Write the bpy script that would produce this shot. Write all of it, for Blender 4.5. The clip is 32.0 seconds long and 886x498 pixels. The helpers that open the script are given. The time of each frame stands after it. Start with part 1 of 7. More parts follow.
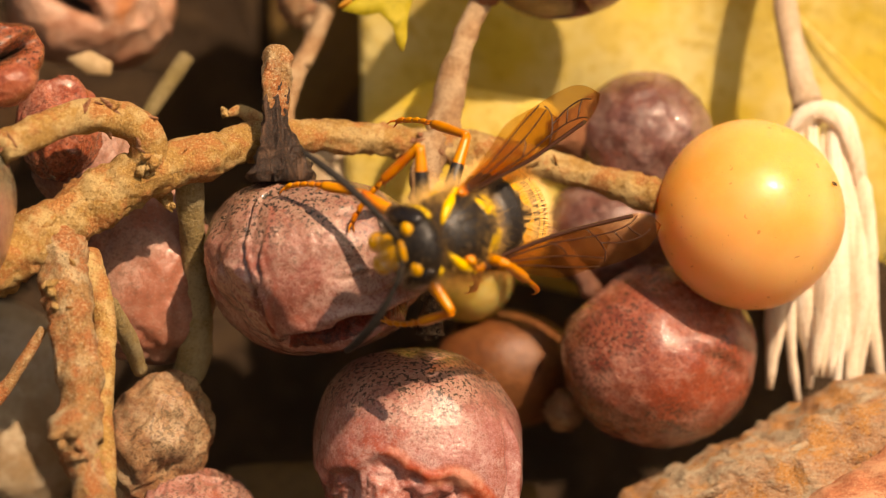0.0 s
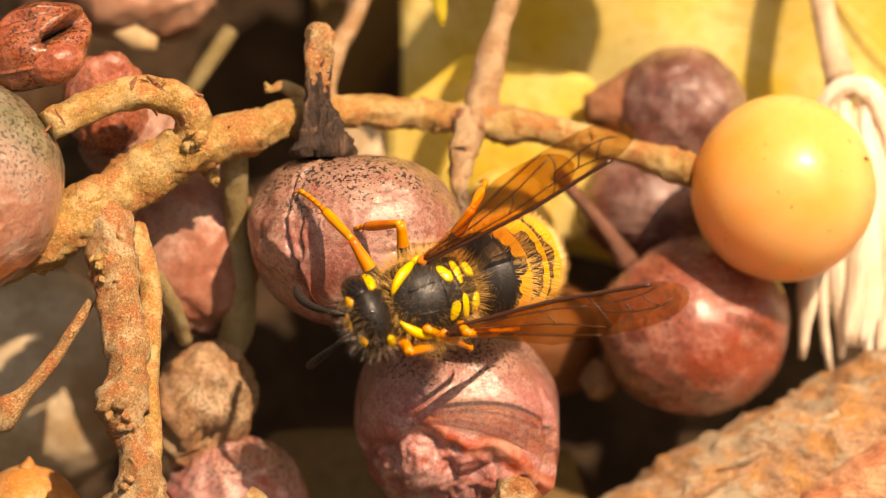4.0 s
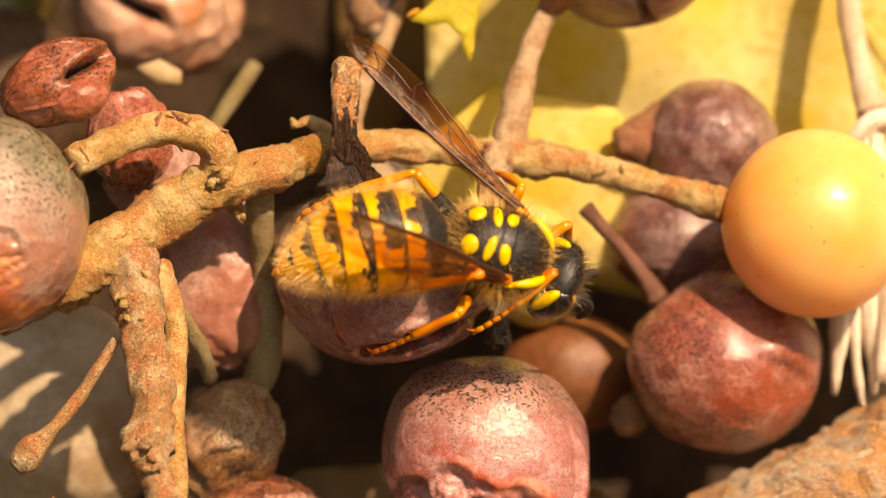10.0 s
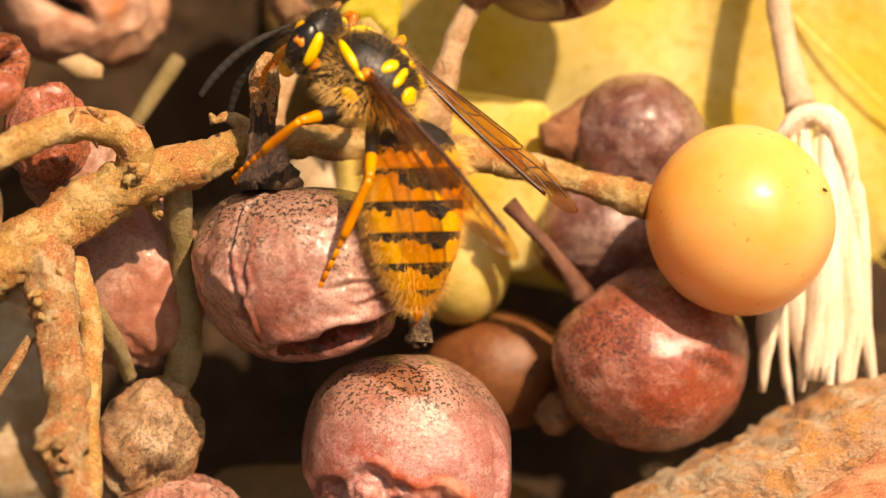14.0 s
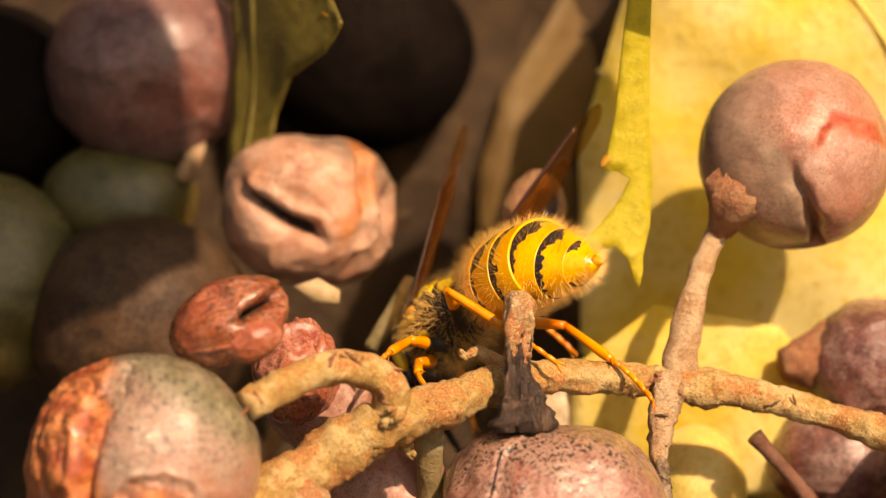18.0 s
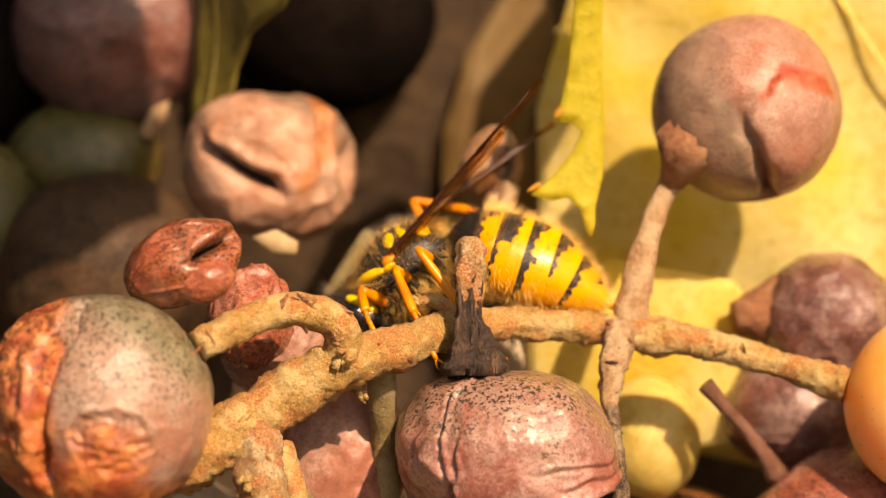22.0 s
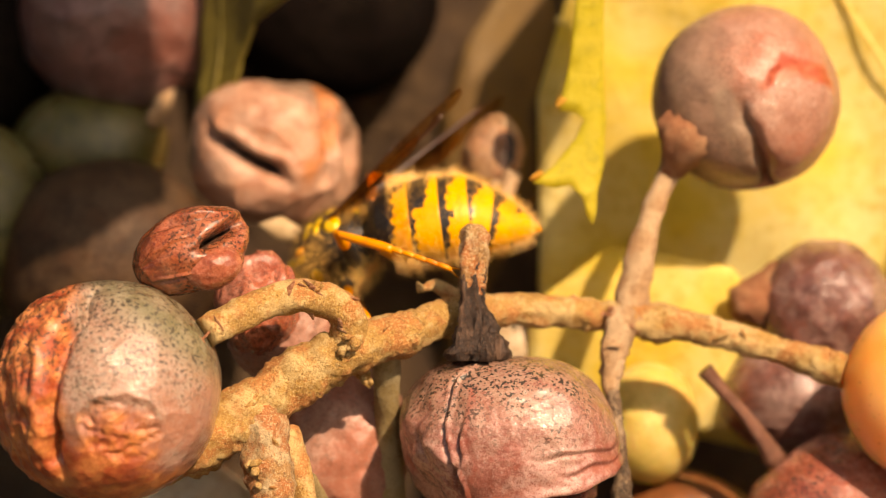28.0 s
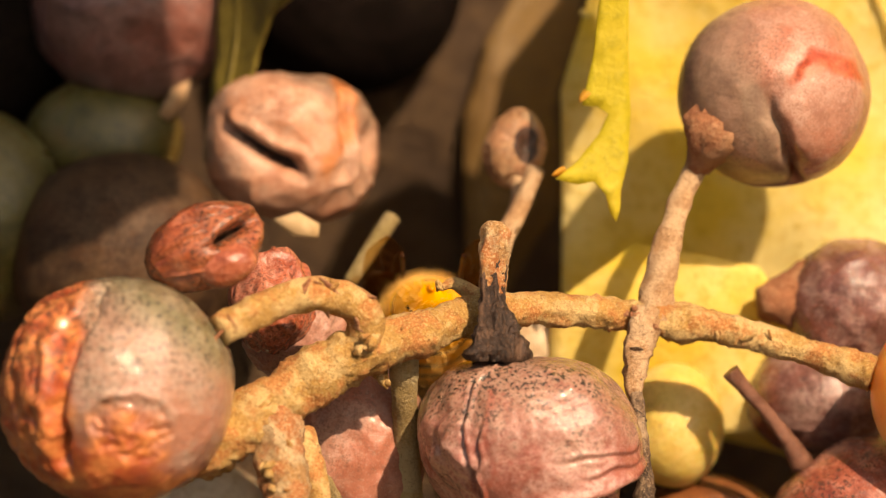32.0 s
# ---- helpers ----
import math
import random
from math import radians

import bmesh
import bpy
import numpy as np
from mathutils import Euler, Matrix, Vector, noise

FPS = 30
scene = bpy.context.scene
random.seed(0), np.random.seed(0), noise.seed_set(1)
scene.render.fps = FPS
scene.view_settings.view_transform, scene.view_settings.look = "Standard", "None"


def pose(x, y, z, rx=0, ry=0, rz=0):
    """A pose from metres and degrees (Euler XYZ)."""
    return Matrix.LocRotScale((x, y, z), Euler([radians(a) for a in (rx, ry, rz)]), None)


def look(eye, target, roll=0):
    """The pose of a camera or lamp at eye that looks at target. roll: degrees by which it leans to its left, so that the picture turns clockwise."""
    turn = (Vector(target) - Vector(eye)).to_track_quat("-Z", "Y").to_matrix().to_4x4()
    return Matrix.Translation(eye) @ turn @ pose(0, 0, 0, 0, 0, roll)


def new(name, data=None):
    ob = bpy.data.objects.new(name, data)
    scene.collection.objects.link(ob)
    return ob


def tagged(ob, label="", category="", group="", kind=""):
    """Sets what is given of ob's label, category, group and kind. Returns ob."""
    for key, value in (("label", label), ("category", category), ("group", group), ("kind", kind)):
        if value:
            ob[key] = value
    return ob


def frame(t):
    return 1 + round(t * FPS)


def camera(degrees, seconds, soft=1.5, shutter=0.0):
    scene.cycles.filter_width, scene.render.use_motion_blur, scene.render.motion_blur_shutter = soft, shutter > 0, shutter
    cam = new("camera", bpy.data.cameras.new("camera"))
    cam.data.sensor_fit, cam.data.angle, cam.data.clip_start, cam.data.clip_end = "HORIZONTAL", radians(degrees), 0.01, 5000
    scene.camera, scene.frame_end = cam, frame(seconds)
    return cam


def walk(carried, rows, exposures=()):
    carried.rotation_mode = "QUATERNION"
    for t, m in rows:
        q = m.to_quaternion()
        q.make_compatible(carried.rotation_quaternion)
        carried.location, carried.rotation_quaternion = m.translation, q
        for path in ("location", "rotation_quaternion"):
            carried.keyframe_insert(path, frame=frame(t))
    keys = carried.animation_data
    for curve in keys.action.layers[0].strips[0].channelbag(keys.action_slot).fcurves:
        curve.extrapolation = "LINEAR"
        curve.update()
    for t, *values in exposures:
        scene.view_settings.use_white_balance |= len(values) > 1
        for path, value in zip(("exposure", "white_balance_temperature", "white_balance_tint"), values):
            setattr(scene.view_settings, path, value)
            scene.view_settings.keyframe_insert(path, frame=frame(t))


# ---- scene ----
# The picture's own axes: u to the right, v up, w towards the lens, in millimetres.
# The lens looks down on the heap at 20 degrees; everything below is set out on these axes.
MM = 0.001
DOWN = radians(20)
AXES = Matrix(((1, 0, 0, 0), (0, math.sin(DOWN), -math.cos(DOWN), 0), (0, math.cos(DOWN), math.sin(DOWN), 0), (0, 0, 0, 1)))
STAND = 197.67


def at(u, v, w):
    return AXES @ Matrix.Translation((u * MM, v * MM, w * MM))


def held(u, v, w, yaw, pitch, roll):
    """The pose of the lens: millimetres from its middle place, and turns in millimetres at the subject."""
    a, b, r = yaw / STAND, pitch / STAND, roll / 20
    turn = Matrix.Rotation(-r, 4, "Z") @ Matrix.Rotation(-b, 4, "X") @ Matrix.Rotation(a, 4, "Y")
    return at(u, v, w + STAND) @ turn.inverted()


cam = camera(12, 32.0, soft=1.0)
cam.data.dof.use_dof = True
cam.data.dof.focus_distance = (STAND - 5.5) * MM
cam.data.dof.aperture_fstop = 36.0
walk(cam, [(t, held(*p)) for t, *p in (
    (0, 4.897, -7.447, -1.456, 1.311, 3.571, -0.080),
    (0.5, 5.416, -6.768, -1.435, 0.495, 2.789, -0.080),
    (1, 4.728, -6.894, -0.761, 0.903, 2.450, -0.058),
    (1.5, 4.929, -6.437, -0.267, 0.744, 1.621, -0.049),
    (2, 5.085, -6.064, 0.909, 0.347, 0.700, -0.031),
    (2.5, 4.951, -7.464, 1.376, 0.082, 1.455, -0.061),
    (3, 4.479, -5.820, 2.508, -0.178, 0.010, -0.033),
    (3.5, 4.930, -4.705, 2.483, -0.463, -0.338, -0.047),
    (5.5, 4.183, -7.832, 2.061, -0.437, 0.707, -0.057),
    (6, 3.725, -9.510, 1.102, -0.884, 1.783, -0.066),
    (6.5, 0.867, -10.513, 1.952, 0.605, 1.690, -0.089),
    (7, -0.432, -6.913, 2.509, 1.016, 0.018, -0.032),
    (7.5, -1.754, -5.305, 1.010, 1.574, 0.015, -0.046),
    (8, -2.107, -2.196, 0.624, 1.524, -1.259, -0.014),
    (8.5, -0.495, -2.226, 1.895, 0.286, -0.578, -0.043),
    (9, 1.316, -2.972, 2.884, -0.552, -0.402, -0.019),
    (9.5, 2.766, -3.806, 1.817, -0.553, 0.235, -0.088),
    (10, 4.060, -3.931, 0.245, -1.028, 0.472, -0.093),
    (10.5, 4.442, -4.066, 0.344, -0.723, 0.680, -0.085),
    (11, 4.702, -5.046, 0.619, -1.180, 0.939, -0.099),
    (11.5, 3.969, -5.638, 0.494, -1.010, 1.158, -0.088),
    (12, 3.646, -5.926, -0.459, -0.679, 0.975, -0.100),
    (12.5, 4.581, -5.446, -0.961, -0.828, 0.881, -0.091),
    (13, 6.471, -4.948, -0.438, -1.484, 0.610, -0.114),
    (13.5, 8.030, -5.586, -0.497, -1.890, 0.688, -0.108),
    (14, 8.328, -3.069, -1.824, -1.643, -0.554, -0.081),
    (14.5, 4.921, -0.002, -1.785, 0.777, -1.025, -0.116),
    (15, -0.256, 2.611, -1.090, 3.546, -1.276, -0.197),
    (15.5, -4.791, 4.299, -0.214, 3.646, -1.200, -0.146),
    (17.5, -8.790, 10.558, -1.735, 3.266, -3.447, 0.017),
    (18, -6.859, 9.791, -3.953, 2.099, -2.582, 0.010),
    (18.5, -4.912, 7.634, -5.594, 0.923, -1.233, -0.003),
    (19, -4.139, 8.726, -5.394, 0.494, -2.262, 0.006),
    (19.5, -2.860, 9.456, -4.706, -0.090, -2.251, 0.015),
    (20, -3.413, 8.360, -3.976, 0.198, -1.234, 0.000),
    (20.5, -3.791, 7.710, -2.428, 0.409, -1.088, 0.003),
    (21, -2.317, 6.152, -1.042, -0.383, -0.139, 0.033),
    (21.5, -2.573, 4.002, -1.248, 0.077, 1.187, 0.048),
    (22, -3.024, 4.070, -1.278, 0.382, 0.796, 0.068),
    (22.5, -2.246, 2.402, -0.180, -0.171, 2.061, 0.078),
    (23, -1.478, 2.711, -0.674, -0.284, 1.337, 0.089),
    (23.5, -1.883, 3.136, -1.256, 0.299, 1.034, 0.099),
    (24, -2.098, 2.870, 0.951, 0.425, 1.098, 0.102),
    (24.5, -1.741, 3.103, 2.537, 0.162, 0.932, 0.118),
    (25, -3.163, 2.343, 2.642, 1.018, 1.510, 0.088),
    (25.5, -4.281, 1.857, 2.293, 1.231, 1.491, 0.071),
    (27.5, -3.956, 3.551, 2.244, 1.469, 0.241, 0.108),
    (28, -4.256, 4.573, 1.426, 1.428, -0.316, 0.095),
    (28.5, -4.179, 4.426, 1.189, 1.424, -0.211, 0.115),
    (29, -3.508, 4.267, -1.701, 1.069, -0.242, 0.136),
    (29.5, -3.495, 3.719, -3.950, 1.174, 0.041, 0.122),
    (30, -3.778, 3.491, -2.484, 1.116, 0.187, 0.122),
    (30.5, -2.991, 5.275, -2.075, 0.394, -0.997, 0.159),
    (31, -3.123, 5.601, -1.885, 0.355, -1.324, 0.143),
    (31.5, -2.911, 4.905, -1.876, -0.031, -0.740, 0.170),
    (32, -3.824, 4.929, -3.199, 0.096, -0.822, 0.195),
)], exposures=((0.0, 0.24), (1.0, 0.37), (2.0, 0.49), (3.5, 0.58), (32.0, 0.58)))
scene.view_settings.exposure = 0.58
scene.view_settings.use_white_balance = True
scene.view_settings.white_balance_temperature = 8500

# ---- light: low autumn sun from the upper right, clear sky ----
SUN_VIEW = Vector((0.36, 0.56, 0.75)).normalized()
SUN = (AXES.to_3x3() @ SUN_VIEW).normalized()
world = bpy.data.worlds.new("sky")
scene.world = world
world.use_nodes = True
wn = world.node_tree
sky = wn.nodes.new("ShaderNodeTexSky")
sky.sky_type, sky.sun_disc = "NISHITA", False
sky.dust_density, sky.ozone_density = 4.0, 0.2
sky.sun_elevation = math.asin(SUN.z)
sky.sun_rotation = math.atan2(SUN.x, SUN.y)
wn.nodes["Background"].inputs["Strength"].default_value = 0.072
wn.links.new(sky.outputs[0], wn.nodes["Background"].inputs["Color"])
sun = new("sun", bpy.data.lights.new("sun", "SUN"))
sun.data.energy, sun.data.angle, sun.data.color = 5.0, radians(0.6), (1.0, 0.79, 0.66)
sun.matrix_world = look(SUN * 2, (0, 0, 0))


# ---- materials ----
def material(name, colour, rough=0.5, **more):
    m = bpy.data.materials.new(name)
    m.use_nodes = True
    p = m.node_tree.nodes["Principled BSDF"]
    p.inputs["Base Color"].default_value = (*colour, 1)
    p.inputs["Roughness"].default_value = rough
    for key, value in more.items():
        p.inputs[key.replace("_", " ")].default_value = value
    return m


def nodes_of(m):
    return m.node_tree.nodes, m.node_tree.links, m.node_tree.nodes["Principled BSDF"]


def noise_node(m, scale, detail=4.0, rough=0.55, stretch=(1, 1, 1), kind="noise"):
    """A noise in object space; scale in features for each millimetre."""
    n, l, p = nodes_of(m)
    co = n.new("ShaderNodeTexCoord")
    mp = n.new("ShaderNodeMapping")
    mp.inputs["Scale"].default_value = [1000 * s for s in stretch]
    l.new(co.outputs["Object"], mp.inputs["Vector"])
    info = n.new("ShaderNodeObjectInfo")
    off = n.new("ShaderNodeVectorMath")
    off.operation = "MULTIPLY_ADD"
    cmb = n.new("ShaderNodeCombineXYZ")
    l.new(info.outputs["Random"], cmb.inputs[0])
    off.inputs[1].default_value = (37.0, 0, 0)
    l.new(cmb.outputs[0], off.inputs[0])
    l.new(mp.outputs[0], off.inputs[2])
    if kind == "voronoi":
        t = n.new("ShaderNodeTexVoronoi")
        t.inputs["Scale"].default_value = scale
    else:
        t = n.new("ShaderNodeTexNoise")
        t.inputs["Scale"].default_value = scale
        t.inputs["Detail"].default_value = detail
        t.inputs["Roughness"].default_value = rough
    l.new(off.outputs[0], t.inputs["Vector"])
    return t.outputs[0] if kind != "voronoi" else t.outputs["Distance"]


def ramp(m, source, stops):
    n, l, p = nodes_of(m)
    r = n.new("ShaderNodeValToRGB")
    e = r.color_ramp.elements
    while len(e) < len(stops):
        e.new(0.5)
    for el, (pos, c) in zip(e, stops):
        el.position, el.color = pos, (*c, 1) if len(c) == 3 else c
    l.new(source, r.inputs[0])
    return r.outputs[0]


def mixed(m, a, b, fac):
    """a and b are colours or sockets; fac a socket or a number."""
    n, l, p = nodes_of(m)
    x = n.new("ShaderNodeMix")
    x.data_type = "RGBA"
    for sock, v in ((x.inputs[0], fac), (x.inputs[6], a), (x.inputs[7], b)):
        if isinstance(v, (tuple, list)):
            sock.default_value = (*v, 1)
        elif isinstance(v, (int, float)):
            sock.default_value = v
        else:
            l.new(v, sock)
    return x.outputs[2]


def colour_to(m, socket):
    n, l, p = nodes_of(m)
    l.new(socket, p.inputs["Base Color"])


def rough_to(m, source, low, high):
    n, l, p = nodes_of(m)
    r = n.new("ShaderNodeMapRange")
    r.inputs["To Min"].default_value, r.inputs["To Max"].default_value = low, high
    r.inputs["From Min"].default_value, r.inputs["From Max"].default_value = 0.3, 0.7
    l.new(source, r.inputs[0])
    l.new(r.outputs[0], p.inputs["Roughness"])


def bump_to(m, sources, clear=False):
    """Relief from (socket, depth in mm) pairs."""
    n, l, p = nodes_of(m)
    last = None
    for s, depth in sources:
        b = n.new("ShaderNodeBump")
        b.inputs["Strength"].default_value = 1.0
        b.inputs["Distance"].default_value = depth * MM
        l.new(s, b.inputs["Height"])
        if last:
            l.new(last, b.inputs["Normal"])
        last = b.outputs[0]
    l.new(last, p.inputs["Normal"])
    return last


def grape_skin(name, base, dark, bloom, rot, rough=(0.2, 0.5), specks=0.5, sss=0.0, dust=0.5, coat=0.25, cap=None, relief=0.6, pattern=1.0, wet=None, mould_or_shade=None):
    """Skin of an old grape: mottled colour, dusty bloom, rot patches, black scurf, fine wrinkles and a sticky gloss."""
    m = material(name, base)
    n, l, p = nodes_of(m)
    big = noise_node(m, 0.22, 4, 0.55)
    mid = noise_node(m, 0.8, 10, 0.7)
    fine = noise_node(m, 5.0, 5, 0.7)
    c = mixed(m, base, dark, ramp(m, mid, [(0.44, (0, 0, 0)), (0.58, (0.95 * pattern,) * 3)]))
    c = mixed(m, c, rot, ramp(m, big, [(0.52, (0, 0, 0)), (0.62, (0.85, 0.85, 0.85))]))
    big2 = noise_node(m, 0.36, 12, 0.74)
    c = mixed(m, c, bloom, ramp(m, big2, [(0.47, (0, 0, 0)), (0.57, (dust, dust, dust))]))
    thread = ramp(m, noise_node(m, 1.1, 7, 0.6), [(0.475, (0, 0, 0)), (0.5, (0.7 * pattern,) * 3), (0.525, (0, 0, 0))])
    part_of = ramp(m, noise_node(m, 0.3, 2, 0.5), [(0.48, (0, 0, 0)), (0.6, (1, 1, 1))])
    both = n.new("ShaderNodeMath")
    both.operation = "MULTIPLY"
    l.new(thread, both.inputs[0])
    l.new(part_of, both.inputs[1])
    c = mixed(m, c, rot, both.outputs[0])
    if cap:
        # settled dust and mould on the upper side: colour, and the height in millimetres where it begins
        co = n.new("ShaderNodeTexCoord")
        xyz = n.new("ShaderNodeSeparateXYZ")
        l.new(co.outputs["Object"], xyz.inputs[0])
        h = n.new("ShaderNodeMath")
        h.operation = "MULTIPLY_ADD"
        l.new(xyz.outputs[1], h.inputs[0])
        h.inputs[1].default_value = 90.0
        wob = n.new("ShaderNodeMath")
        wob.operation = "ADD"
        l.new(h.outputs[0], wob.inputs[0])
        l.new(big2, wob.inputs[1])
        h.inputs[2].default_value = -0.09 * cap[1]
        c = mixed(m, c, cap[0], ramp(m, wob.outputs[0], [(0.40, (0, 0, 0)), (0.68, (cap[2], cap[2], cap[2]))]))
        top = ramp(m, wob.outputs[0], [(0.45, (0.04, 0.04, 0.04)), (0.68, (1, 1, 1))])
    c = mixed(m, c, dark, ramp(m, fine, [(0.36, (0.85 * pattern,) * 3), (0.49, (0, 0, 0))]))
    c = mixed(m, c, bloom, ramp(m, noise_node(m, 7.5, 4, 0.7), [(0.54, (0, 0, 0)), (0.66, (0.5, 0.5, 0.5))]))
    c = mixed(m, c, dark, ramp(m, noise_node(m, 12.0, 3, 0.6), [(0.32, (0.7 * pattern,) * 3), (0.45, (0, 0, 0))]))
    # regions that the shape marks: skinless and wet, or mouldy with some painted shade
    for mark, paint, ragged in (("mould_or_shade", mould_or_shade, 0.5), ("wet", wet, 0.7)):
        if paint:
            amount = n.new("ShaderNodeAttribute")
            amount.attribute_name = mark
            edge = n.new("ShaderNodeMath")
            edge.operation = "MULTIPLY_ADD"
            l.new(mid, edge.inputs[0])
            edge.inputs[1].default_value = ragged
            l.new(amount.outputs["Fac"], edge.inputs[2])
            tone = mixed(m, paint[0], paint[1], ramp(m, mid, [(0.42, (0, 0, 0)), (0.6, (1, 1, 1))]))
            c = mixed(m, c, tone, ramp(m, edge.outputs[0], [(0.25 + 0.5 * ragged, (0, 0, 0)), (0.7 + 0.5 * ragged, (0.95, 0.95, 0.95))]))
    where = ramp(m, noise_node(m, 0.26, 3, 0.5), [(0.45, (0.06, 0.06, 0.06)), (0.56, (1, 1, 1))])
    scurf = noise_node(m, 5.5, 2, 0.6)
    dots = ramp(m, scurf, [(0.545, (0, 0, 0)), (0.57, (specks, specks, specks))])
    n2 = n.new("ShaderNodeMath")
    n2.operation = "MULTIPLY"
    l.new(top if cap else where, n2.inputs[0])
    l.new(dots, n2.inputs[1])
    c = mixed(m, c, (0.028, 0.02, 0.012), n2.outputs[0])
    colour_to(m, c)
    rough_to(m, mid, *rough)
    soft = noise_node(m, 1.3, 3, 0.5)
    pores = noise_node(m, 14.0, 3, 0.65)
    bump_to(m, [(pores, 0.012 * relief), (fine, 0.06 * relief), (soft, 0.15 * relief)])
    # the sticky film breaks into small glints
    b = n.new("ShaderNodeBump")
    b.inputs["Distance"].default_value = 0.045 * MM
    l.new(noise_node(m, 6.0, 3, 0.6), b.inputs["Height"])
    b2 = n.new("ShaderNodeBump")
    b2.inputs["Distance"].default_value = 0.10 * MM
    l.new(noise_node(m, 1.2, 2, 0.5), b2.inputs["Height"])
    l.new(b.outputs[0], b2.inputs["Normal"])
    p.inputs["Coat Weight"].default_value = coat
    p.inputs["Coat Roughness"].default_value = 0.06
    l.new(b2.outputs[0], p.inputs["Coat Normal"])
    sss = max(sss, 0.08)
    p.inputs["Specular IOR Level"].default_value = 0.32
    if sss:
        p.inputs["Subsurface Weight"].default_value = sss
        p.inputs["Subsurface Radius"].default_value = (1.0, 0.4, 0.25)
        p.inputs["Subsurface Scale"].default_value = 0.0009
    return m


SKIN_PINK = grape_skin("shrivelled_pink_skin", (0.34, 0.15, 0.12), (0.20, 0.06, 0.042), (0.45, 0.28, 0.24), (0.24, 0.045, 0.022), (0.28, 0.5), 1.0, 0, 0.75, 0.9, ((0.29, 0.18, 0.125), 0.7, 0.85), wet=((0.22, 0.035, 0.018), (0.36, 0.11, 0.07)))
SKIN_PALE = grape_skin("pale_pink_skin", (0.37, 0.165, 0.15), (0.25, 0.075, 0.06), (0.48, 0.31, 0.29), (0.32, 0.06, 0.026), (0.25, 0.45), 0.9, 0, 0.75, 0.8, ((0.32, 0.19, 0.13), 1.4, 0.7), wet=((0.36, 0.06, 0.022), (0.50, 0.22, 0.15)))
SKIN_DULL = grape_skin("dull_pink_skin", (0.35, 0.175, 0.125), (0.24, 0.11, 0.075), (0.42, 0.27, 0.21), (0.34, 0.12, 0.075), (0.3, 0.5), 0.25, 0, 0.6, 0.25, None, 0.4, 0.8, wet=((0.30, 0.045, 0.02), (0.42, 0.12, 0.06)), mould_or_shade=((0.26, 0.18, 0.125), (0.18, 0.115, 0.08)))
SKIN_RED = grape_skin("red_skin", (0.29, 0.085, 0.052), (0.15, 0.032, 0.02), (0.40, 0.20, 0.15), (0.28, 0.05, 0.02), (0.18, 0.38), 0.7, 0.0, 0.75, 1.0)
SKIN_PURPLE = grape_skin("purple_skin", (0.155, 0.064, 0.052), (0.08, 0.03, 0.025), (0.34, 0.225, 0.195), (0.22, 0.06, 0.035), (0.2, 0.4), 0.5, 0, 0.7, 0.7)
SKIN_WINE = grape_skin("wine_dark_skin", (0.17, 0.075, 0.062), (0.07, 0.03, 0.026), (0.25, 0.15, 0.13), (0.20, 0.07, 0.05), (0.3, 0.5), 0.4, 0, 0.5, 0.6)
# Dark grape colour, lowered further to carry the shade it sits in.
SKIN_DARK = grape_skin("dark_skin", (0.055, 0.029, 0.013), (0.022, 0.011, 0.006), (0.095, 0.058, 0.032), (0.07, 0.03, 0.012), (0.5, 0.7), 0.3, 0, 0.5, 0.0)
# Near-black without sheen: stands in for the unlit gaps of the heap.
SKIN_SHADE_BLACK = grape_skin("shade_black_skin", (0.005, 0.003, 0.0025), (0.003, 0.002, 0.0015), (0.009, 0.006, 0.005), (0.007, 0.004, 0.003), (0.8, 0.95), 0.3, 0, 0.4, 0.0)
SKIN_ROT = grape_skin("rotten_skin", (0.38, 0.205, 0.15), (0.27, 0.12, 0.08), (0.41, 0.30, 0.245), (0.36, 0.16, 0.10), (0.25, 0.45), 0.8, 0.15, 0.7, 1.0, ((0.29, 0.225, 0.155), -0.6, 0.6), 1.0, wet=((0.34, 0.06, 0.018), (0.60, 0.22, 0.07)), mould_or_shade=((0.15, 0.135, 0.07), (0.25, 0.21, 0.135)))
SKIN_BROWN = grape_skin("brown_raisin_skin", (0.31, 0.075, 0.027), (0.13, 0.027, 0.012), (0.40, 0.16, 0.085), (0.36, 0.08, 0.022), (0.15, 0.35), 0.8, 0.0, 0.5, 1.0)
SKIN_LOBE = grape_skin("pale_red_lobe_skin", (0.36, 0.11, 0.06), (0.22, 0.05, 0.025), (0.46, 0.22, 0.15), (0.38, 0.10, 0.04), (0.12, 0.3), 0.5, 0, 0.6, 0.8)
SKIN_TAN = grape_skin("tan_skin", (0.32, 0.175, 0.085), (0.17, 0.08, 0.04), (0.38, 0.29, 0.18), (0.38, 0.17, 0.09), (0.4, 0.65), 0.5, 0, 0.7, 0.05)
SKIN_BEAD = grape_skin("orange_tan_skin", (0.50, 0.24, 0.07), (0.36, 0.14, 0.04), (0.50, 0.32, 0.14), (0.55, 0.22, 0.04), (0.3, 0.5), 0.5, 0.1, 0.6, 0.15)
SKIN_GREY = grape_skin("grey_beige_skin", (0.48, 0.38, 0.24), (0.36, 0.26, 0.15), (0.56, 0.47, 0.34), (0.34, 0.22, 0.11), (0.3, 0.5), 0.3, 0, 0.8, 0.1)
SKIN_GREEN = grape_skin("green_skin", (0.085, 0.075, 0.02), (0.04, 0.035, 0.01), (0.14, 0.12, 0.05), (0.15, 0.09, 0.02), (0.2, 0.45), 0.3, 0, 0.6, 0.3)
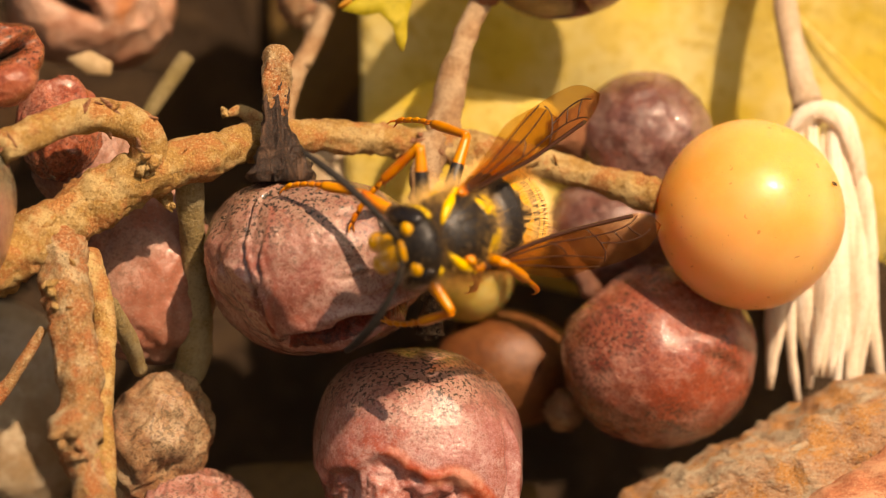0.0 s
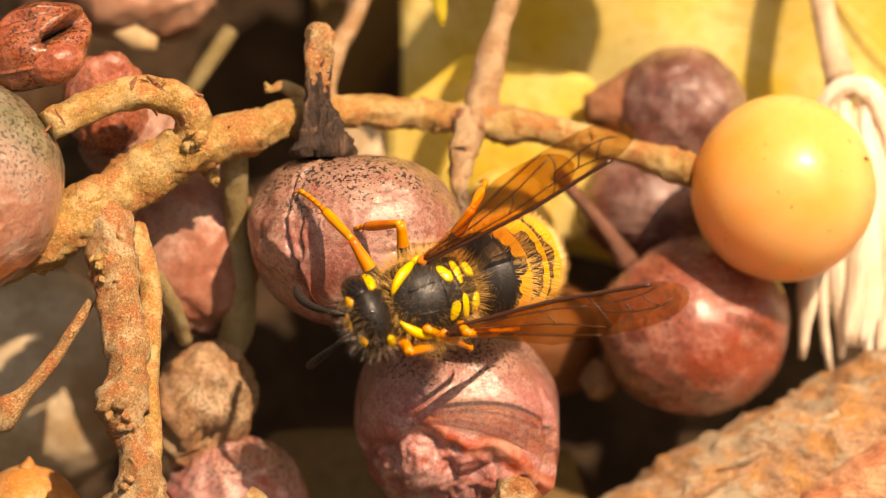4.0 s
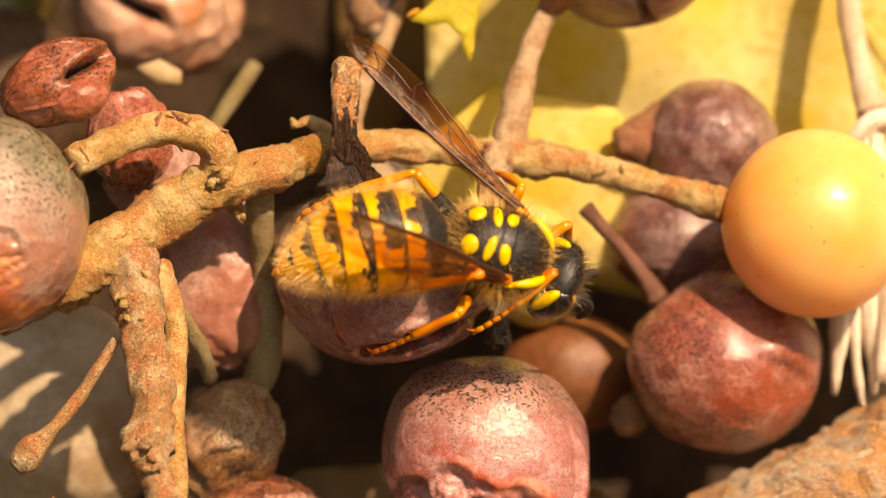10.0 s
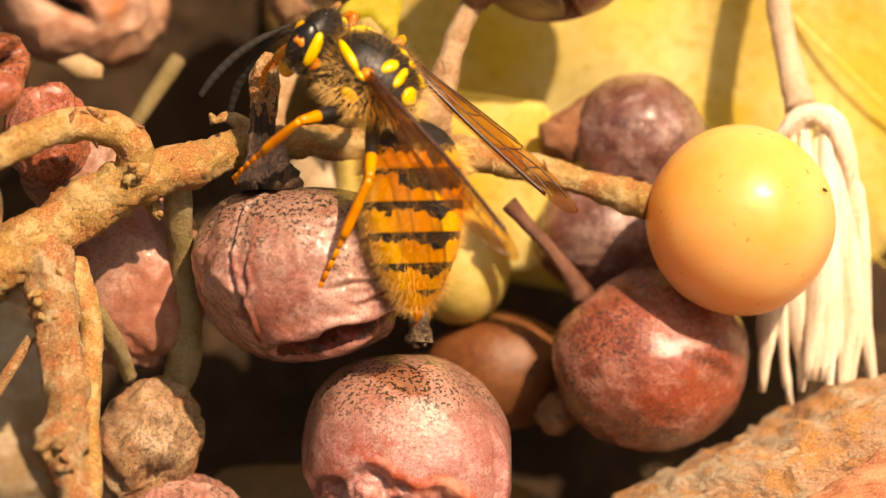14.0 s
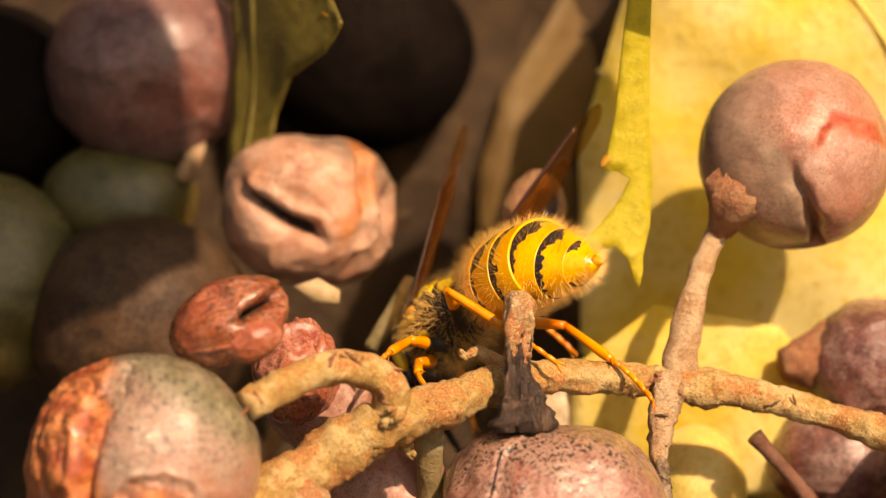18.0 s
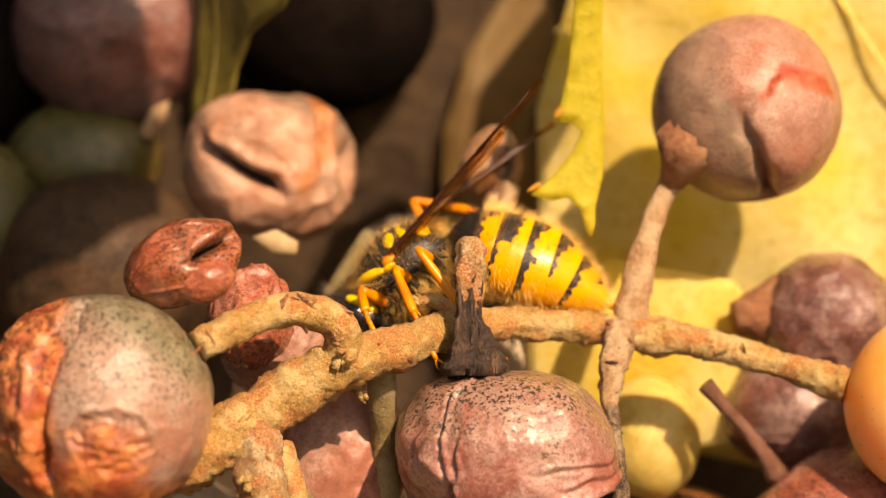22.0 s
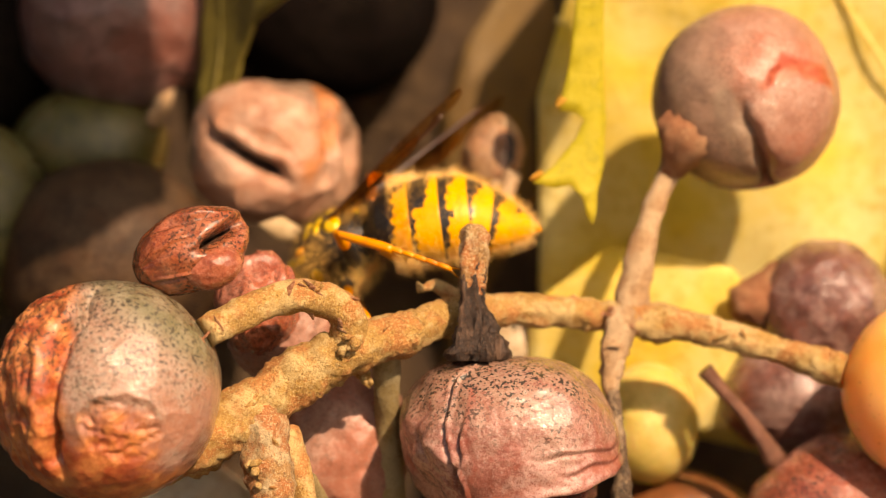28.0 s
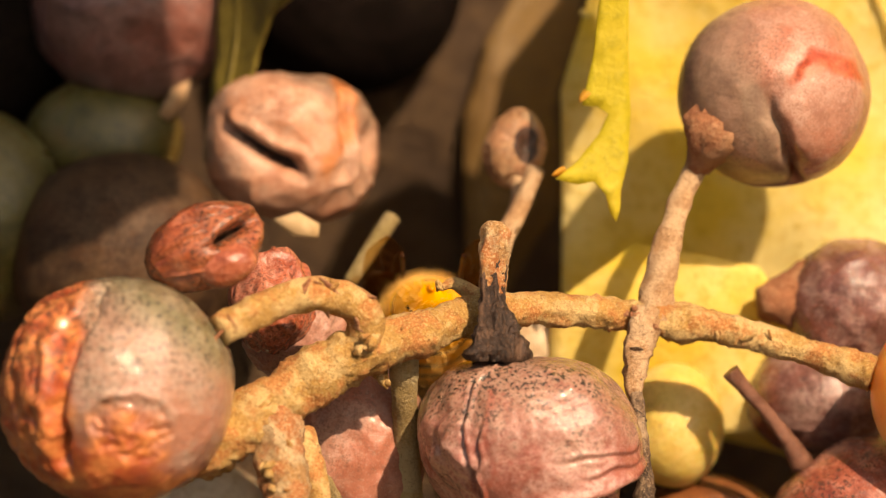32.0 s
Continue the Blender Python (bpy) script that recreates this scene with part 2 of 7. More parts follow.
SKIN_PEACH = grape_skin("peach_skin", (0.44, 0.235, 0.15), (0.30, 0.135, 0.08), (0.50, 0.34, 0.25), (0.42, 0.17, 0.08), (0.3, 0.55), 0.3, 0, 0.6, 0.1, wet=((0.26, 0.085, 0.025), (0.46, 0.18, 0.07)), mould_or_shade=((0.26, 0.18, 0.12), (0.16, 0.10, 0.07)))
SKIN_ORANGE = grape_skin("brown_orange_skin", (0.18, 0.062, 0.02), (0.10, 0.034, 0.012), (0.21, 0.09, 0.036), (0.19, 0.058, 0.016), (0.3, 0.5), 0.3, 0, 0.5, 0.1)
SKIN_YELLOW = grape_skin("yellow_skin", (0.60, 0.46, 0.13), (0.48, 0.35, 0.08), (0.64, 0.52, 0.22), (0.52, 0.35, 0.07), (0.3, 0.5), 0.2, 0.5, 0.6, 0.3)

SKIN_AMBER = material("amber_skin", (0.85, 0.40, 0.06), 0.3)
c = mixed(SKIN_AMBER, (0.77, 0.36, 0.075), (0.80, 0.47, 0.18), ramp(SKIN_AMBER, noise_node(SKIN_AMBER, 0.16, 3, 0.5), [(0.38, (0, 0, 0)), (0.62, (1, 1, 1))]))
c = mixed(SKIN_AMBER, c, (0.76, 0.44, 0.14), ramp(SKIN_AMBER, noise_node(SKIN_AMBER, 1.6, 5, 0.6), [(0.5, (0, 0, 0)), (0.75, (0.35, 0.35, 0.35))]))
c = mixed(SKIN_AMBER, c, (0.35, 0.14, 0.03), ramp(SKIN_AMBER, noise_node(SKIN_AMBER, 3.1, 1, 0.4), [(0.73, (0, 0, 0)), (0.77, (0.6, 0.6, 0.6))]))
colour_to(SKIN_AMBER, c)
bump_to(SKIN_AMBER, [(noise_node(SKIN_AMBER, 5.0, 3, 0.6), 0.012)])
rough_to(SKIN_AMBER, noise_node(SKIN_AMBER, 3.0, 3), 0.3, 0.5)
for key, value in (("Subsurface Weight", 1.0), ("Subsurface Scale", 0.007), ("Subsurface Radius", (1.0, 0.5, 0.16)), ("Coat Weight", 0.2), ("Coat Roughness", 0.22)):
    SKIN_AMBER.node_tree.nodes["Principled BSDF"].inputs[key].default_value = value

# Gloss is cut as well, so the put-in shade stays dark.
for skin, gloss in ((SKIN_SHADE_BLACK, 0.04), (SKIN_DARK, 0.2)):
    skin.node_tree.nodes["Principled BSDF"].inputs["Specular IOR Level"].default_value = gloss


def bark_like(name, base, dark, light, grain=(1, 1, 1), depth=0.15, rough=0.8, tint=None):
    m = material(name, base, rough)
    a = noise_node(m, 0.5, 6, 0.65, grain)
    b = noise_node(m, 3.5, 5, 0.7, grain)
    d = noise_node(m, 7.0, 4, 0.7)
    c = mixed(m, base, dark, ramp(m, b, [(0.48, (0, 0, 0)), (0.64, (0.55, 0.55, 0.55))]))
    c = mixed(m, c, light, ramp(m, a, [(0.47, (0, 0, 0)), (0.57, (0.9, 0.9, 0.9))]))
    if tint:
        c = mixed(m, c, tint, ramp(m, noise_node(m, 0.8, 4, 0.6), [(0.48, (0, 0, 0)), (0.6, (0.9, 0.9, 0.9))]))
    c = mixed(m, c, dark, ramp(m, d, [(0.32, (0.8, 0.8, 0.8)), (0.43, (0, 0, 0))]))
    e = noise_node(m, 9.0, 3, 0.65)
    c = mixed(m, c, dark, ramp(m, e, [(0.30, (0.65, 0.65, 0.65)), (0.43, (0, 0, 0))]))
    c = mixed(m, c, light, ramp(m, e, [(0.53, (0, 0, 0)), (0.66, (0.8, 0.8, 0.8))]))
    colour_to(m, c)
    bump_to(m, [(e, 0.03), (d, 0.07), (b, depth * 0.8), (a, depth * 1.6)])
    return m


STALK = bark_like("woody_stalk", (0.46, 0.265, 0.07), (0.20, 0.085, 0.025), (0.60, 0.43, 0.19), depth=0.15, tint=(0.46, 0.18, 0.05))
STALK_BARK = bark_like("barky_stalk", (0.50, 0.27, 0.10), (0.12, 0.06, 0.028), (0.68, 0.52, 0.30), depth=0.26, tint=(0.50, 0.17, 0.05))
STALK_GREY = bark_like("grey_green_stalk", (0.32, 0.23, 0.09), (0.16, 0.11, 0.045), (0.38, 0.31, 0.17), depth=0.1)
# The grey-green stalk dimmed by about a third for the stem behind.
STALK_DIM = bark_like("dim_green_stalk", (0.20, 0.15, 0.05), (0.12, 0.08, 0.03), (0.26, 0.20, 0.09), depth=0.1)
STALK_DARK = bark_like("black_dried_stalk", (0.04, 0.021, 0.013), (0.008, 0.005, 0.003), (0.17, 0.09, 0.05), grain=(1.6, 0.25, 1.6), depth=0.4, rough=0.5)
STALK_FLAKY = bark_like("flaky_black_stalk", (0.17, 0.10, 0.055), (0.03, 0.017, 0.011), (0.50, 0.36, 0.23), depth=0.3, rough=0.5, tint=(0.05, 0.03, 0.02))
STALK_PINK = bark_like("pinkish_stalk", (0.46, 0.27, 0.13), (0.26, 0.12, 0.055), (0.60, 0.42, 0.25), depth=0.2)
STALK_RUST = bark_like("rusty_stalk", (0.38, 0.155, 0.07), (0.22, 0.065, 0.03), (0.46, 0.25, 0.13), depth=0.2)
STALK_PALE = bark_like("pale_cream_stalk", (0.62, 0.46, 0.30), (0.38, 0.24, 0.14), (0.72, 0.58, 0.42), depth=0.1)
STALK_WET = bark_like("wet_brown_stalk", (0.14, 0.055, 0.03), (0.05, 0.02, 0.012), (0.24, 0.11, 0.07), depth=0.12, rough=0.35)
BARK = bark_like("vine_bark", (0.46, 0.25, 0.13), (0.15, 0.07, 0.035), (0.50, 0.41, 0.28), grain=(0.45, 0.9, 0.9), depth=0.4, tint=(0.56, 0.26, 0.07))
BARK_RED = bark_like("red_inner_bark", (0.50, 0.19, 0.09), (0.30, 0.085, 0.04), (0.62, 0.34, 0.19), grain=(0.25, 1, 1), depth=0.2)
STRAW = bark_like("bleached_straw", (0.85, 0.72, 0.55), (0.55, 0.36, 0.2), (0.9, 0.82, 0.70), grain=(1, 0.15, 1), depth=0.15, rough=0.6)
SOIL = bark_like("dark_soil", (0.085, 0.05, 0.026), (0.04, 0.024, 0.013), (0.14, 0.085, 0.042), depth=0.8, rough=0.95)
FLESH = grape_skin("wet_red_flesh", (0.20, 0.020, 0.009), (0.05, 0.007, 0.004), (0.28, 0.06, 0.03), (0.26, 0.035, 0.012), (0.25, 0.45), 0.9, 0.2, 0.3, 0.3, None, 1.6)
# Insides of hollows, with their shade put into the near-black colour.
HOLE_SHADE = grape_skin("shaded_hole_inside", (0.05, 0.02, 0.012), (0.02, 0.01, 0.006), (0.16, 0.08, 0.05), (0.09, 0.035, 0.02), (0.4, 0.7), 0.7, 0)


def leaf_material(name, base, dark, light, through_light=0.45):
    m = material(name, base, 0.55)
    n, l, p = nodes_of(m)
    a = noise_node(m, 0.12, 5, 0.6)
    b = noise_node(m, 1.6, 6, 0.65)
    c = mixed(m, base, light, ramp(m, a, [(0.4, (0, 0, 0)), (0.62, (1, 1, 1))]))
    c = mixed(m, c, dark, ramp(m, b, [(0.5, (0, 0, 0)), (0.75, (0.8, 0.8, 0.8))]))
    colour_to(m, c)
    bump_to(m, [(b, 0.15)])
    t = n.new("ShaderNodeBsdfTranslucent")
    l.new(c, t.inputs["Color"])
    mx = n.new("ShaderNodeMixShader")
    mx.inputs[0].default_value = through_light
    l.new(p.outputs[0], mx.inputs[1])
    l.new(t.outputs[0], mx.inputs[2])
    l.new(mx.outputs[0], n["Material Output"].inputs["Surface"])
    return m


LEAF_YELLOW = leaf_material("yellow_leaf", (0.84, 0.66, 0.09), (0.66, 0.48, 0.05), (0.90, 0.80, 0.36))
LEAF_GREEN = leaf_material("yellow_green_leaf", (0.58, 0.50, 0.03), (0.36, 0.32, 0.02), (0.68, 0.56, 0.05))
# Green leaf darkened to olive: the shade on it is in the colour.
LEAF_GREEN_SHADED = leaf_material("shaded_green_leaf", (0.12, 0.095, 0.015), (0.07, 0.055, 0.01), (0.18, 0.14, 0.022), 0.2)
LEAF_TIP = leaf_material("orange_leaf_tip", (0.62, 0.30, 0.03), (0.45, 0.18, 0.02), (0.66, 0.4, 0.05))
# Brown leaf taken well below its lit tone, so the colour holds shade.
LEAF_BROWN_SHADED = leaf_material("shaded_brown_leaf", (0.14, 0.08, 0.022), (0.08, 0.045, 0.012), (0.18, 0.11, 0.032), 0.15)
LEAF_PALE = leaf_material("pale_dry_petal", (0.52, 0.36, 0.17), (0.36, 0.22, 0.10), (0.6, 0.45, 0.26), 0.3)
RESIN = material("amber_droplet", (0.8, 0.4, 0.08), 0.05, Transmission_Weight=0.8, IOR=1.45)


# ---- builders ----
def part(name, bm, mat, parent=None, label="", m=None, smooth=True):
    """One mesh object from a bmesh drawn in millimetres, under a thing or a part."""
    for v in bm.verts:
        v.co *= MM
    me = bpy.data.meshes.new(name)
    bm.to_mesh(me)
    bm.free()
    return placed(name, me, mat, parent, label, m, smooth)


def placed(name, me, mat, parent=None, label="", m=None, smooth=True):
    for one in mat if isinstance(mat, (list, tuple)) else [mat]:
        me.materials.append(one)
    if smooth:
        me.shade_smooth()
    ob = new(name, me)
    if parent:
        ob.parent = parent
    if m is not None:
        ob.matrix_basis = m
    if label:
        tagged(ob, label)
    return ob


def empty(name, m):
    ob = new(name)
    ob.empty_display_size = 0.002
    ob.matrix_basis = m
    return ob


def grid_mesh(name, pts, closed_u=False):
    """A sheet of quads from an array rows x columns x 3, in millimetres."""
    pts = np.asarray(pts, float)
    r, c = pts.shape[:2]
    k = np.arange(r * c).reshape(r, c)
    if closed_u:
        k = np.concatenate([k, k[:, :1]], 1)
    f = np.stack([k[:-1, :-1], k[:-1, 1:], k[1:, 1:], k[1:, :-1]], -1).reshape(-1, 4)
    me = bpy.data.meshes.new(name)
    me.from_pydata((pts.reshape(-1, 3) * MM).tolist(), [], f.tolist())
    return me


def ball(rings=70, sides=110):
    """Unit directions of a ball with its poles on the v axis, and the faces."""
    th = np.linspace(0, math.pi, rings + 1)[1:-1]
    ph = np.linspace(0, 2 * math.pi, sides, endpoint=False)
    d = np.stack([np.outer(np.sin(th), np.cos(ph)), np.outer(np.cos(th), np.ones(sides)), np.outer(np.sin(th), np.sin(ph))], -1).reshape(-1, 3)
    d = np.concatenate([d, [[0, 1, 0], [0, -1, 0]]])
    r = rings - 1
    k = np.arange(r * sides).reshape(r, sides)
    k2 = np.roll(k, -1, 1)
    quads = np.stack([k[:-1], k2[:-1], k2[1:], k[1:]], -1).reshape(-1, 4).tolist()
    top, bot = r * sides, r * sides + 1
    tris = [(top, int(k2[0, i]), int(k[0, i])) for i in range(sides)] + [(bot, int(k[-1, i]), int(k2[-1, i])) for i in range(sides)]
    return d, quads + tris


def fields(p, seed):
    """Noise helpers over an array of points."""
    o = Vector((seed * 7.31, seed * 3.17, seed * 5.71))
    return [Vector(q) + o for q in p]


def wrinkled(d, seed, lump=0.05, wrinkle=0.03, fold=0.0, scale=2.2, fold_scale=2.0):
    """The radius factor of a shrivelled ball at the directions d: lumps, wrinkles and sharp folds."""
    q = fields(d, seed)
    out = np.ones(len(d))
    for i, v in enumerate(q):
        warp = v + 0.25 * noise.noise_vector(v * 1.7)
        out[i] += lump * noise.noise(v * 1.3)
        if wrinkle:
            out[i] += wrinkle * (0.5 - abs(noise.noise(warp * scale)) * 1.6) * (0.5 + 0.8 * max(0, noise.noise(v * 0.9 + Vector((9, 0, 0))) + 0.35))
            out[i] += 0.25 * wrinkle * noise.noise(warp * scale * 3.3)
        if fold:
            f = noise.voronoi(warp * fold_scale)[0]
            out[i] += fold * (min(f[1] - f[0], 0.35) / 0.35 * -1 + 0.5)
    return out


def dent(d, way, depth, wide, sharp=2.0):
    """A hollow (depth above zero) or bulge around a direction."""
    w = Vector(way).normalized()
    a = np.arccos(np.clip(d @ np.array(w), -1, 1))
    return -depth * np.exp(-(a / wide) ** sharp)


def crease(d, a, b, depth, wide, lip=0.5, seed=3):
    """A wavering fold along the great circle from direction a to b."""
    a, b = np.array(Vector(a).normalized()), np.array(Vector(b).normalized())
    nrm = np.cross(a, b)
    nrm /= np.linalg.norm(nrm)
    wob = np.array([noise.noise(Vector(p) * 3 + Vector((seed, 0, 0))) for p in d]) * 0.09
    off = d @ nrm + wob
    mid = (a + b) / np.linalg.norm(a + b)
    half = math.acos(max(-1, min(1, float(a @ mid))))
    along = np.arccos(np.clip(d @ mid, -1, 1))
    fade = 1 / (1 + np.exp((along - half) / 0.06))
    return fade * (-depth * np.exp(-(off / wide) ** 2) + lip * depth * np.exp(-((off - 1.9 * wide) / wide) ** 2))


def lip(d, a, b, step, groove, wide=0.05, seed=3, bulge=0.0, wave=0.09):
    """A torn or overhanging edge from direction a to b: the skin below it (a x b points above) lies lower, with a groove along it."""
    a, b = np.array(Vector(a).normalized()), np.array(Vector(b).normalized())
    nrm = np.cross(a, b)
    nrm /= np.linalg.norm(nrm)
    off = d @ nrm + np.array([noise.noise(Vector(p) * 3 + Vector((seed, 0, 0))) + 0.3 * noise.noise(Vector(p) * 9 + Vector((seed, 0, 0))) for p in d]) * wave
    mid = (a + b) / np.linalg.norm(a + b)
    half = math.acos(max(-1, min(1, float(a @ mid))))
    fade = 1 / (1 + np.exp((np.arccos(np.clip(d @ mid, -1, 1)) - half) / 0.07))
    under = 1 / (1 + np.exp(np.clip((off + 0.3 * wide) / (0.16 * wide), -60, 60)))
    out = fade * (-step * under * np.exp(np.minimum(0, off) * 1.6) - groove * np.exp(-((off + wide) / wide) ** 2) + bulge * np.exp(-((off - 1.6 * wide) / (1.5 * wide)) ** 2))
    return out, off, fade


def crumple(d, mask, inset, depth, seed, scale=2.0, warp=0.12):
    """Collapsed skin: flat tilted facets with sharp ridges wherever the mask (0 to 1) says so."""
    out = np.zeros(len(d))
    for i in np.nonzero(mask > 0.02)[0]:
        v = Vector(d[i]) + Vector((seed * 2.7, seed * 1.3, 0))
        q = v + warp * noise.noise_vector(v * 2.0)
        f = noise.voronoi(q * scale)[0]
        g = noise.voronoi(q * scale * 2.1 + Vector((3, 1, 7)))[0]
        out[i] = mask[i] * (-inset + depth * (min(f[1] - f[0], 0.8) - 0.35) + 0.35 * depth * (min(g[1] - g[0], 0.8) - 0.3))
    return out


def soft_step(x, wide):
    return 1 / (1 + np.exp(np.clip(-x / wide, -60, 60)))


def grape(name, place, radii, mat, seed, label, lump=0.05, wrinkle=0.03, fold=0.0, scale=2.2, extra=None, turn=(0, 0, 0), group="old grapes", rings=70, sides=110, flesh=None, fold_scale=2.0, square=2.0, marks=()):
    """A grape as a thing: an Empty with its skin (and whatever is added to it)."""
    root = empty(name, at(*place))
    d, f = ball(rings, sides)
    r = wrinkled(d, seed, lump, wrinkle, fold, scale, fold_scale)
    if square != 2.0:
        r = r * (np.abs(d) ** square).sum(1) ** (-1 / square)
    if extra:
        r = r + extra(d)
    rot = np.array(Euler([radians(x) for x in turn]).to_matrix())
    pts = (d * r[:, None] * np.array(radii)) @ rot.T
    me = bpy.data.meshes.new("skin")
    me.from_pydata((pts * MM).tolist(), [], f)
    skin = placed("skin", me, mat, root)
    if flesh:
        # the torn region shows flesh, a hollow its painted dark inside
        fm, test = flesh
        me.materials.append(fm)
        hit = test(d)
        for poly in me.polygons:
            if all(hit[i] for i in poly.vertices):
                poly.material_index = 1
    for mark, amount in marks:
        layer = me.attributes.new(mark, "FLOAT", "POINT")
        layer.data.foreach_set("value", np.clip(amount(d), 0, 1).astype(np.float32))
    tagged(root, label, "grape", group)
    return root


def spline(points, step=0.25):
    """Points (x, y, z, radius) smoothed by Catmull-Rom, about step millimetres apart."""
    p = np.array(points, float)
    p = np.concatenate([[2 * p[0] - p[1]], p, [2 * p[-1] - p[-2]]])
    out = []
    for i in range(1, len(p) - 2):
        n = max(2, int(np.linalg.norm(p[i + 1, :3] - p[i, :3]) / step))
        for t in np.arange(n) / n:
            out.append(0.5 * (2 * p[i] + (p[i + 1] - p[i - 1]) * t + (2 * p[i - 1] - 5 * p[i] + 4 * p[i + 1] - p[i + 2]) * t * t + (3 * p[i] - p[i - 1] - 3 * p[i + 1] + p[i + 2]) * t ** 3))
    out.append(p[-2])
    return np.array(out)


def tube(points, sides=18, rough=0.08, seed=1, ridge=0.0, caps=True, step=0.25, flat=1.0, lumps=0.0):
    """A bmesh tube along (x, y, z, radius) points with uneven, ridged sides. rough: share of the radius."""
    s = spline(points, step)
    bm = bmesh.new()
    rows = []
    tan = np.gradient(s[:, :3], axis=0)
    side = None
    for i, (x, y, z, r) in enumerate(s):
        t = Vector(tan[i]).normalized()
        if side is None:
            side = t.orthogonal().normalized()
        side = (side - t * side.dot(t)).normalized()
        up = t.cross(side)
        row = []
        for k in range(sides):
            a = 2 * math.pi * k / sides
            d = side * math.cos(a) + up * math.sin(a) * flat
            c = Vector((x, y, z))
            q = (c + d * r) * 0.9 + Vector((seed * 5.3, 0, 0))
            rr = r * (1 + rough * noise.noise(q * 1.6) + rough * 0.7 * noise.noise(q * 4.5) + rough * 0.45 * noise.noise(q * 10.0) + ridge * abs(noise.noise(Vector((math.cos(a) * 2.5, math.sin(a) * 2.5, i * step * 0.25 + seed)))))
            if lumps:
                rr += r * lumps * max(0, noise.noise(c * 0.55 + Vector((seed * 2.2, 1, 0)))) * 2
            row.append(bm.verts.new(c + d * rr))
        rows.append(row)
    for a, b in zip(rows, rows[1:]):
        for k in range(sides):
            bm.faces.new((a[k], a[(k + 1) % sides], b[(k + 1) % sides], b[k]))
    if caps:
        for row, flip in ((rows[0], True), (rows[-1], False)):
            c = bm.verts.new(sum((v.co for v in row), Vector()) / sides)
            for k in range(sides):
                q = (row[k], row[(k + 1) % sides], c)
                bm.faces.new(q[::-1] if flip else q)
    return bm


def join_bm(parts):
    """One bmesh out of several."""
    out = bmesh.new()
    for b in parts:
        me = bpy.data.meshes.new("piece")
        b.to_mesh(me)
        b.free()
        out.from_mesh(me)
        bpy.data.meshes.remove(me)
    return out


# ---- ground ----
def ground_sheet():
    """One sheet of soil: flat in front, a steep earth bank close behind the bunch, flat again above it, out to the horizon."""
    n = 170
    x = np.sinh(np.linspace(-9.0, 9.0, n)) / math.sinh(9.0) * 80000
    y = np.concatenate([-np.sinh(np.linspace(9, 0.3, 40)) / math.sinh(9.0) * 80000 + 14, np.linspace(14.5, 60, 80), np.sinh(np.linspace(0.3, 9, 50)) / math.sinh(9.0) * 80000 + 58])
    pts = np.zeros((len(y), n, 3))
    for i, yy in enumerate(y):
        bank = -36 + 95 / (1 + math.exp(max(-60, min(60, -(yy - 30) / 5.0))))
        for j, xx in enumerate(x):
            p = Vector((xx * 0.09, yy * 0.09, bank * 0.09))
            r = math.hypot(xx, yy)
            pts[i, j] = (xx, yy + 2.5 * noise.noise(p) * min(1, 60 / (r + 1)), bank + (3.0 * noise.noise(p + Vector((5, 0, 0))) + 1.5 * noise.noise(p * 3)) * min(1, 300 / (r + 1)))
    ob = placed("ground", grid_mesh("ground", pts), SOIL)
    tagged(ob, "dark bare soil bank behind the heap of grapes", "ground", kind="structure")


ground_sheet()


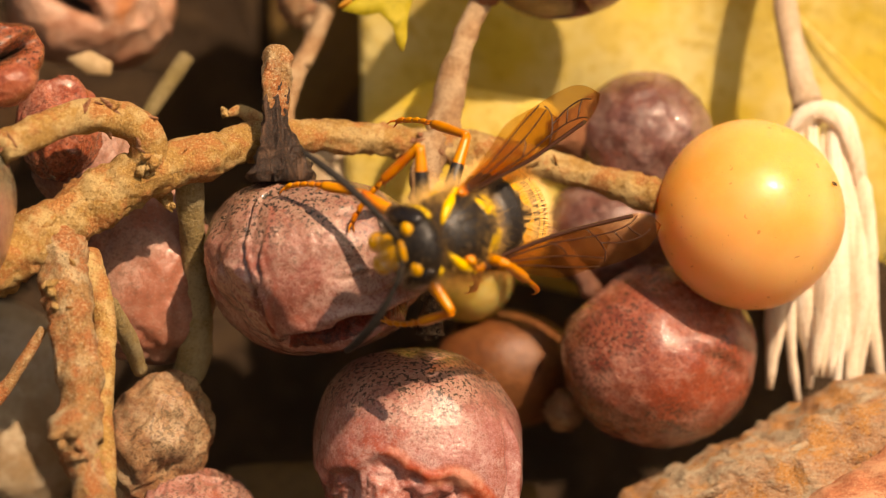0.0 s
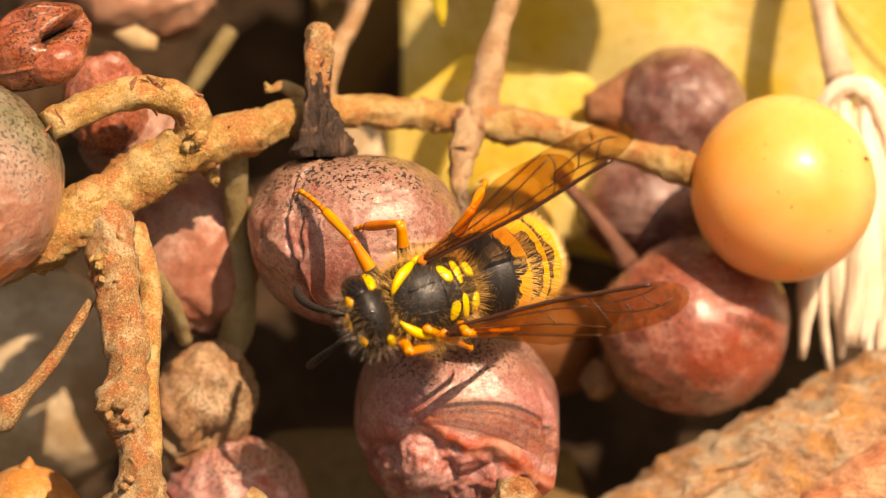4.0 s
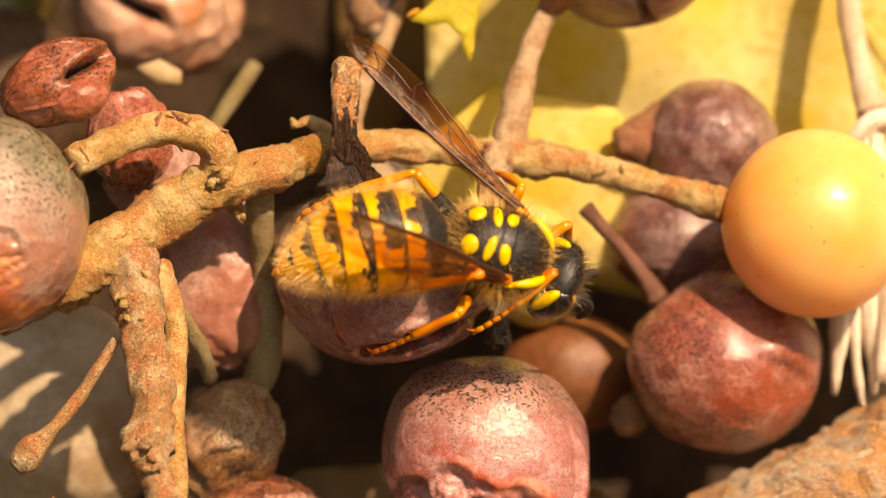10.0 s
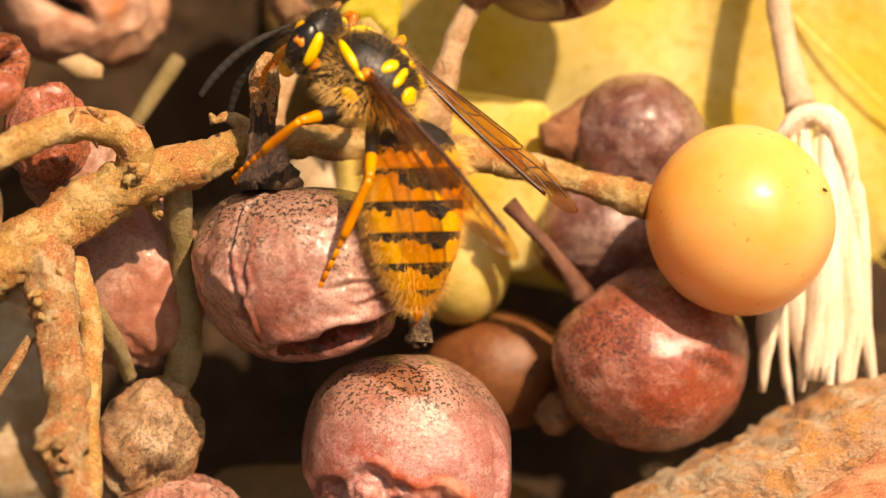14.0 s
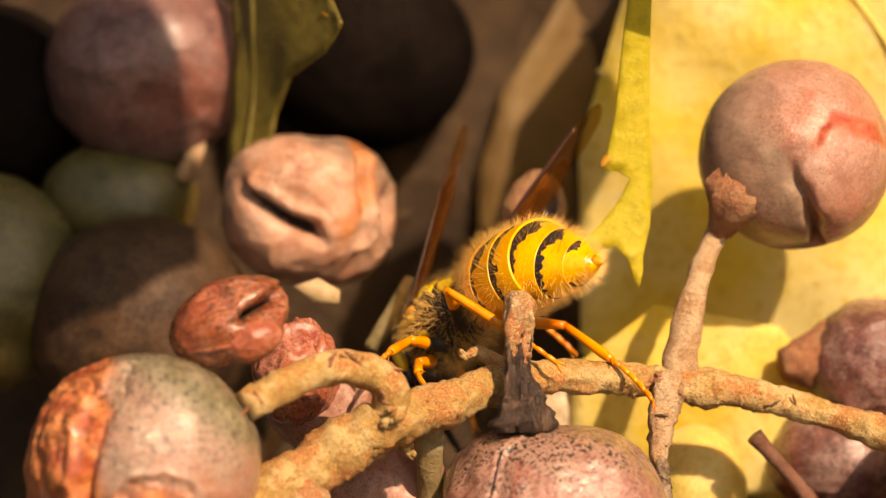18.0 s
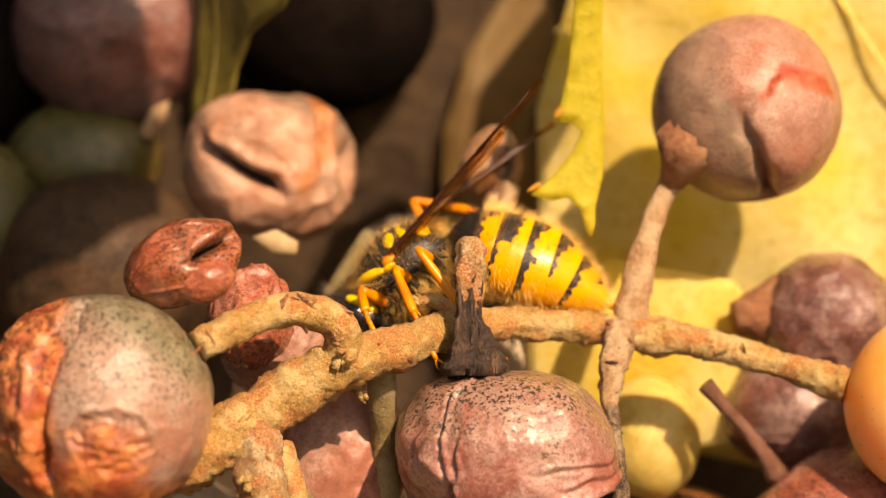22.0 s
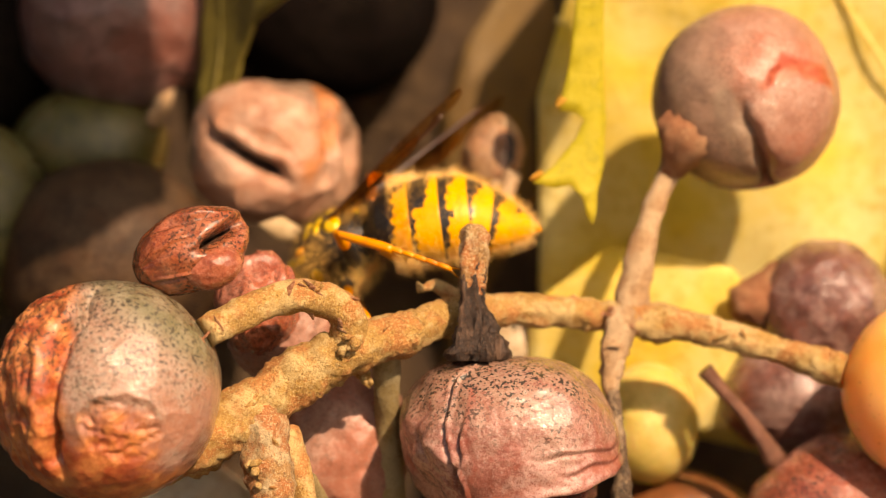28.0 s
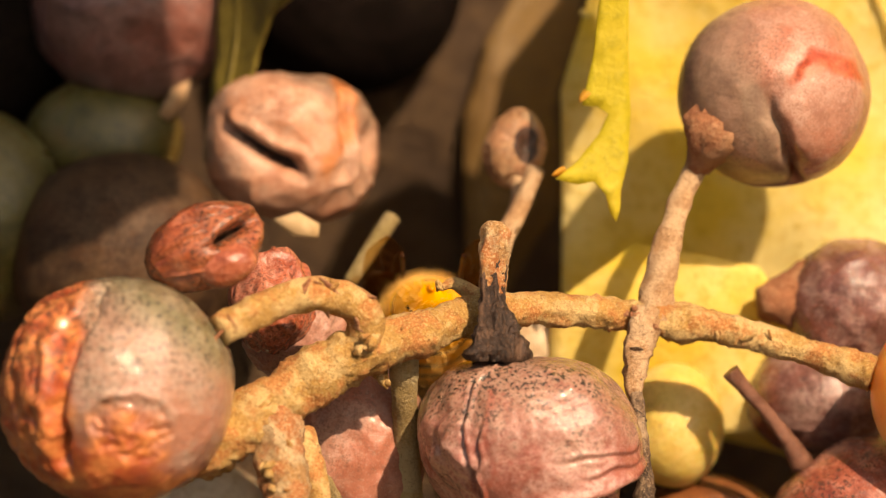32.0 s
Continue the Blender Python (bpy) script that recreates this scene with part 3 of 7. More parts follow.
# ---- the stalk of the bunch, with its branches ----
def stalk():
    root = empty("grape_stalk", at(0, 0, 0))
    tagged(root, "woody tan stalk of a grape bunch with broken branches", "stalk")
    part("main_stem", tube([(-19, -6.2, 5, 1.3), (-15.2, -5.0, 6, 1.3), (-12.8, -3.9, 6, 1.25), (-10.1, -2.1, 5, 1.15), (-7.0, -0.3, 4.5, 1.05), (-4.8, 0.25, 3.5, 0.95), (-2.75, 1.0, 2, 0.8), (0.3, 1.4, 0, 0.72), (4.0, 1.2, -1.5, 0.7), (6.6, 0.85, -2, 0.8), (9.3, 0.55, -2, 0.72), (12, -0.15, -2, 0.62), (14.6, -0.95, -1.5, 0.6), (16.3, -1.5, -1, 0.75)], 30, 0.2, 1, 0.2, lumps=0.2, step=0.18), STALK, root)
    part("side_branch", tube([(-11.3, -3.4, 5.5, 1.1), (-10.9, -5.2, 6.3, 1.05), (-10.5, -7.2, 7, 0.98), (-10.2, -9.2, 7.5, 0.9), (-10.0, -11.2, 8, 0.85), (-10.2, -12.4, 9, 1.1), (-10.0, -13.2, 9, 0.8), (-9.4, -15.1, 9, 0.85), (-9.6, -17, 8.6, 1.5), (-10.2, -19.5, 8, 1.6), (-11, -24, 5, 1.2)], 22, 0.2, 2, 0.25, lumps=0.3), STALK_BARK, root, "scaly brown bark with a grey-green knot")
    part("side_branch", tube([(-10.2, -4.2, 4.6, 0.8), (-9.2, -6.8, 5.6, 0.55), (-9.1, -9.2, 6.4, 0.5), (-9.15, -11.5, 7.2, 0.5), (-9.0, -13.6, 7.8, 0.55), (-9.2, -15.4, 8.2, 0.7)], 16, 0.12, 3), STALK, root)
    part("broken_branch", tube([(-7.3, -0.4, 4.8, 0.95), (-7.2, 0.9, 5.2, 0.85), (-7.9, 1.75, 5.6, 0.75), (-9.95, 2.05, 6.5, 0.75), (-12.1, 1.25, 7.8, 0.7), (-13.6, 0.4, 8.8, 0.7)], 20, 0.16, 4, 0.2), STALK, root)
    part("side_branch", tube([(-5.5, 0.0, 3.2, 0.75), (-5.45, -2.3, 1.6, 0.62), (-5.35, -4.9, 0, 0.62), (-5.4, -8.6, -1, 0.8), (-6.2, -10.6, -1.6, 0.6)], 16, 0.1, 5), STALK_GREY, root, "dull grey-green branch")
    part("side_branch", tube([(-10.0, -5.4, 5.4, 0.55), (-9.1, -6.6, 4, 0.5), (-8.35, -8.0, 2, 0.45), (-7.9, -9.5, 0, 0.35)], 14, 0.14, 6), STALK_GREY, root, "frayed grey branch")
    part("upright_branch", tube([(6.2, 0.7, -2, 0.95), (6.25, 2.0, -2.3, 0.74), (6.6, 3.6, -2.7, 0.62), (7.1, 5.6, -3.2, 0.52), (7.7, 7.2, -3.8, 0.5), (8.3, 8.4, -4, 0.55)], 18, 0.16, 7, 0.2, lumps=0.25), STALK_PINK, root)
    part("branch_collar", tube([(5.8, 1.1, -1.6, 0.8), (5.5, 0.2, -0.9, 0.72), (5.25, -0.8, -0.3, 0.58), (5.15, -2.0, 0.15, 0.42), (5.2, -2.6, 0.25, 0.3)], 18, 0.3, 18, 0.3, step=0.15), STALK_PINK, root, "pale scurfy collar of the dry branch")
    part("dry_branch", tube([(5.2, -0.9, -0.35, 0.4), (5.15, -2.2, 0.2, 0.36), (5.5, -4.4, 1, 0.3), (5.65, -6.2, 1.4, 0.34), (5.6, -7.9, 1.5, 0.55)], 16, 0.35, 8, 0.4), STALK_FLAKY, root, "blackened dry branch with paler flakes")
    part("berry_stem", tube([(9.8, -1.5, -3, 0.42), (10.6, -2.4, -3.2, 0.34), (11.7, -3.6, -3.5, 0.33), (12.7, -4.9, -3.9, 0.42), (13.3, -5.9, -4.3, 0.6)], 14, 0.12, 9), STALK_WET, root, "thin wet brown berry stem")
    part("bud", tube([(-3.9, 2.3, 0.9, 0.12), (-3.2, 2.55, 0.7, 0.3), (-2.4, 2.1, 0.8, 0.42), (-1.8, 1.6, 1.0, 0.5)], 12, 0.3, 10), STALK, root)
    part("broken_tip", tube([(-6.75, -1.0, 3.4, 0.4), (-6.6, -1.55, 2.9, 0.3), (-6.45, -1.75, 2.7, 0.1)], 10, 0.5, 11, 0.3), STALK, root)
    part("back_branch", tube([(0.7, 8.0, -7.5, 0.42), (-0.1, 6.0, -7, 0.45), (-0.85, 4.6, -6, 0.5), (-1.4, 2.8, -4.5, 0.6), (-1.2, 1.2, -2, 0.6)], 14, 0.1, 12), STALK_PINK, root)
    return root


STALK_ROOT = stalk()


def crumbs():
    """Flaking scraps of dry bark that stick to the stalk."""
    rnd = random.Random(12)
    for u, v, w, size, mat in ((-6.95, -0.1, 5.9, 0.55, STALK), (-7.3, -0.35, 5.8, 0.4, STALK), (-6.35, -1.75, 3.3, 0.5, STALK), (-6.5, -1.5, 3.4, 0.35, STALK), (-11.4, -5.6, 7.3, 0.5, STALK), (-11.0, -6.4, 7.4, 0.4, STALK), (-3.9, 2.4, 1.2, 0.3, STALK), (5.0, 1.3, -0.9, 0.4, STALK_RUST), (5.9, 0.5, -0.7, 0.45, STALK_RUST), (-10.6, -12.3, 9.9, 0.7, STALK_BARK), (-9.9, -12.9, 9.9, 0.6, STALK_BARK), (-10.4, -11.8, 9.4, 0.5, STALK_BARK), (-9.8, -15.9, 9.9, 0.7, STALK_BARK), (-8.9, -16.8, 9.8, 0.8, STALK_BARK), (-10.4, -17.6, 9.5, 0.8, STALK_BARK), (5.6, -7.6, 1.9, 0.6, STALK_FLAKY), (-8.6, 2.4, 6.6, 0.3, STALK), (-12.6, 1.2, 8.4, 0.3, STALK_BARK)):
        bits = []
        for _ in range(5):
            x, y, z = (rnd.uniform(-0.6, 0.6) * size for _ in range(3))
            dx, dy = rnd.uniform(-1, 1) * size * 0.6, rnd.uniform(-1, 1) * size * 0.6
            bits.append(tube([(u + x - dx, v + y - dy, w + z, 0.05), (u + x, v + y, w + z + 0.1, size * rnd.uniform(0.25, 0.45)), (u + x + dx, v + y + dy, w + z, 0.05)], 8, 0.6, rnd.randint(1, 99), 0.3, step=0.15))
        part("bark_flake", join_bm(bits), mat, STALK_ROOT)


crumbs()


def scurf():
    """Small fibrous scales that stand off the stalk on its lit side."""
    rnd = random.Random(31)
    runs = (([(-15.2, -5.0, 6, 1.3), (-12.8, -3.9, 6, 1.25), (-10.1, -2.1, 5, 1.15), (-7.0, -0.3, 4.5, 1.05), (-4.8, 0.25, 3.5, 0.95), (-2.75, 1.0, 2, 0.8)], 26, STALK), ([(-7.2, 0.9, 5.2, 0.85), (-7.9, 1.75, 5.6, 0.75), (-9.95, 2.05, 6.5, 0.75), (-12.1, 1.25, 7.8, 0.7), (-13.6, 0.4, 8.8, 0.7)], 16, STALK_RUST), ([(-11.3, -3.4, 5.5, 1.1), (-10.5, -7.2, 7, 0.98), (-10.0, -11.2, 8, 0.85), (-9.4, -15.1, 9, 0.85)], 18, STALK), ([(4.0, 1.2, -1.5, 0.7), (6.6, 0.85, -2, 0.8), (9.3, 0.55, -2, 0.72), (14.6, -0.95, -1.5, 0.6)], 8, STALK), ([(5.35, 0.1, -0.5, 0.78), (5.1, -2.2, 0.3, 0.36), (5.6, -7.9, 1.5, 0.55)], 10, STALK_FLAKY))
    for line, count, mat in runs:
        s = spline(line)
        for _ in range(count):
            x, y, z, r = s[rnd.randrange(len(s))]
            a, b = rnd.uniform(-1.1, 1.1), rnd.uniform(0.6, 1.4)
            k = rnd.uniform(0.12, 0.3)
            px, py, pz = x + r * 0.9 * math.sin(a) * 0.8, y + r * 0.9 * math.sin(a), z + r * 0.95 * math.cos(a)
            ex, ey = rnd.uniform(-1, 1) * k * 1.6, rnd.uniform(-1, 1) * k * 1.6
            part("scale", tube([(px - ex, py - ey, pz - 0.05, 0.06), (px, py, pz + k * 0.3, k * 0.55), (px + ex, py + ey, pz + k * 0.5 * b, 0.05)], 8, 0.6, rnd.randint(1, 99), 0.4, step=0.12, flat=0.5), mat, STALK_ROOT)


scurf()


def loose_twig():
    ob = part("twig", tube([(-11.8, -7.5, 6.6, 0.2), (-12.4, -8.5, 6.7, 0.24), (-13.6, -10.3, 6.9, 0.3), (-14.9, -11.8, 7.1, 0.36), (-15.5, -12.4, 7.1, 0.62), (-16.0, -13.0, 7.0, 0.66), (-16.3, -13.3, 6.9, 0.4)], 14, 0.2, 20, 0.2), STALK_BARK, None, m=at(0, 0, 0))
    tagged(ob, "thin broken brown twig lying over a pale grape", "twig")
    ob = part("twig", tube([(22.9, 12.5, -9, 0.6), (22.9, 8.3, -8, 0.6), (23.4, 5, -7, 0.62), (23.8, 3, -6, 0.8)], 14, 0.1, 21), STALK_PALE, None, m=at(0, 0, 0))
    tagged(ob, "pale pinkish twig behind the amber grape", "twig")
    ob = part("twig", tube([(-2.5, -20.5, 4, 0.5), (-0.8, -18.6, 4.5, 0.35), (-3.2, -17.6, 4.2, 0.3), (-4.8, -16.6, 4, 0.55)], 12, 0.3, 22, 0.2), STALK_BARK, None, m=at(0, 0, 0))
    tagged(ob, "crooked thin brown twig at the foot of the stalk", "twig")


loose_twig()


# ---- the grapes ----
def pink_grape():
    def tear(d):
        """Height over the torn edge, and where the tear runs."""
        wave = np.array([noise.noise(Vector(p) * 3 + Vector((8, 0, 0))) + 0.35 * noise.noise(Vector(p) * 9 + Vector((8, 0, 0))) for p in d]) * 0.06
        return -0.35 * d[:, 0] + 0.94 * d[:, 1] + 0.60 + wave, soft_step(d[:, 0] + 0.22, 0.06) * soft_step(d[:, 2] + 0.35, 0.1)

    def shape(d):
        out = crease(d, (-0.38, 0.85, 0.4), (-0.36, -0.66, 0.66), 0.045, 0.022, 0.9, 3) + crease(d, (-0.44, 0.3, 0.85), (-0.44, -0.62, 0.65), 0.03, 0.02, 0.9, 23)
        left = soft_step(-0.42 - d[:, 0], 0.03) * soft_step(d[:, 2], 0.1) * soft_step(0.6 - d[:, 1], 0.1)
        out += crumple(d, left, 0.03, 0.10, 4, 1.9, 0.25)
        off, where = tear(d)
        out += where * (-0.20 * np.exp(-((off + 0.085) / 0.07) ** 2) - 0.07 * soft_step(-off, 0.01) + 0.055 * np.exp(-((off - 0.06) / 0.07) ** 2) + 0.035 * np.exp(-((off + 0.24) / 0.04) ** 2))
        out += crease(d, (0.30, -0.12, 0.95), (0.95, 0.02, 0.5), 0.02, 0.03, 0.9, 9) + crease(d, (0.45, -0.26, 0.85), (0.92, -0.16, 0.4), 0.025, 0.03, 0.9, 19)
        out += dent(d, (-0.8, -0.75, 0.3), 0.22, 0.5) + dent(d, (0.85, -0.8, 0.2), 0.12, 0.4)
        out += dent(d, (0, 1, 0.1), 0.06, 0.35) + dent(d, (0.75, 0.66, 0.2), 0.16, 0.4)
        for k in np.nonzero(d[:, 2] > -0.2)[0]:
            v = Vector(d[k])
            v = v + 0.2 * noise.noise_vector(v * 3.0)
            out[k] += 0.014 * (0.2 - abs(noise.noise(v * 4.0))) + 0.008 * (0.2 - abs(noise.noise(v * 9.0)))
        return out

    def torn(d):
        off, where = tear(d)
        return (off < -0.005) & (off > -0.20) & (where > 0.4)

    def stained(d):
        """Red streaks beside the folds and along the tear; the belly below is darkened for shade."""
        off, _ = tear(d)
        side = np.exp(-((d[:, 0] + 0.36 + 0.03 * np.sin(d[:, 1] * 9)) / 0.05) ** 2) * (d[:, 1] < 0.6)
        return 0.5 * side + 0.35 * np.exp(-((off - 0.16) / 0.10) ** 2) + 0.5 * soft_step(-off - 0.24, 0.05)

    g = grape("grape", (0.35, -4.8, 2.8), (5.2, 4.25, 4.9), SKIN_PINK, 11, "shrivelled pink grape torn open along its underside", 0.04, 0.016, 0.006, 2.2, shape, flesh=(FLESH, torn), rings=190, sides=280, square=2.5, marks=(("wet", stained),))
    part("stub", tube([(-1.75, 10.0, 0.4, 0.32), (-1.75, 9.5, 0.4, 0.42), (-1.8, 8.3, 0.6, 0.44), (-1.85, 6.9, 0.9, 0.46), (-1.8, 5.9, 1.2, 0.58), (-1.7, 5.1, 1.4, 0.78), (-1.62, 4.6, 1.5, 1.05), (-1.6, 4.3, 1.5, 1.2), (-1.6, 3.9, 1.5, 1.0)], 44, 0.32, 31, 0.9, step=0.12), STALK_DARK, g, "blackened dried stub with a brown broken top")
    part("stub_tip", tube([(-1.72, 10.2, 0.38, 0.3), (-1.74, 9.85, 0.42, 0.55), (-1.76, 9.0, 0.5, 0.62), (-1.8, 7.8, 0.65, 0.56), (-1.83, 6.9, 0.85, 0.4)], 24, 0.25, 32, 0.4, step=0.14), STALK_BARK, g, "brown broken bark tip")


pink_grape()


def low_grape():
    def edge(d):
        wob = np.array([noise.noise(Vector(p) * 2.6 + Vector((4, 0, 0))) for p in d]) * 0.14
        return -0.10 - 0.62 * np.maximum(0, d[:, 0]) - d[:, 1] + wob

    def shape(d):
        e = edge(d)
        mask = soft_step(e, 0.04) * soft_step(d[:, 2] + 0.2, 0.1)
        out = crumple(d, mask, 0.07, 0.17, 17, 1.7, 0.3)
        for k in np.nonzero(mask > 0.02)[0]:
            v = Vector(d[k])
            v = v + 0.3 * noise.noise_vector(v * 2.2)
            out[k] += mask[k] * (0.10 * (0.25 - abs(noise.noise(Vector((v.x * 4.5, v.y * 2.0, v.z * 3.0))))) + 0.05 * (0.2 - abs(noise.noise(v * 6.5))))
        out += 0.02 * np.exp(-((e + 0.05) / 0.05) ** 2)
        out += dent(d, (-0.95, 0.15, 0.2), 0.06, 0.4) + dent(d, (0.75, 0.72, 0.3), 0.12, 0.4)
        return out + dent(d, (0.72, -0.75, 0.3), -0.12, 0.45) + dent(d, (-0.5, -0.85, 0.3), 0.05, 0.5) + crease(d, (0.80, 0.2, 0.55), (0.66, -0.75, 0.4), 0.06, 0.05, 0.9, 11)

    def stained(d):
        return np.exp(-((edge(d) + 0.05) / 0.12) ** 2) * soft_step(d[:, 0] + 0.2, 0.15)

    g = grape("grape", (4.9, -13.3, 1.0), (4.9, 4.9, 4.6), SKIN_PALE, 23, "crumpled pale pink grape with deep folds", 0.04, 0.016, 0.0, 2.2, shape, rings=170, sides=240, square=2.3, marks=(("wet", stained),))
    part("dry_stem", tube([(1.2, -6.6, 4.6, 0.5), (2.0, -4.9, 4.6, 0.8), (2.6, -3.6, 4.8, 1.0), (3.6, -2.8, 4.9, 0.5)], 18, 0.6, 33, 0.5), STALK_BARK, g, "crumbling brown dry berry stem")


low_grape()


def red_grape():
    def shape(d):
        return dent(d, (0.62, -0.25, 0.74), 0.09, 0.28) + crease(d, (0.35, 0.1, 0.9), (0.85, -0.3, 0.5), 0.05, 0.06, 0.5, 2) + dent(d, (0.3, 0.35, 0.9), 0.05, 0.25) + dent(d, (-0.7, 0.75, 0), 0.08, 0.3)

    g = grape("grape", (16.5, -8.95, -5), (4.75, 4.3, 4.5), SKIN_RED, 31, "round red grape with wet sticky patches", 0.05, 0.015, 0.01, 3.0, shape)
    part("crumb", tube([(-4.6, -3.6, -2.3, 0.5), (-4.5, -2.8, -2.2, 1.0), (-4.2, -1.8, -2, 0.7)], 12, 0.4, 35), SKIN_TAN, g, "tan shrivelled scrap")


red_grape()
ob = grape("grape", (20.6, -2.35, -1), (4.4, 4.45, 4.4), SKIN_AMBER, 41, "plump translucent amber grape, smooth and whole", 0.012, 0.0, 0.0)
part("scar", tube([(3.72, 1.35, 1.95, 0.02), (3.75, 1.4, 2.0, 0.16), (3.8, 1.45, 2.02, 0.02)], 8, 0.5, 36), STALK_DARK, ob)


def purple_grape():
    g = grape("grape", (16.0, 1.55, -8.2), (3.3, 3.3, 3.2), SKIN_PURPLE, 51, "dusty purple grape behind the stalk", 0.06, 0.02, 0.03, 2.0)
    part("neck", tube([(-4.6, 0.1, 0.8, 0.7), (-3.9, 0.2, 0.7, 0.95), (-3.1, 0.3, 0.6, 1.25), (-2.4, 0.3, 0.4, 1.6)], 16, 0.3, 37, 0.3), STALK_RUST, g, "shrunken brown neck")
    grape("grape", (14.6, -3.0, -9.4), (3.6, 2.9, 3.2), SKIN_PURPLE, 52, "dark purple grape in the shade behind the stalk", 0.05, 0.02, 0.02)


purple_grape()


def rotten_grape():
    def shape(d):
        out = lip(d, (-0.44, -0.70, 0.58), (-0.12, 0.88, 0.46), 0.10, 0.12, 0.06, 5, 0.05)[0]
        left = soft_step(-0.38 - d[:, 0] + 0.12 * d[:, 1], 0.05) * soft_step(d[:, 2], 0.1)
        out += crumple(d, left, 0.01, 0.05, 9, 3.2)
        for k in np.nonzero(left > 0.02)[0]:
            v = Vector((d[k][0] * 9.0, d[k][1] * 3.2, d[k][2] * 9.0))
            out[k] += left[k] * 0.06 * (0.25 - abs(noise.noise(v + 0.4 * noise.noise_vector(v * 0.7))))
        a = sunken(d)
        patch = soft_step(0.36 - a, 0.025)
        for k in np.nonzero(patch > 0.02)[0]:
            v = Vector(d[k])
            v = v + 0.15 * noise.noise_vector(v * 5.0)
            out[k] += patch[k] * (0.06 * (0.2 - abs(noise.noise(v * 8.0))) + 0.018 * (0.2 - abs(noise.noise(v * 17.0))))
        return out - 0.03 * patch + 0.018 * np.exp(-((a - 0.39) / 0.035) ** 2) * soft_step(d[:, 1] + 0.45, 0.06)

    def sunken(d):
        """The angle from the middle of the sunken patch, wavering."""
        return np.arccos(np.clip(d @ np.array(Vector((0.18, -0.33, 0.92)).normalized()), -1, 1)) * (1 + 0.25 * np.abs(d[:, 1] + 0.33)) + np.array([noise.noise(Vector(p) * 3.0) + 0.4 * noise.noise(Vector(p) * 8.0) for p in d]) * 0.10

    def wet(d):
        return soft_step(-0.36 - d[:, 0] + 0.12 * d[:, 1], 0.06) + 0.55 * soft_step(0.34 - sunken(d), 0.09) + 0.8 * soft_step(-0.52 - d[:, 1] - 0.2 * d[:, 0], 0.10)

    def mouldy(d):
        return 0.9 * soft_step(0.55 * d[:, 0] + 0.72 * d[:, 1] - 0.60, 0.09)

    grape("grape", (-18.1, -2.2, 8.2), (5.2, 5.1, 5.0), SKIN_ROT, 61, "big half-rotten grape, orange-brown with grey bloom", 0.04, 0.016, 0.0, 2.4, shape, rings=190, sides=280, marks=(("wet", wet), ("mould_or_shade", mouldy)))


rotten_grape()


def curled_raisin():
    slit = (0.22, 0.02, 0.97), (0.98, 0.16, 0.1)

    def shape(d):
        out = lip(d, *slit, 0.25, 0.60, 0.13, 5, 0.08)[0]
        return out + crease(d, (-0.3, 0.75, 0.6), (0.6, 0.45, 0.7), 0.10, 0.07, 0.8, 2) + crease(d, (-0.8, 0.1, 0.6), (0.1, 0.25, 0.95), 0.05, 0.05, 0.9, 7) + crease(d, (-0.7, -0.4, 0.6), (0.3, -0.6, 0.75), 0.06, 0.05, 0.9, 13)

    def mouth(d):
        _, off, fade = lip(d, *slit, 0.20, 0.45, 0.10, 5)
        return (off < -0.02) & (off > -0.26) & (fade > 0.5)

    g = grape("grape", (-14.35, 4.2, 7.2), (2.8, 1.85, 2.0), SKIN_BROWN, 71, "small glossy red-brown curled raisin", 0.08, 0.03, 0.02, 2.2, shape, turn=(0, 0, 26), flesh=(HOLE_SHADE, mouth), rings=120, sides=180)
    d, f = ball(60, 90)
    r = wrinkled(d, 77, 0.08, 0.03, 0.02)
    me = bpy.data.meshes.new("lobe")
    me.from_pydata((d * r[:, None] * np.array((1.45, 1.0, 1.3)) * MM).tolist(), [], f)
    placed("lobe", me, SKIN_LOBE, g, "pale red swollen lobe", pose(1.05 * MM, -0.8 * MM, 0.75 * MM, 0, 0, 20))


curled_raisin()
grape("grape", (-10.6, 0.3, -0.6), (2.4, 2.5, 2.2), SKIN_DULL, 72, "small reddish shrivelled grape behind the broken branch", 0.07, 0.06, 0.06)
grape("grape", (-11.5, 1.7, 1.6), (1.9, 2.4, 1.8), SKIN_LOBE, 73, "small wrinkled red-brown grape behind the raisin", 0.1, 0.08, 0.07)
grape("grape", (-7.8, -5.0, -1.9), (3.5, 4.2, 2.9), SKIN_DULL, 74, "deeply folded dull pink grape between the branches", 0.08, 0.05, 0.0, 2.4, lambda d: crumple(d, soft_step(d[:, 2], 0.1), 0.03, 0.16, 6, 1.5, 0.3), fold_scale=1.7, square=2.4)
grape("grape", (-7.1, -12.6, -0.6), (2.4, 3.1, 2.4), SKIN_TAN, 75, "small tan dried grape with a hollow side", 0.09, 0.07, 0.08, 2.2, lambda d: dent(d, (0.5, -0.5, 0.7), 0.3, 0.35) + dent(d, (0.2, 0.35, 0.9), 0.12, 0.25), turn=(0, 0, -20))
grape("grape", (-5.6, -17.2, -1.0), (3.4, 3.0, 3.0), SKIN_PALE, 76, "pale pink crumpled grape near the ground", 0.06, 0.06, 0.08)
grape("grape", (-16.2, -11.8, -12.5), (5.5, 5.7, 5.0), SKIN_GREY, 77, "large pale grey-beige grape crossed by shadows", 0.04, 0.02, 0.01)


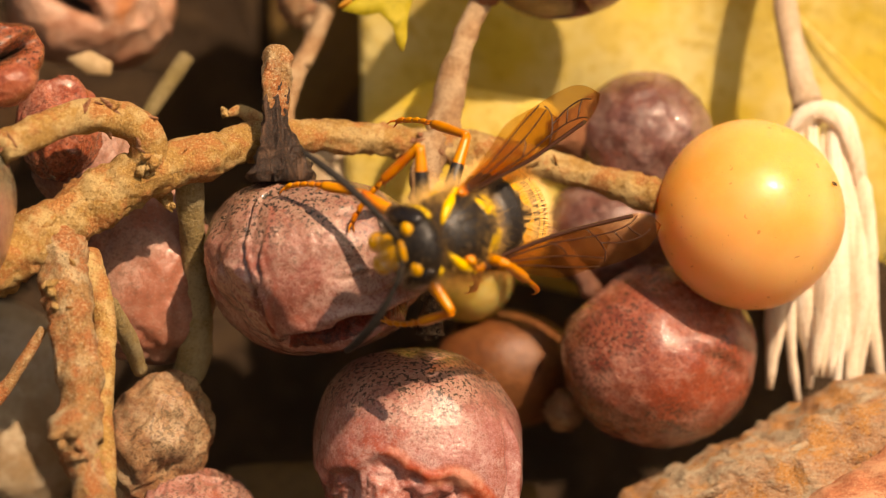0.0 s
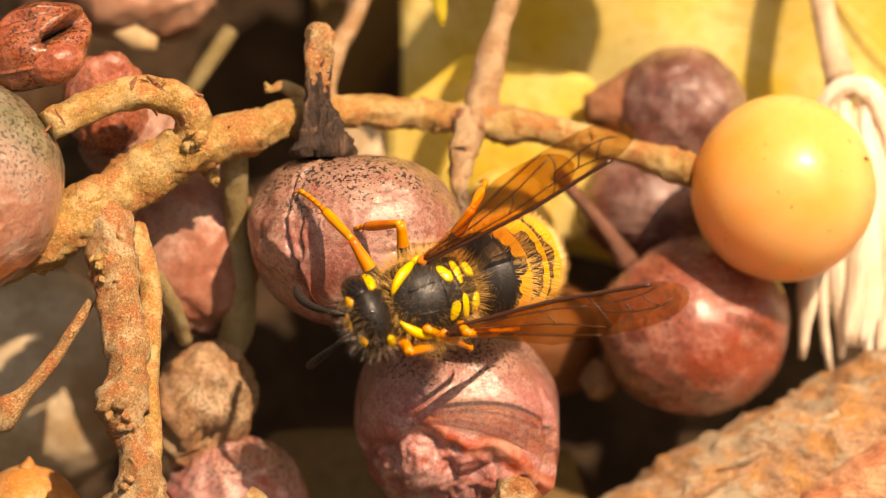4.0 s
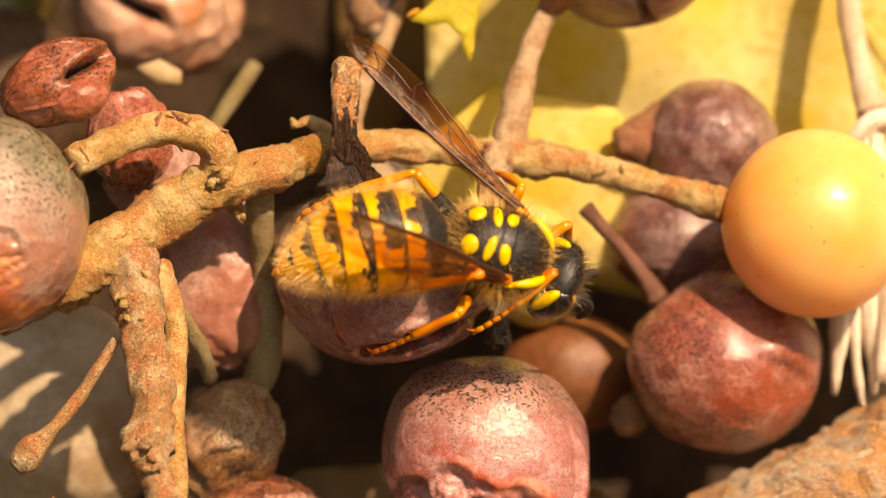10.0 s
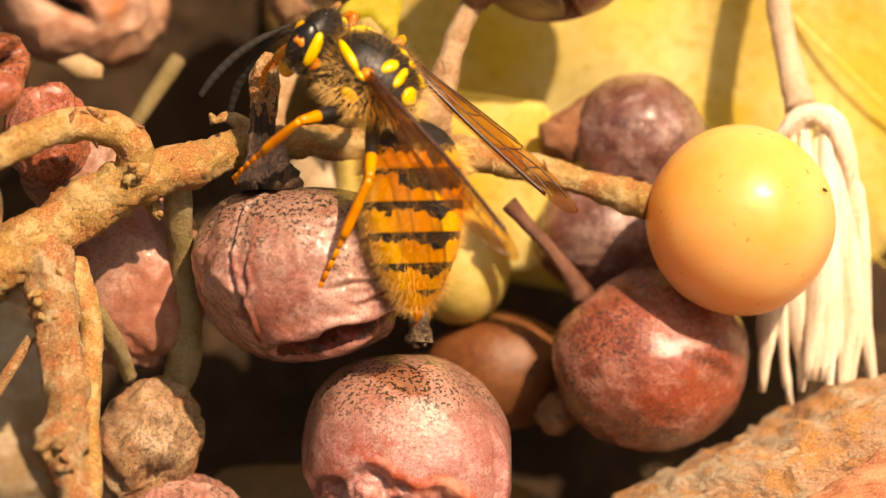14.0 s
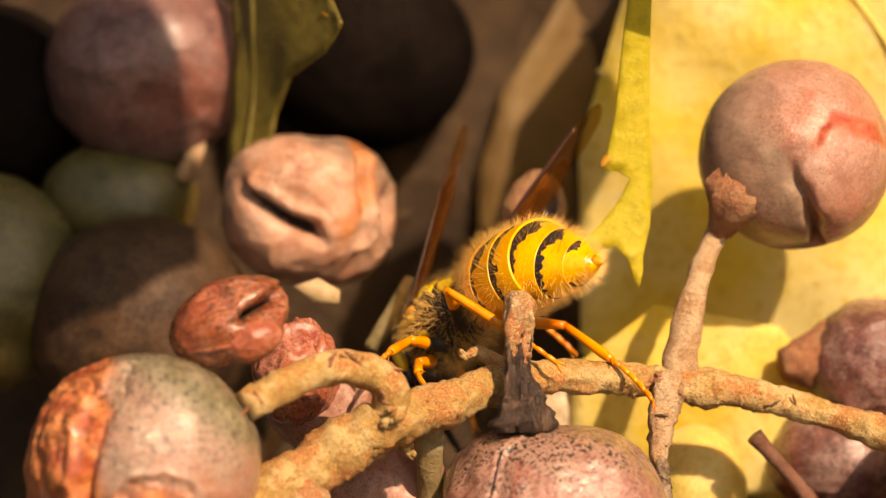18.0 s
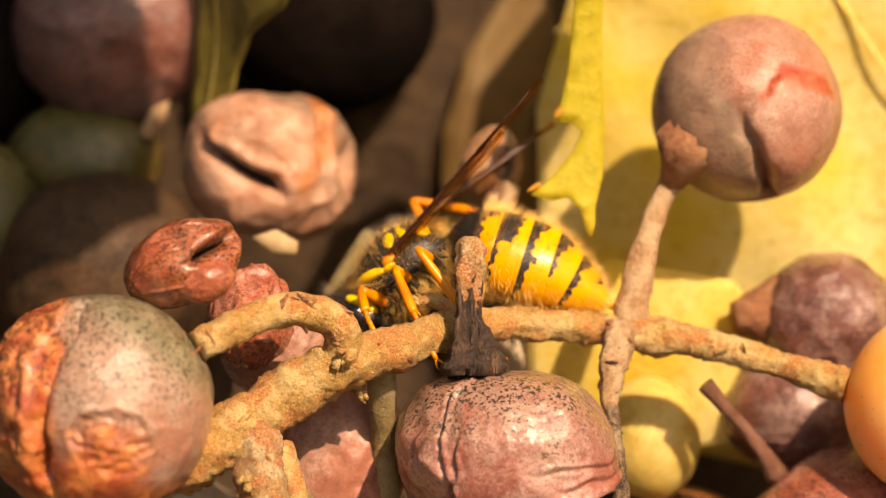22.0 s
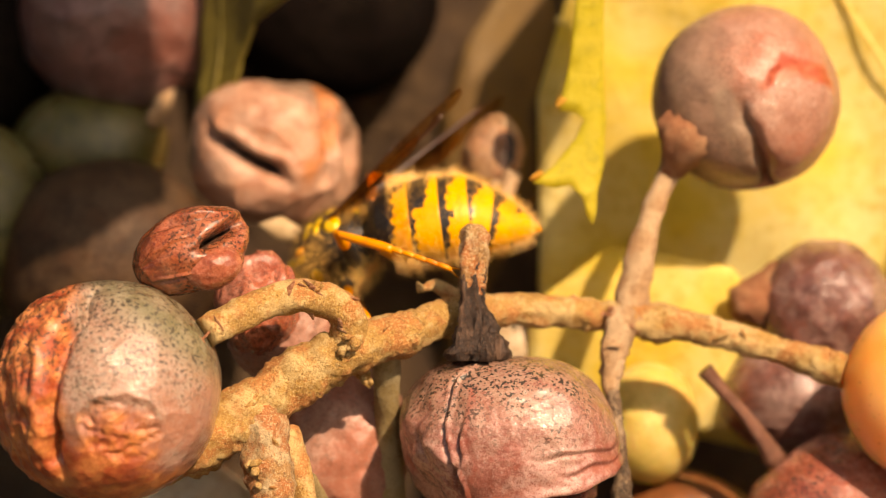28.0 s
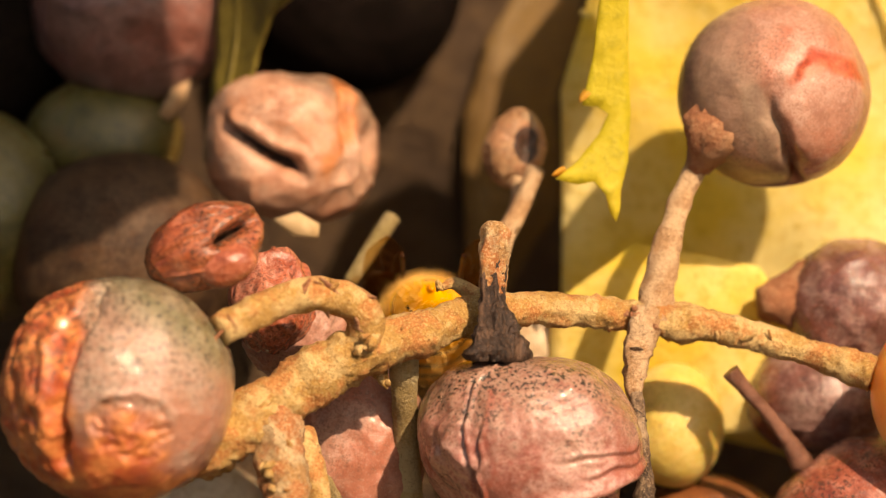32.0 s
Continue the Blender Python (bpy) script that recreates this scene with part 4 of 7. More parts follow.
def bead_grape():
    g = grape("grape", (-15.1, -17.6, 2.6), (2.5, 2.35, 2.4), SKIN_BEAD, 78, "small round orange-tan grape with a pointed tip", 0.03, 0.015, 0.0)
    part("tip", tube([(0.0, 2.2, 0.3, 0.5), (0.05, 2.5, 0.32, 0.25), (0.05, 2.75, 0.35, 0.04)], 12, 0.1, 38), SKIN_BEAD, g)


bead_grape()


def neck_grape():
    lobe = np.array(Vector((0.50, -0.22, 0.84)).normalized())

    def away(d):
        return np.arccos(np.clip(d @ lobe, -1, 1)) + np.array([noise.noise(Vector(p) * 3) + 0.4 * noise.noise(Vector(p) * 8) for p in d]) * 0.09

    def cleft(d):
        """How far a point lies beside the crack that runs down from the middle, and where it runs."""
        wob = np.array([noise.noise(Vector(p) * 4) for p in d]) * 0.05
        return d[:, 0] + 0.18 + 0.42 * (d[:, 1] + 0.05) + wob, soft_step(-0.02 - d[:, 1], 0.07) * (d[:, 2] > 0)

    def shape(d):
        a = away(d)
        x, low = cleft(d)
        out = 0.05 * soft_step(0.56 - a, 0.05) - 0.03 * np.exp(-((a - 0.62) / 0.07) ** 2) * soft_step(0.3 - d[:, 0], 0.1)
        out += low * (-0.16 * (0.3 + np.clip(-d[:, 1], 0, 1)) * np.exp(-((x - 0.03) / 0.06) ** 2) - 0.05 * soft_step(-x, 0.02) * np.exp(np.minimum(0, x) * 4))
        return out + dent(d, (-0.15, -0.95, 0.2), 0.03, 0.4)

    def stain(d):
        a = away(d)
        return 0.8 * np.exp(-((a - 0.54) / 0.13) ** 2) * soft_step(d[:, 1] - 0.04, 0.05) * soft_step(d[:, 0], 0.05) * (d[:, 2] > 0)

    def grey(d):
        x, low = cleft(d)
        return 0.6 * soft_step(-0.12 - d[:, 0] - 0.25 * d[:, 1], 0.12) + 0.7 * low * np.exp(-((x + 0.12) / 0.12) ** 2)

    g = grape("grape", (11.9, 11.6, -5), (4.5, 4.6, 4.4), SKIN_DULL, 81, "dull pink grape split by a crack, on an upright stem", 0.05, 0.014, 0.0, 2.0, shape, rings=150, sides=220, marks=(("wet", stain), ("mould_or_shade", grey)))
    part("neck", tube([(-3.7, -3.6, 1.0, 0.5), (-3.45, -3.0, 1.4, 0.7), (-3.2, -2.4, 1.8, 1.0), (-3.0, -1.95, 2.0, 1.25), (-2.9, -1.75, 2.0, 1.1), (-2.7, -1.65, 1.6, 0.5)], 28, 0.12, 39, 0.7, step=0.15), STALK_RUST, g, "flared reddish-brown berry stem")


neck_grape()


def hollow_grape():
    rent = (-0.74, 0.16, 0.66), (0.16, -0.36, 0.90)

    def shape(d):
        out = crease(d, *rent, 0.26, 0.09, 0.35, 4) + dent(d, (-0.12, -0.28, 0.95), 0.10, 0.22)
        out += dent(d, (0.95, 0.16, 0.28), 0.36, 0.24) + dent(d, (0.55, 0.35, 0.75), 0.08, 0.25) + dent(d, (-0.3, 0.9, 0.3), 0.08, 0.4)
        return out + crease(d, (0.40, 0.75, 0.5), (0.62, -0.3, 0.72), 0.08, 0.07, 0.6, 6)

    def inner(d):
        return crease(d, *rent, 1.0, 0.10, 0.0, 4) < -0.45

    def scorched(d):
        return 0.8 * np.exp(-((d[:, 0] - 0.52 - 0.1 * np.sin(5 * d[:, 1])) / 0.12) ** 2) * soft_step(d[:, 1] + 0.35, 0.1) * (d[:, 2] > 0)

    # Grey mould, together with a painted brown shadow on top and left edge.
    def grey(d):
        return 0.7 * soft_step(d[:, 1] - 0.72 + 0.4 * d[:, 0], 0.06) + 0.5 * soft_step(-d[:, 0] - 0.72, 0.1)

    grape("grape", (-11.2, 9.1, -13), (4.2, 3.7, 3.8), SKIN_PEACH, 82, "dried peach-coloured grape with a dark hollow", 0.08, 0.03, 0.03, 2.2, shape, flesh=(HOLE_SHADE, inner), turn=(0, 0, -8), rings=100, sides=150, square=2.4, marks=(("wet", scorched), ("mould_or_shade", grey)))


hollow_grape()
grape("grape", (-19.2, 16.0, -17), (5.2, 4.8, 4.8), SKIN_WINE, 83, "dark purple grape far back in the heap", 0.05, 0.02, 0.02, extra=lambda d: dent(d, (0.2, -0.4, 0.9), 0.1, 0.4))
grape("grape", (-19.4, 3.4, -12.5), (5.6, 5.2, 5.0), SKIN_DARK, 84, "big dark blue-grey grape, partly darkened to read as shaded", 0.03, 0.01, 0.0)
grape("grape", (-27.0, 5.4, -14), (4.6, 5.4, 4.6), SKIN_GREEN, 85, "dull green grape in the shade", 0.03, 0.01, 0.0)
grape("grape", (-20.8, 9.3, -17), (4.0, 3.2, 3.6), SKIN_GREEN, 86, "glossy green grape far back in the heap", 0.03, 0.01, 0.0)
# Two blackened balls fill places where the heap holds only shade.
grape("grape", (-27.5, 14.5, -20), (5.0, 5.0, 4.8), SKIN_SHADE_BLACK, 87, "grape ball blackened to stand for shade deep in the heap", 0.03, 0.01, 0.0)
grape("grape", (-8.6, 17.0, -22), (5.6, 5.0, 4.8), SKIN_SHADE_BLACK, 88, "grape ball blackened as shade in the gap behind the leaves", 0.04, 0.01, 0.0)
grape("grape", (7.4, -4.3, -8.5), (2.5, 3.0, 2.4), SKIN_YELLOW, 89, "yellow-green grape mottled by leaf shadows", 0.03, 0.01, 0.0)
grape("grape", (9.3, -9.6, -10), (3.6, 2.9, 3.0), SKIN_ORANGE, 90, "brownish orange grape behind the red one", 0.04, 0.02, 0.01)
grape("grape", (0.9, -0.9, -12), (2.4, 2.5, 2.3), SKIN_GREY, 91, "pale green grape deep behind the stalk", 0.03, 0.01, 0.0)


# ---- leaves ----
def leaf_sheet(name, outline, mat, place, label, curl=0.0, bump=0.4, thick=0.12, veins=(), turn=(0, 0, 0), seed=1, ribs=None, tips=()):
    """A leaf from its outline (u, v) in millimetres: a filled, gently buckled sheet with thickness, and raised veins."""
    root = empty(name, at(*place) @ pose(0, 0, 0, *turn))
    bm = bmesh.new()
    vs = [bm.verts.new((x, y, 0)) for x, y in outline]
    f = bm.faces.new(vs)
    bmesh.ops.triangulate(bm, faces=[f])
    for _ in range(4):
        long = [e for e in bm.edges if e.calc_length() > 0.9]
        if not long:
            break
        bmesh.ops.subdivide_edges(bm, edges=long, cuts=1)
        bmesh.ops.triangulate(bm, faces=[q for q in bm.faces if len(q.verts) > 3])

    def height(x, y):
        p = Vector((x, y, seed * 3.3))
        return curl * (x * x + 0.3 * y * y) + bump * noise.noise(p * 0.16) * 3 + bump * 0.35 * noise.noise(p * 0.6)

    for v in bm.verts:
        v.co.z = height(v.co.x, v.co.y)
    r = bmesh.ops.extrude_face_region(bm, geom=list(bm.faces))
    for v in r["geom"]:
        if isinstance(v, bmesh.types.BMVert):
            v.co.z += thick
    bmesh.ops.recalc_face_normals(bm, faces=list(bm.faces))
    part("blade", bm, mat, root)
    for line, w in veins:
        part("vein", tube([(x, y, height(x, y) + thick, max(0.05, w * (1 - 0.6 * i / max(1, len(line) - 1)))) for i, (x, y) in enumerate(line)], 8, 0.05, 3, step=0.8), ribs or mat, root)
    for x, y, x2, y2 in tips:
        part("leaf_tip", tube([(x, y, height(x, y) + 0.08, 0.06), (0.5 * (x + x2), 0.5 * (y + y2), height(x2, y2) + 0.08, 0.22), (x2, y2, height(x2, y2) + 0.08, 0.2)], 10, 0.1, 4, flat=0.6), LEAF_TIP, root, "dry orange leaf tip")
    tagged(root, label, "leaf", "autumn vine leaves")
    return root


leaf_sheet("leaf", [(-15, -6), (-9, -13), (0, -15), (9, -14), (16, -8), (20, 2), (18, 12), (12, 20), (3, 24), (-6, 22), (-12, 14), (-15, 4)], LEAF_YELLOW, (17, 8, -13.5), "large bright yellow vine leaf with pale veins, behind the grapes", 0.0, 0.35, 0.12,
           [([(-14, 8), (-6, 2), (2, -5), (12, -13)], 0.14), ([(-8, 20), (-1, 11), (6, 1), (15, -8)], 0.16), ([(4, 23), (8, 14), (13, 5), (18, -2)], 0.14), ([(-13, 0), (-8, -5), (-2, -12)], 0.12)], (6, -8, 0), 3)


def tooth_leaf():
    """A folded leaf edge with pointed teeth, seen nearly from its rim."""
    rim = [(0.53, 8.82), (0.03, 2.2), (-0.47, -0.16), (0.27, -0.2), (0.79, -0.54), (0.38, -1.46), (-0.7, -2.78), (-1.79, -3.62), (-0.69, -3.87), (0.09, -3.71), (0.67, -4.33), (0.85, -5.2), (1.1, -5.6), (1.3, -4.9), (1.33, -4.19), (1.7, -2.75), (1.81, -0.4), (1.65, 2.21), (1.52, 8.82)]
    leaf_sheet("leaf", rim, LEAF_GREEN, (3.15, 11.05, -3.2), "folded yellow-green leaf edge with orange-tipped teeth", 0.05, 0.10, 0.18, (), (0, 12, 0), 5, tips=((-1.95, -3.45, -1.3, -3.15), (-0.6, 0.0, -0.2, 0.5)))


tooth_leaf()
# Shade is put into the olive blade; only its tip keeps bright colour.
leaf_sheet("leaf", [(-3.2, 9), (0.9, 9), (3.2, 5.2), (6.8, 1.6), (5.2, 0.2), (2.2, -0.9), (0.6, -2.6), (-0.4, -5.4), (-1.2, -8.6), (-2.6, -8.0), (-2.9, -4), (-2.3, 1)], LEAF_GREEN_SHADED, (-13.2, 16.3, -11.5), "hanging yellow-green leaf, its shade painted as olive, with an orange pointed tip", 0.03, 0.3, 0.14, [([(-0.9, 8), (-0.6, 3), (-1.3, -2), (-1.8, -8)], 0.22)], (0, -48, 0), 6, tips=((6.8, 1.6, 4.9, 2.0),))
# The next two leaves are darkened in colour where shade lies.
leaf_sheet("leaf", [(-9, -3), (-8.5, -10), (-8, -20), (0, -22), (9, -18), (10, -1), (9, 3), (7, 6.5), (3, 9.5), (-2, 10), (-5, 6), (-8, 1)], LEAF_BROWN_SHADED, (6.0, 14.0, -27), "brownish yellow leaf behind the stalk, shade put into its colour", 0.0, 0.4, 0.12, (), (10, 20, 0), 7)
leaf_sheet("leaf", [(-10, -5), (-3, -7), (5, -6), (10, -2), (9, 4), (2, 6), (-6, 5), (-11, 1)], LEAF_BROWN_SHADED, (2, -19, -9), "fallen brownish leaf under the crumpled grape, darkened as if shaded", 0.0, 0.4, 0.12, (), (-25, 5, 0), 8)
leaf_sheet("leaf", [(-6, -3), (-1, -5), (4, -4), (7, 0), (4, 4), (-2, 5), (-6, 2)], LEAF_YELLOW, (7.5, -0.5, -9.5), "yellow-green leaf under the stalk", 0.0, 0.4, 0.12, (), (10, 0, 0), 9)


def calyx():
    """A dried-out berry skin like a spoon on a thin stem, with a drop of resin."""
    # The unlit half of the spoon is painted dark in its hollow.
    g = grape("dried_berry", (-0.3, 9.0, -9.6), (1.5, 1.9, 1.2), SKIN_TAN, 95, "papery grey dried berry skin on a thin stem", 0.08, 0.04, 0.03, 2.2, lambda d: dent(d, (0.5, 0.2, 0.9), 0.45, 0.55), turn=(0, 0, -10), flesh=(HOLE_SHADE, lambda d: np.arccos(np.clip(d @ np.array(Vector((0.5, 0.2, 0.9)).normalized()), -1, 1)) < 0.62))
    part("stem", tube([(0.1, -1.4, 0.3, 0.5), (0.25, -2.3, 0.6, 0.36), (-0.15, -3.4, 1.0, 0.34), (-0.9, -4.8, 1.8, 0.36)], 12, 0.1, 60), STALK_PINK, g)
    part("resin_drop", tube([(0.35, -2.9, 1.05, 0.05), (0.35, -2.65, 1.1, 0.3), (0.35, -2.4, 1.1, 0.32), (0.35, -2.15, 1.0, 0.05)], 12, 0, 61, step=0.1), RESIN, g, "clear amber resin drop")


calyx()
# Two unseen leaves, added above the view only to block the sun.
leaf_sheet("leaf", [(-11, -9), (-4, -11), (4, -10), (9, -6), (11, 2), (8, 9), (0, 12), (-8, 10), (-12, 2)], LEAF_GREEN, (-1.4, 50, 40), "added leaf out of view overhead, there to shade the heap", 0.0, 0.5, 0.12, (), (0, 0, 0), 14)
leaf_sheet("leaf", [(-3.5, -3), (-1, -4), (2, -3.5), (3.5, -0.5), (2.5, 2.5), (0, 4), (-3, 3), (-4, 0.5)], LEAF_GREEN, (10.0, 27, 5), "small added leaf out of view overhead, there to shade the leaf behind", 0.0, 0.5, 0.12, (), (0, 0, 0), 15)


def sheath():
    """Bleached fibres of an old tie beside the vine wood."""
    root = empty("raffia_tie", at(24.5, -3.5, -6.5))
    tagged(root, "sunlit bundle of bleached white raffia fibres", "tie")
    rnd = random.Random(5)
    for i in range(17):
        x = -2.2 + 4.6 * i / 16 + rnd.uniform(-0.2, 0.2)
        top = 5.5 + rnd.uniform(-1.5, 1.2)
        z = 0.9 * math.cos(x * 0.7) + rnd.uniform(-0.4, 0.4)
        part("fibre", tube([(x * 0.55, top, z, 0.1), (x * 0.8 + rnd.uniform(-0.3, 0.3), 2.5, z + 0.4, rnd.uniform(0.3, 0.75)), (x, -2, z + 0.3, rnd.uniform(0.3, 0.85)), (x + rnd.uniform(-0.5, 0.9), -6.5 + rnd.uniform(-1.5, 0.5), z, 0.2)], 8, 0.2, i, step=0.7, flat=0.5), STRAW, root)
    for i in range(3):
        part("knot", tube([(-2.2 + i * 0.9, 4.6 + 0.5 * i, 0.4, 0.25), (-0.8 + i * 0.6, 6.2, 1.0, 0.4), (0.9 + 0.3 * i, 6.0 - i, 0.9, 0.42), (1.9, 3.6 - i, 0.2, 0.25)], 10, 0.15, 40 + i, step=0.4), STRAW, root)


sheath()


# ---- the vine wood at the foot ----
def vine_wood():
    root = empty("vine_wood", at(0.8, -2.4, 0))
    tagged(root, "old vine wood with flaking grey and orange bark", "wood")
    part("trunk", tube([(-1, -26, -6, 4.5), (6, -22.8, -5, 4.2), (13, -19.4, -4.5, 4.6), (20, -16.2, -4.5, 5.2), (28, -13, -5, 5.5), (40, -10, -6, 5)], 48, 0.07, 50, 0.22, step=0.45), BARK, root)
    part("bark_strip", tube([(14.5, -22.0, 1.0, 0.9), (18, -18.8, 1.2, 1.4), (22, -15.4, 1.2, 1.6), (27, -12.2, 0.6, 1.6)], 20, 0.15, 51, 0.35), BARK_RED, root, "fibrous reddish inner bark")
    rnd = random.Random(8)
    for i in range(46):
        a = rnd.random()
        x, y = 5 + 22 * a + rnd.uniform(-1, 1), -20.5 + 9.5 * a + rnd.uniform(-2.6, 2.4)
        z = -0.6 + rnd.uniform(-0.7, 0.5) - 0.10 * (y - (-20.5 + 9.5 * a)) ** 2
        l = rnd.uniform(1.4, 4.2)
        s = math.radians(rnd.uniform(17, 32))
        part("bark_flake", tube([(x - l * math.cos(s), y - l * math.sin(s), z - 0.2, 0.15), (x, y, z + rnd.uniform(0, 0.2), rnd.uniform(0.25, 0.6)), (x + l * math.cos(s), y + l * math.sin(s), z - 0.2, 0.2)], 10, 0.25, i, step=0.35, flat=0.55), BARK, root)


vine_wood()


def back_bits():
    """Scraps and stems half hidden behind the bunch."""
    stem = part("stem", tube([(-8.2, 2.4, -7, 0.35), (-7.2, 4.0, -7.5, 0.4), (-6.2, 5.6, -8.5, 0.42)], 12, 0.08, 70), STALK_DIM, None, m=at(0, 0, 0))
    tagged(stem, "pale green-tan stem behind the stalk, dimmed in its colour", "stem")
    stem = part("stem", tube([(-17.6, 10.4, -15, 0.4), (-17.0, 11.6, -15.5, 0.45), (-16.6, 12.6, -16, 0.3)], 12, 0.08, 71), STALK_PINK, None, m=at(0, 0, 0))
    tagged(stem, "short pinkish broken stem deep in the heap", "stem")
    for i, (x, y, z, r) in enumerate(((-10.6, 5.2, -6, 0.75), (-23.8, 13.8, -19, 1.6), (-19.6, 11.8, -16, 1.2), (-24.5, 8.5, -17, 1.0))):
        leaf_sheet("petal", [(-r * 1.6, -r * 0.4), (0, -r * 0.8), (r * 1.5, -r * 0.2), (r * 1.2, r * 0.6), (-r * 0.4, r * 0.7)], LEAF_PALE, (x, y, z), "dry pale scrap of leaf lying in the heap", 0.1, 0.1, 0.1, (), (0, 10 * i, -25), 20 + i)


back_bits()


# ---- the wasp ----
BLACK = material("black_chitin", (0.012, 0.010, 0.009), 0.32)
bump_to(BLACK, [(noise_node(BLACK, 9.0, 3, 0.6), 0.02)])
rough_to(BLACK, noise_node(BLACK, 5.0, 3), 0.32, 0.6)
YELLOW = material("yellow_chitin", (0.72, 0.31, 0.004), 0.28)
colour_to(YELLOW, mixed(YELLOW, (0.76, 0.38, 0.006), (0.68, 0.27, 0.004), ramp(YELLOW, noise_node(YELLOW, 0.7, 3, 0.5), [(0.45, (0, 0, 0)), (0.7, (0.8, 0.8, 0.8))])))
bump_to(YELLOW, [(noise_node(YELLOW, 8.0, 3, 0.6), 0.015)])
LEMON = material("lemon_chitin", (0.78, 0.50, 0.01), 0.3)
bump_to(LEMON, [(noise_node(LEMON, 8.0, 3, 0.6), 0.015)])
LEGS = material("orange_leg_chitin", (0.80, 0.32, 0.02), 0.35)
colour_to(LEGS, mixed(LEGS, (0.68, 0.26, 0.005), (0.58, 0.13, 0.006), ramp(LEGS, noise_node(LEGS, 0.5, 3, 0.5), [(0.4, (0, 0, 0)), (0.65, (1, 1, 1))])))
HAIR = material("golden_hair", (0.80, 0.50, 0.15), 0.4)
HAIR_DARK = material("dark_hair", (0.10, 0.06, 0.025), 0.4)
EYE = material("black_compound_eye", (0.01, 0.008, 0.008), 0.18)
bump_to(EYE, [(noise_node(EYE, 14.0, 1, 0.3, kind="voronoi"), 0.01)])
FEELER = material("black_antenna", (0.014, 0.010, 0.007), 0.8)
VEIN = material("wing_vein", (0.04, 0.013, 0.006), 0.35)


def wing_film():
    m = material("amber_wing_film", (0.28, 0.12, 0.03), 0.22)
    n, l, p = nodes_of(m)
    colour_to(m, mixed(m, (0.16, 0.065, 0.02), (0.09, 0.034, 0.011), ramp(m, noise_node(m, 0.6, 4, 0.6), [(0.4, (0, 0, 0)), (0.65, (1, 1, 1))])))
    bump_to(m, [(noise_node(m, 1.8, 4, 0.6), 0.10)])
    t = n.new("ShaderNodeBsdfTransparent")
    t.inputs["Color"].default_value = (0.92, 0.80, 0.60, 1)
    mx = n.new("ShaderNodeMixShader")
    mx.inputs[0].default_value = 0.11
    l.new(t.outputs[0], mx.inputs[1])
    l.new(p.outputs[0], mx.inputs[2])
    l.new(mx.outputs[0], n["Material Output"].inputs["Surface"])
    return m


FILM = wing_film()


def lathe(profile, sides=48, shape=lambda a: (math.cos(a), math.sin(a))):
    """Rings along x: profile rows of (x, half width, half height, z middle). Array rings x sides x 3."""
    out = []
    for x, w, h, z in profile:
        ring = []
        for k in range(sides):
            c, s = shape(2 * math.pi * k / sides)
            ring.append((x, w * c, z + h * s))
        out.append(ring)
    return np.array(out)


def body_mesh(name, pts):
    """A closed mesh from rings."""
    return grid_mesh(name, pts, closed_u=True)


def smooth_profile(rows, n):
    rows = np.array(rows, float)
    t = np.linspace(0, len(rows) - 1, n)
    out = np.stack([np.interp(t, np.arange(len(rows)), rows[:, k]) for k in range(rows.shape[1])], 1)
    for _ in range(3):
        out[1:-1] = 0.25 * out[:-2] + 0.5 * out[1:-1] + 0.25 * out[2:]
    return out


def hairs(name, parent, where, count, seed, length=0.7, back=0.3, thick=0.009, mat=None):
    """Fine hairs standing on a surface: where(rnd) gives a root and its outward way, in millimetres."""
    rnd = random.Random(seed)
    verts, faces = [], []
    for _ in range(count):
        p, n = where(rnd)
        n = Vector(n).normalized()
        tip = Vector(p) + (n + Vector((-back + rnd.uniform(-0.3, 0.3), rnd.uniform(-0.3, 0.3), rnd.uniform(-0.3, 0.3)))).normalized() * length * rnd.uniform(0.5, 1.2)
        s = n.orthogonal().normalized() * thick
        q = n.cross(s).normalized() * thick
        k = len(verts)
        verts += [Vector(p) + s, Vector(p) - 0.5 * s + 0.87 * q, Vector(p) - 0.5 * s - 0.87 * q, tip]
        faces += [(k, k + 1, k + 3), (k + 1, k + 2, k + 3), (k + 2, k, k + 3)]
    me = bpy.data.meshes.new(name)
    me.from_pydata([tuple(v * MM) for v in verts], [], faces)
    ob = placed(name, me, mat or HAIR, parent, "fine hairs", smooth=False)
    tagged(ob, kind="stuff")
    return ob


def blob(parent, name, place, size, mat, label="", turn=(0, 0, 0)):
    """A smooth raised patch: a flattened ball."""
    d, f = ball(16, 24)
    me = bpy.data.meshes.new(name)
    me.from_pydata((d * np.array(size) * MM).tolist(), [], f)
    return placed(name, me, mat, parent, label, pose(*[c * MM for c in place], *turn))


def around(rnd, size, centre=(0, 0, 0), low=-1.0, high=1.0):
    """A random place on an ellipsoid's surface, its height within limits, and the way out."""
    while True:
        v = Vector((rnd.gauss(0, 1), rnd.gauss(0, 1), rnd.gauss(0, 1))).normalized()
        if low <= v.z <= high:
            p = Vector((v.x * size[0], v.y * size[1], v.z * size[2])) + Vector(centre)
            return p, Vector((v.x / size[0], v.y / size[1], v.z / size[2]))


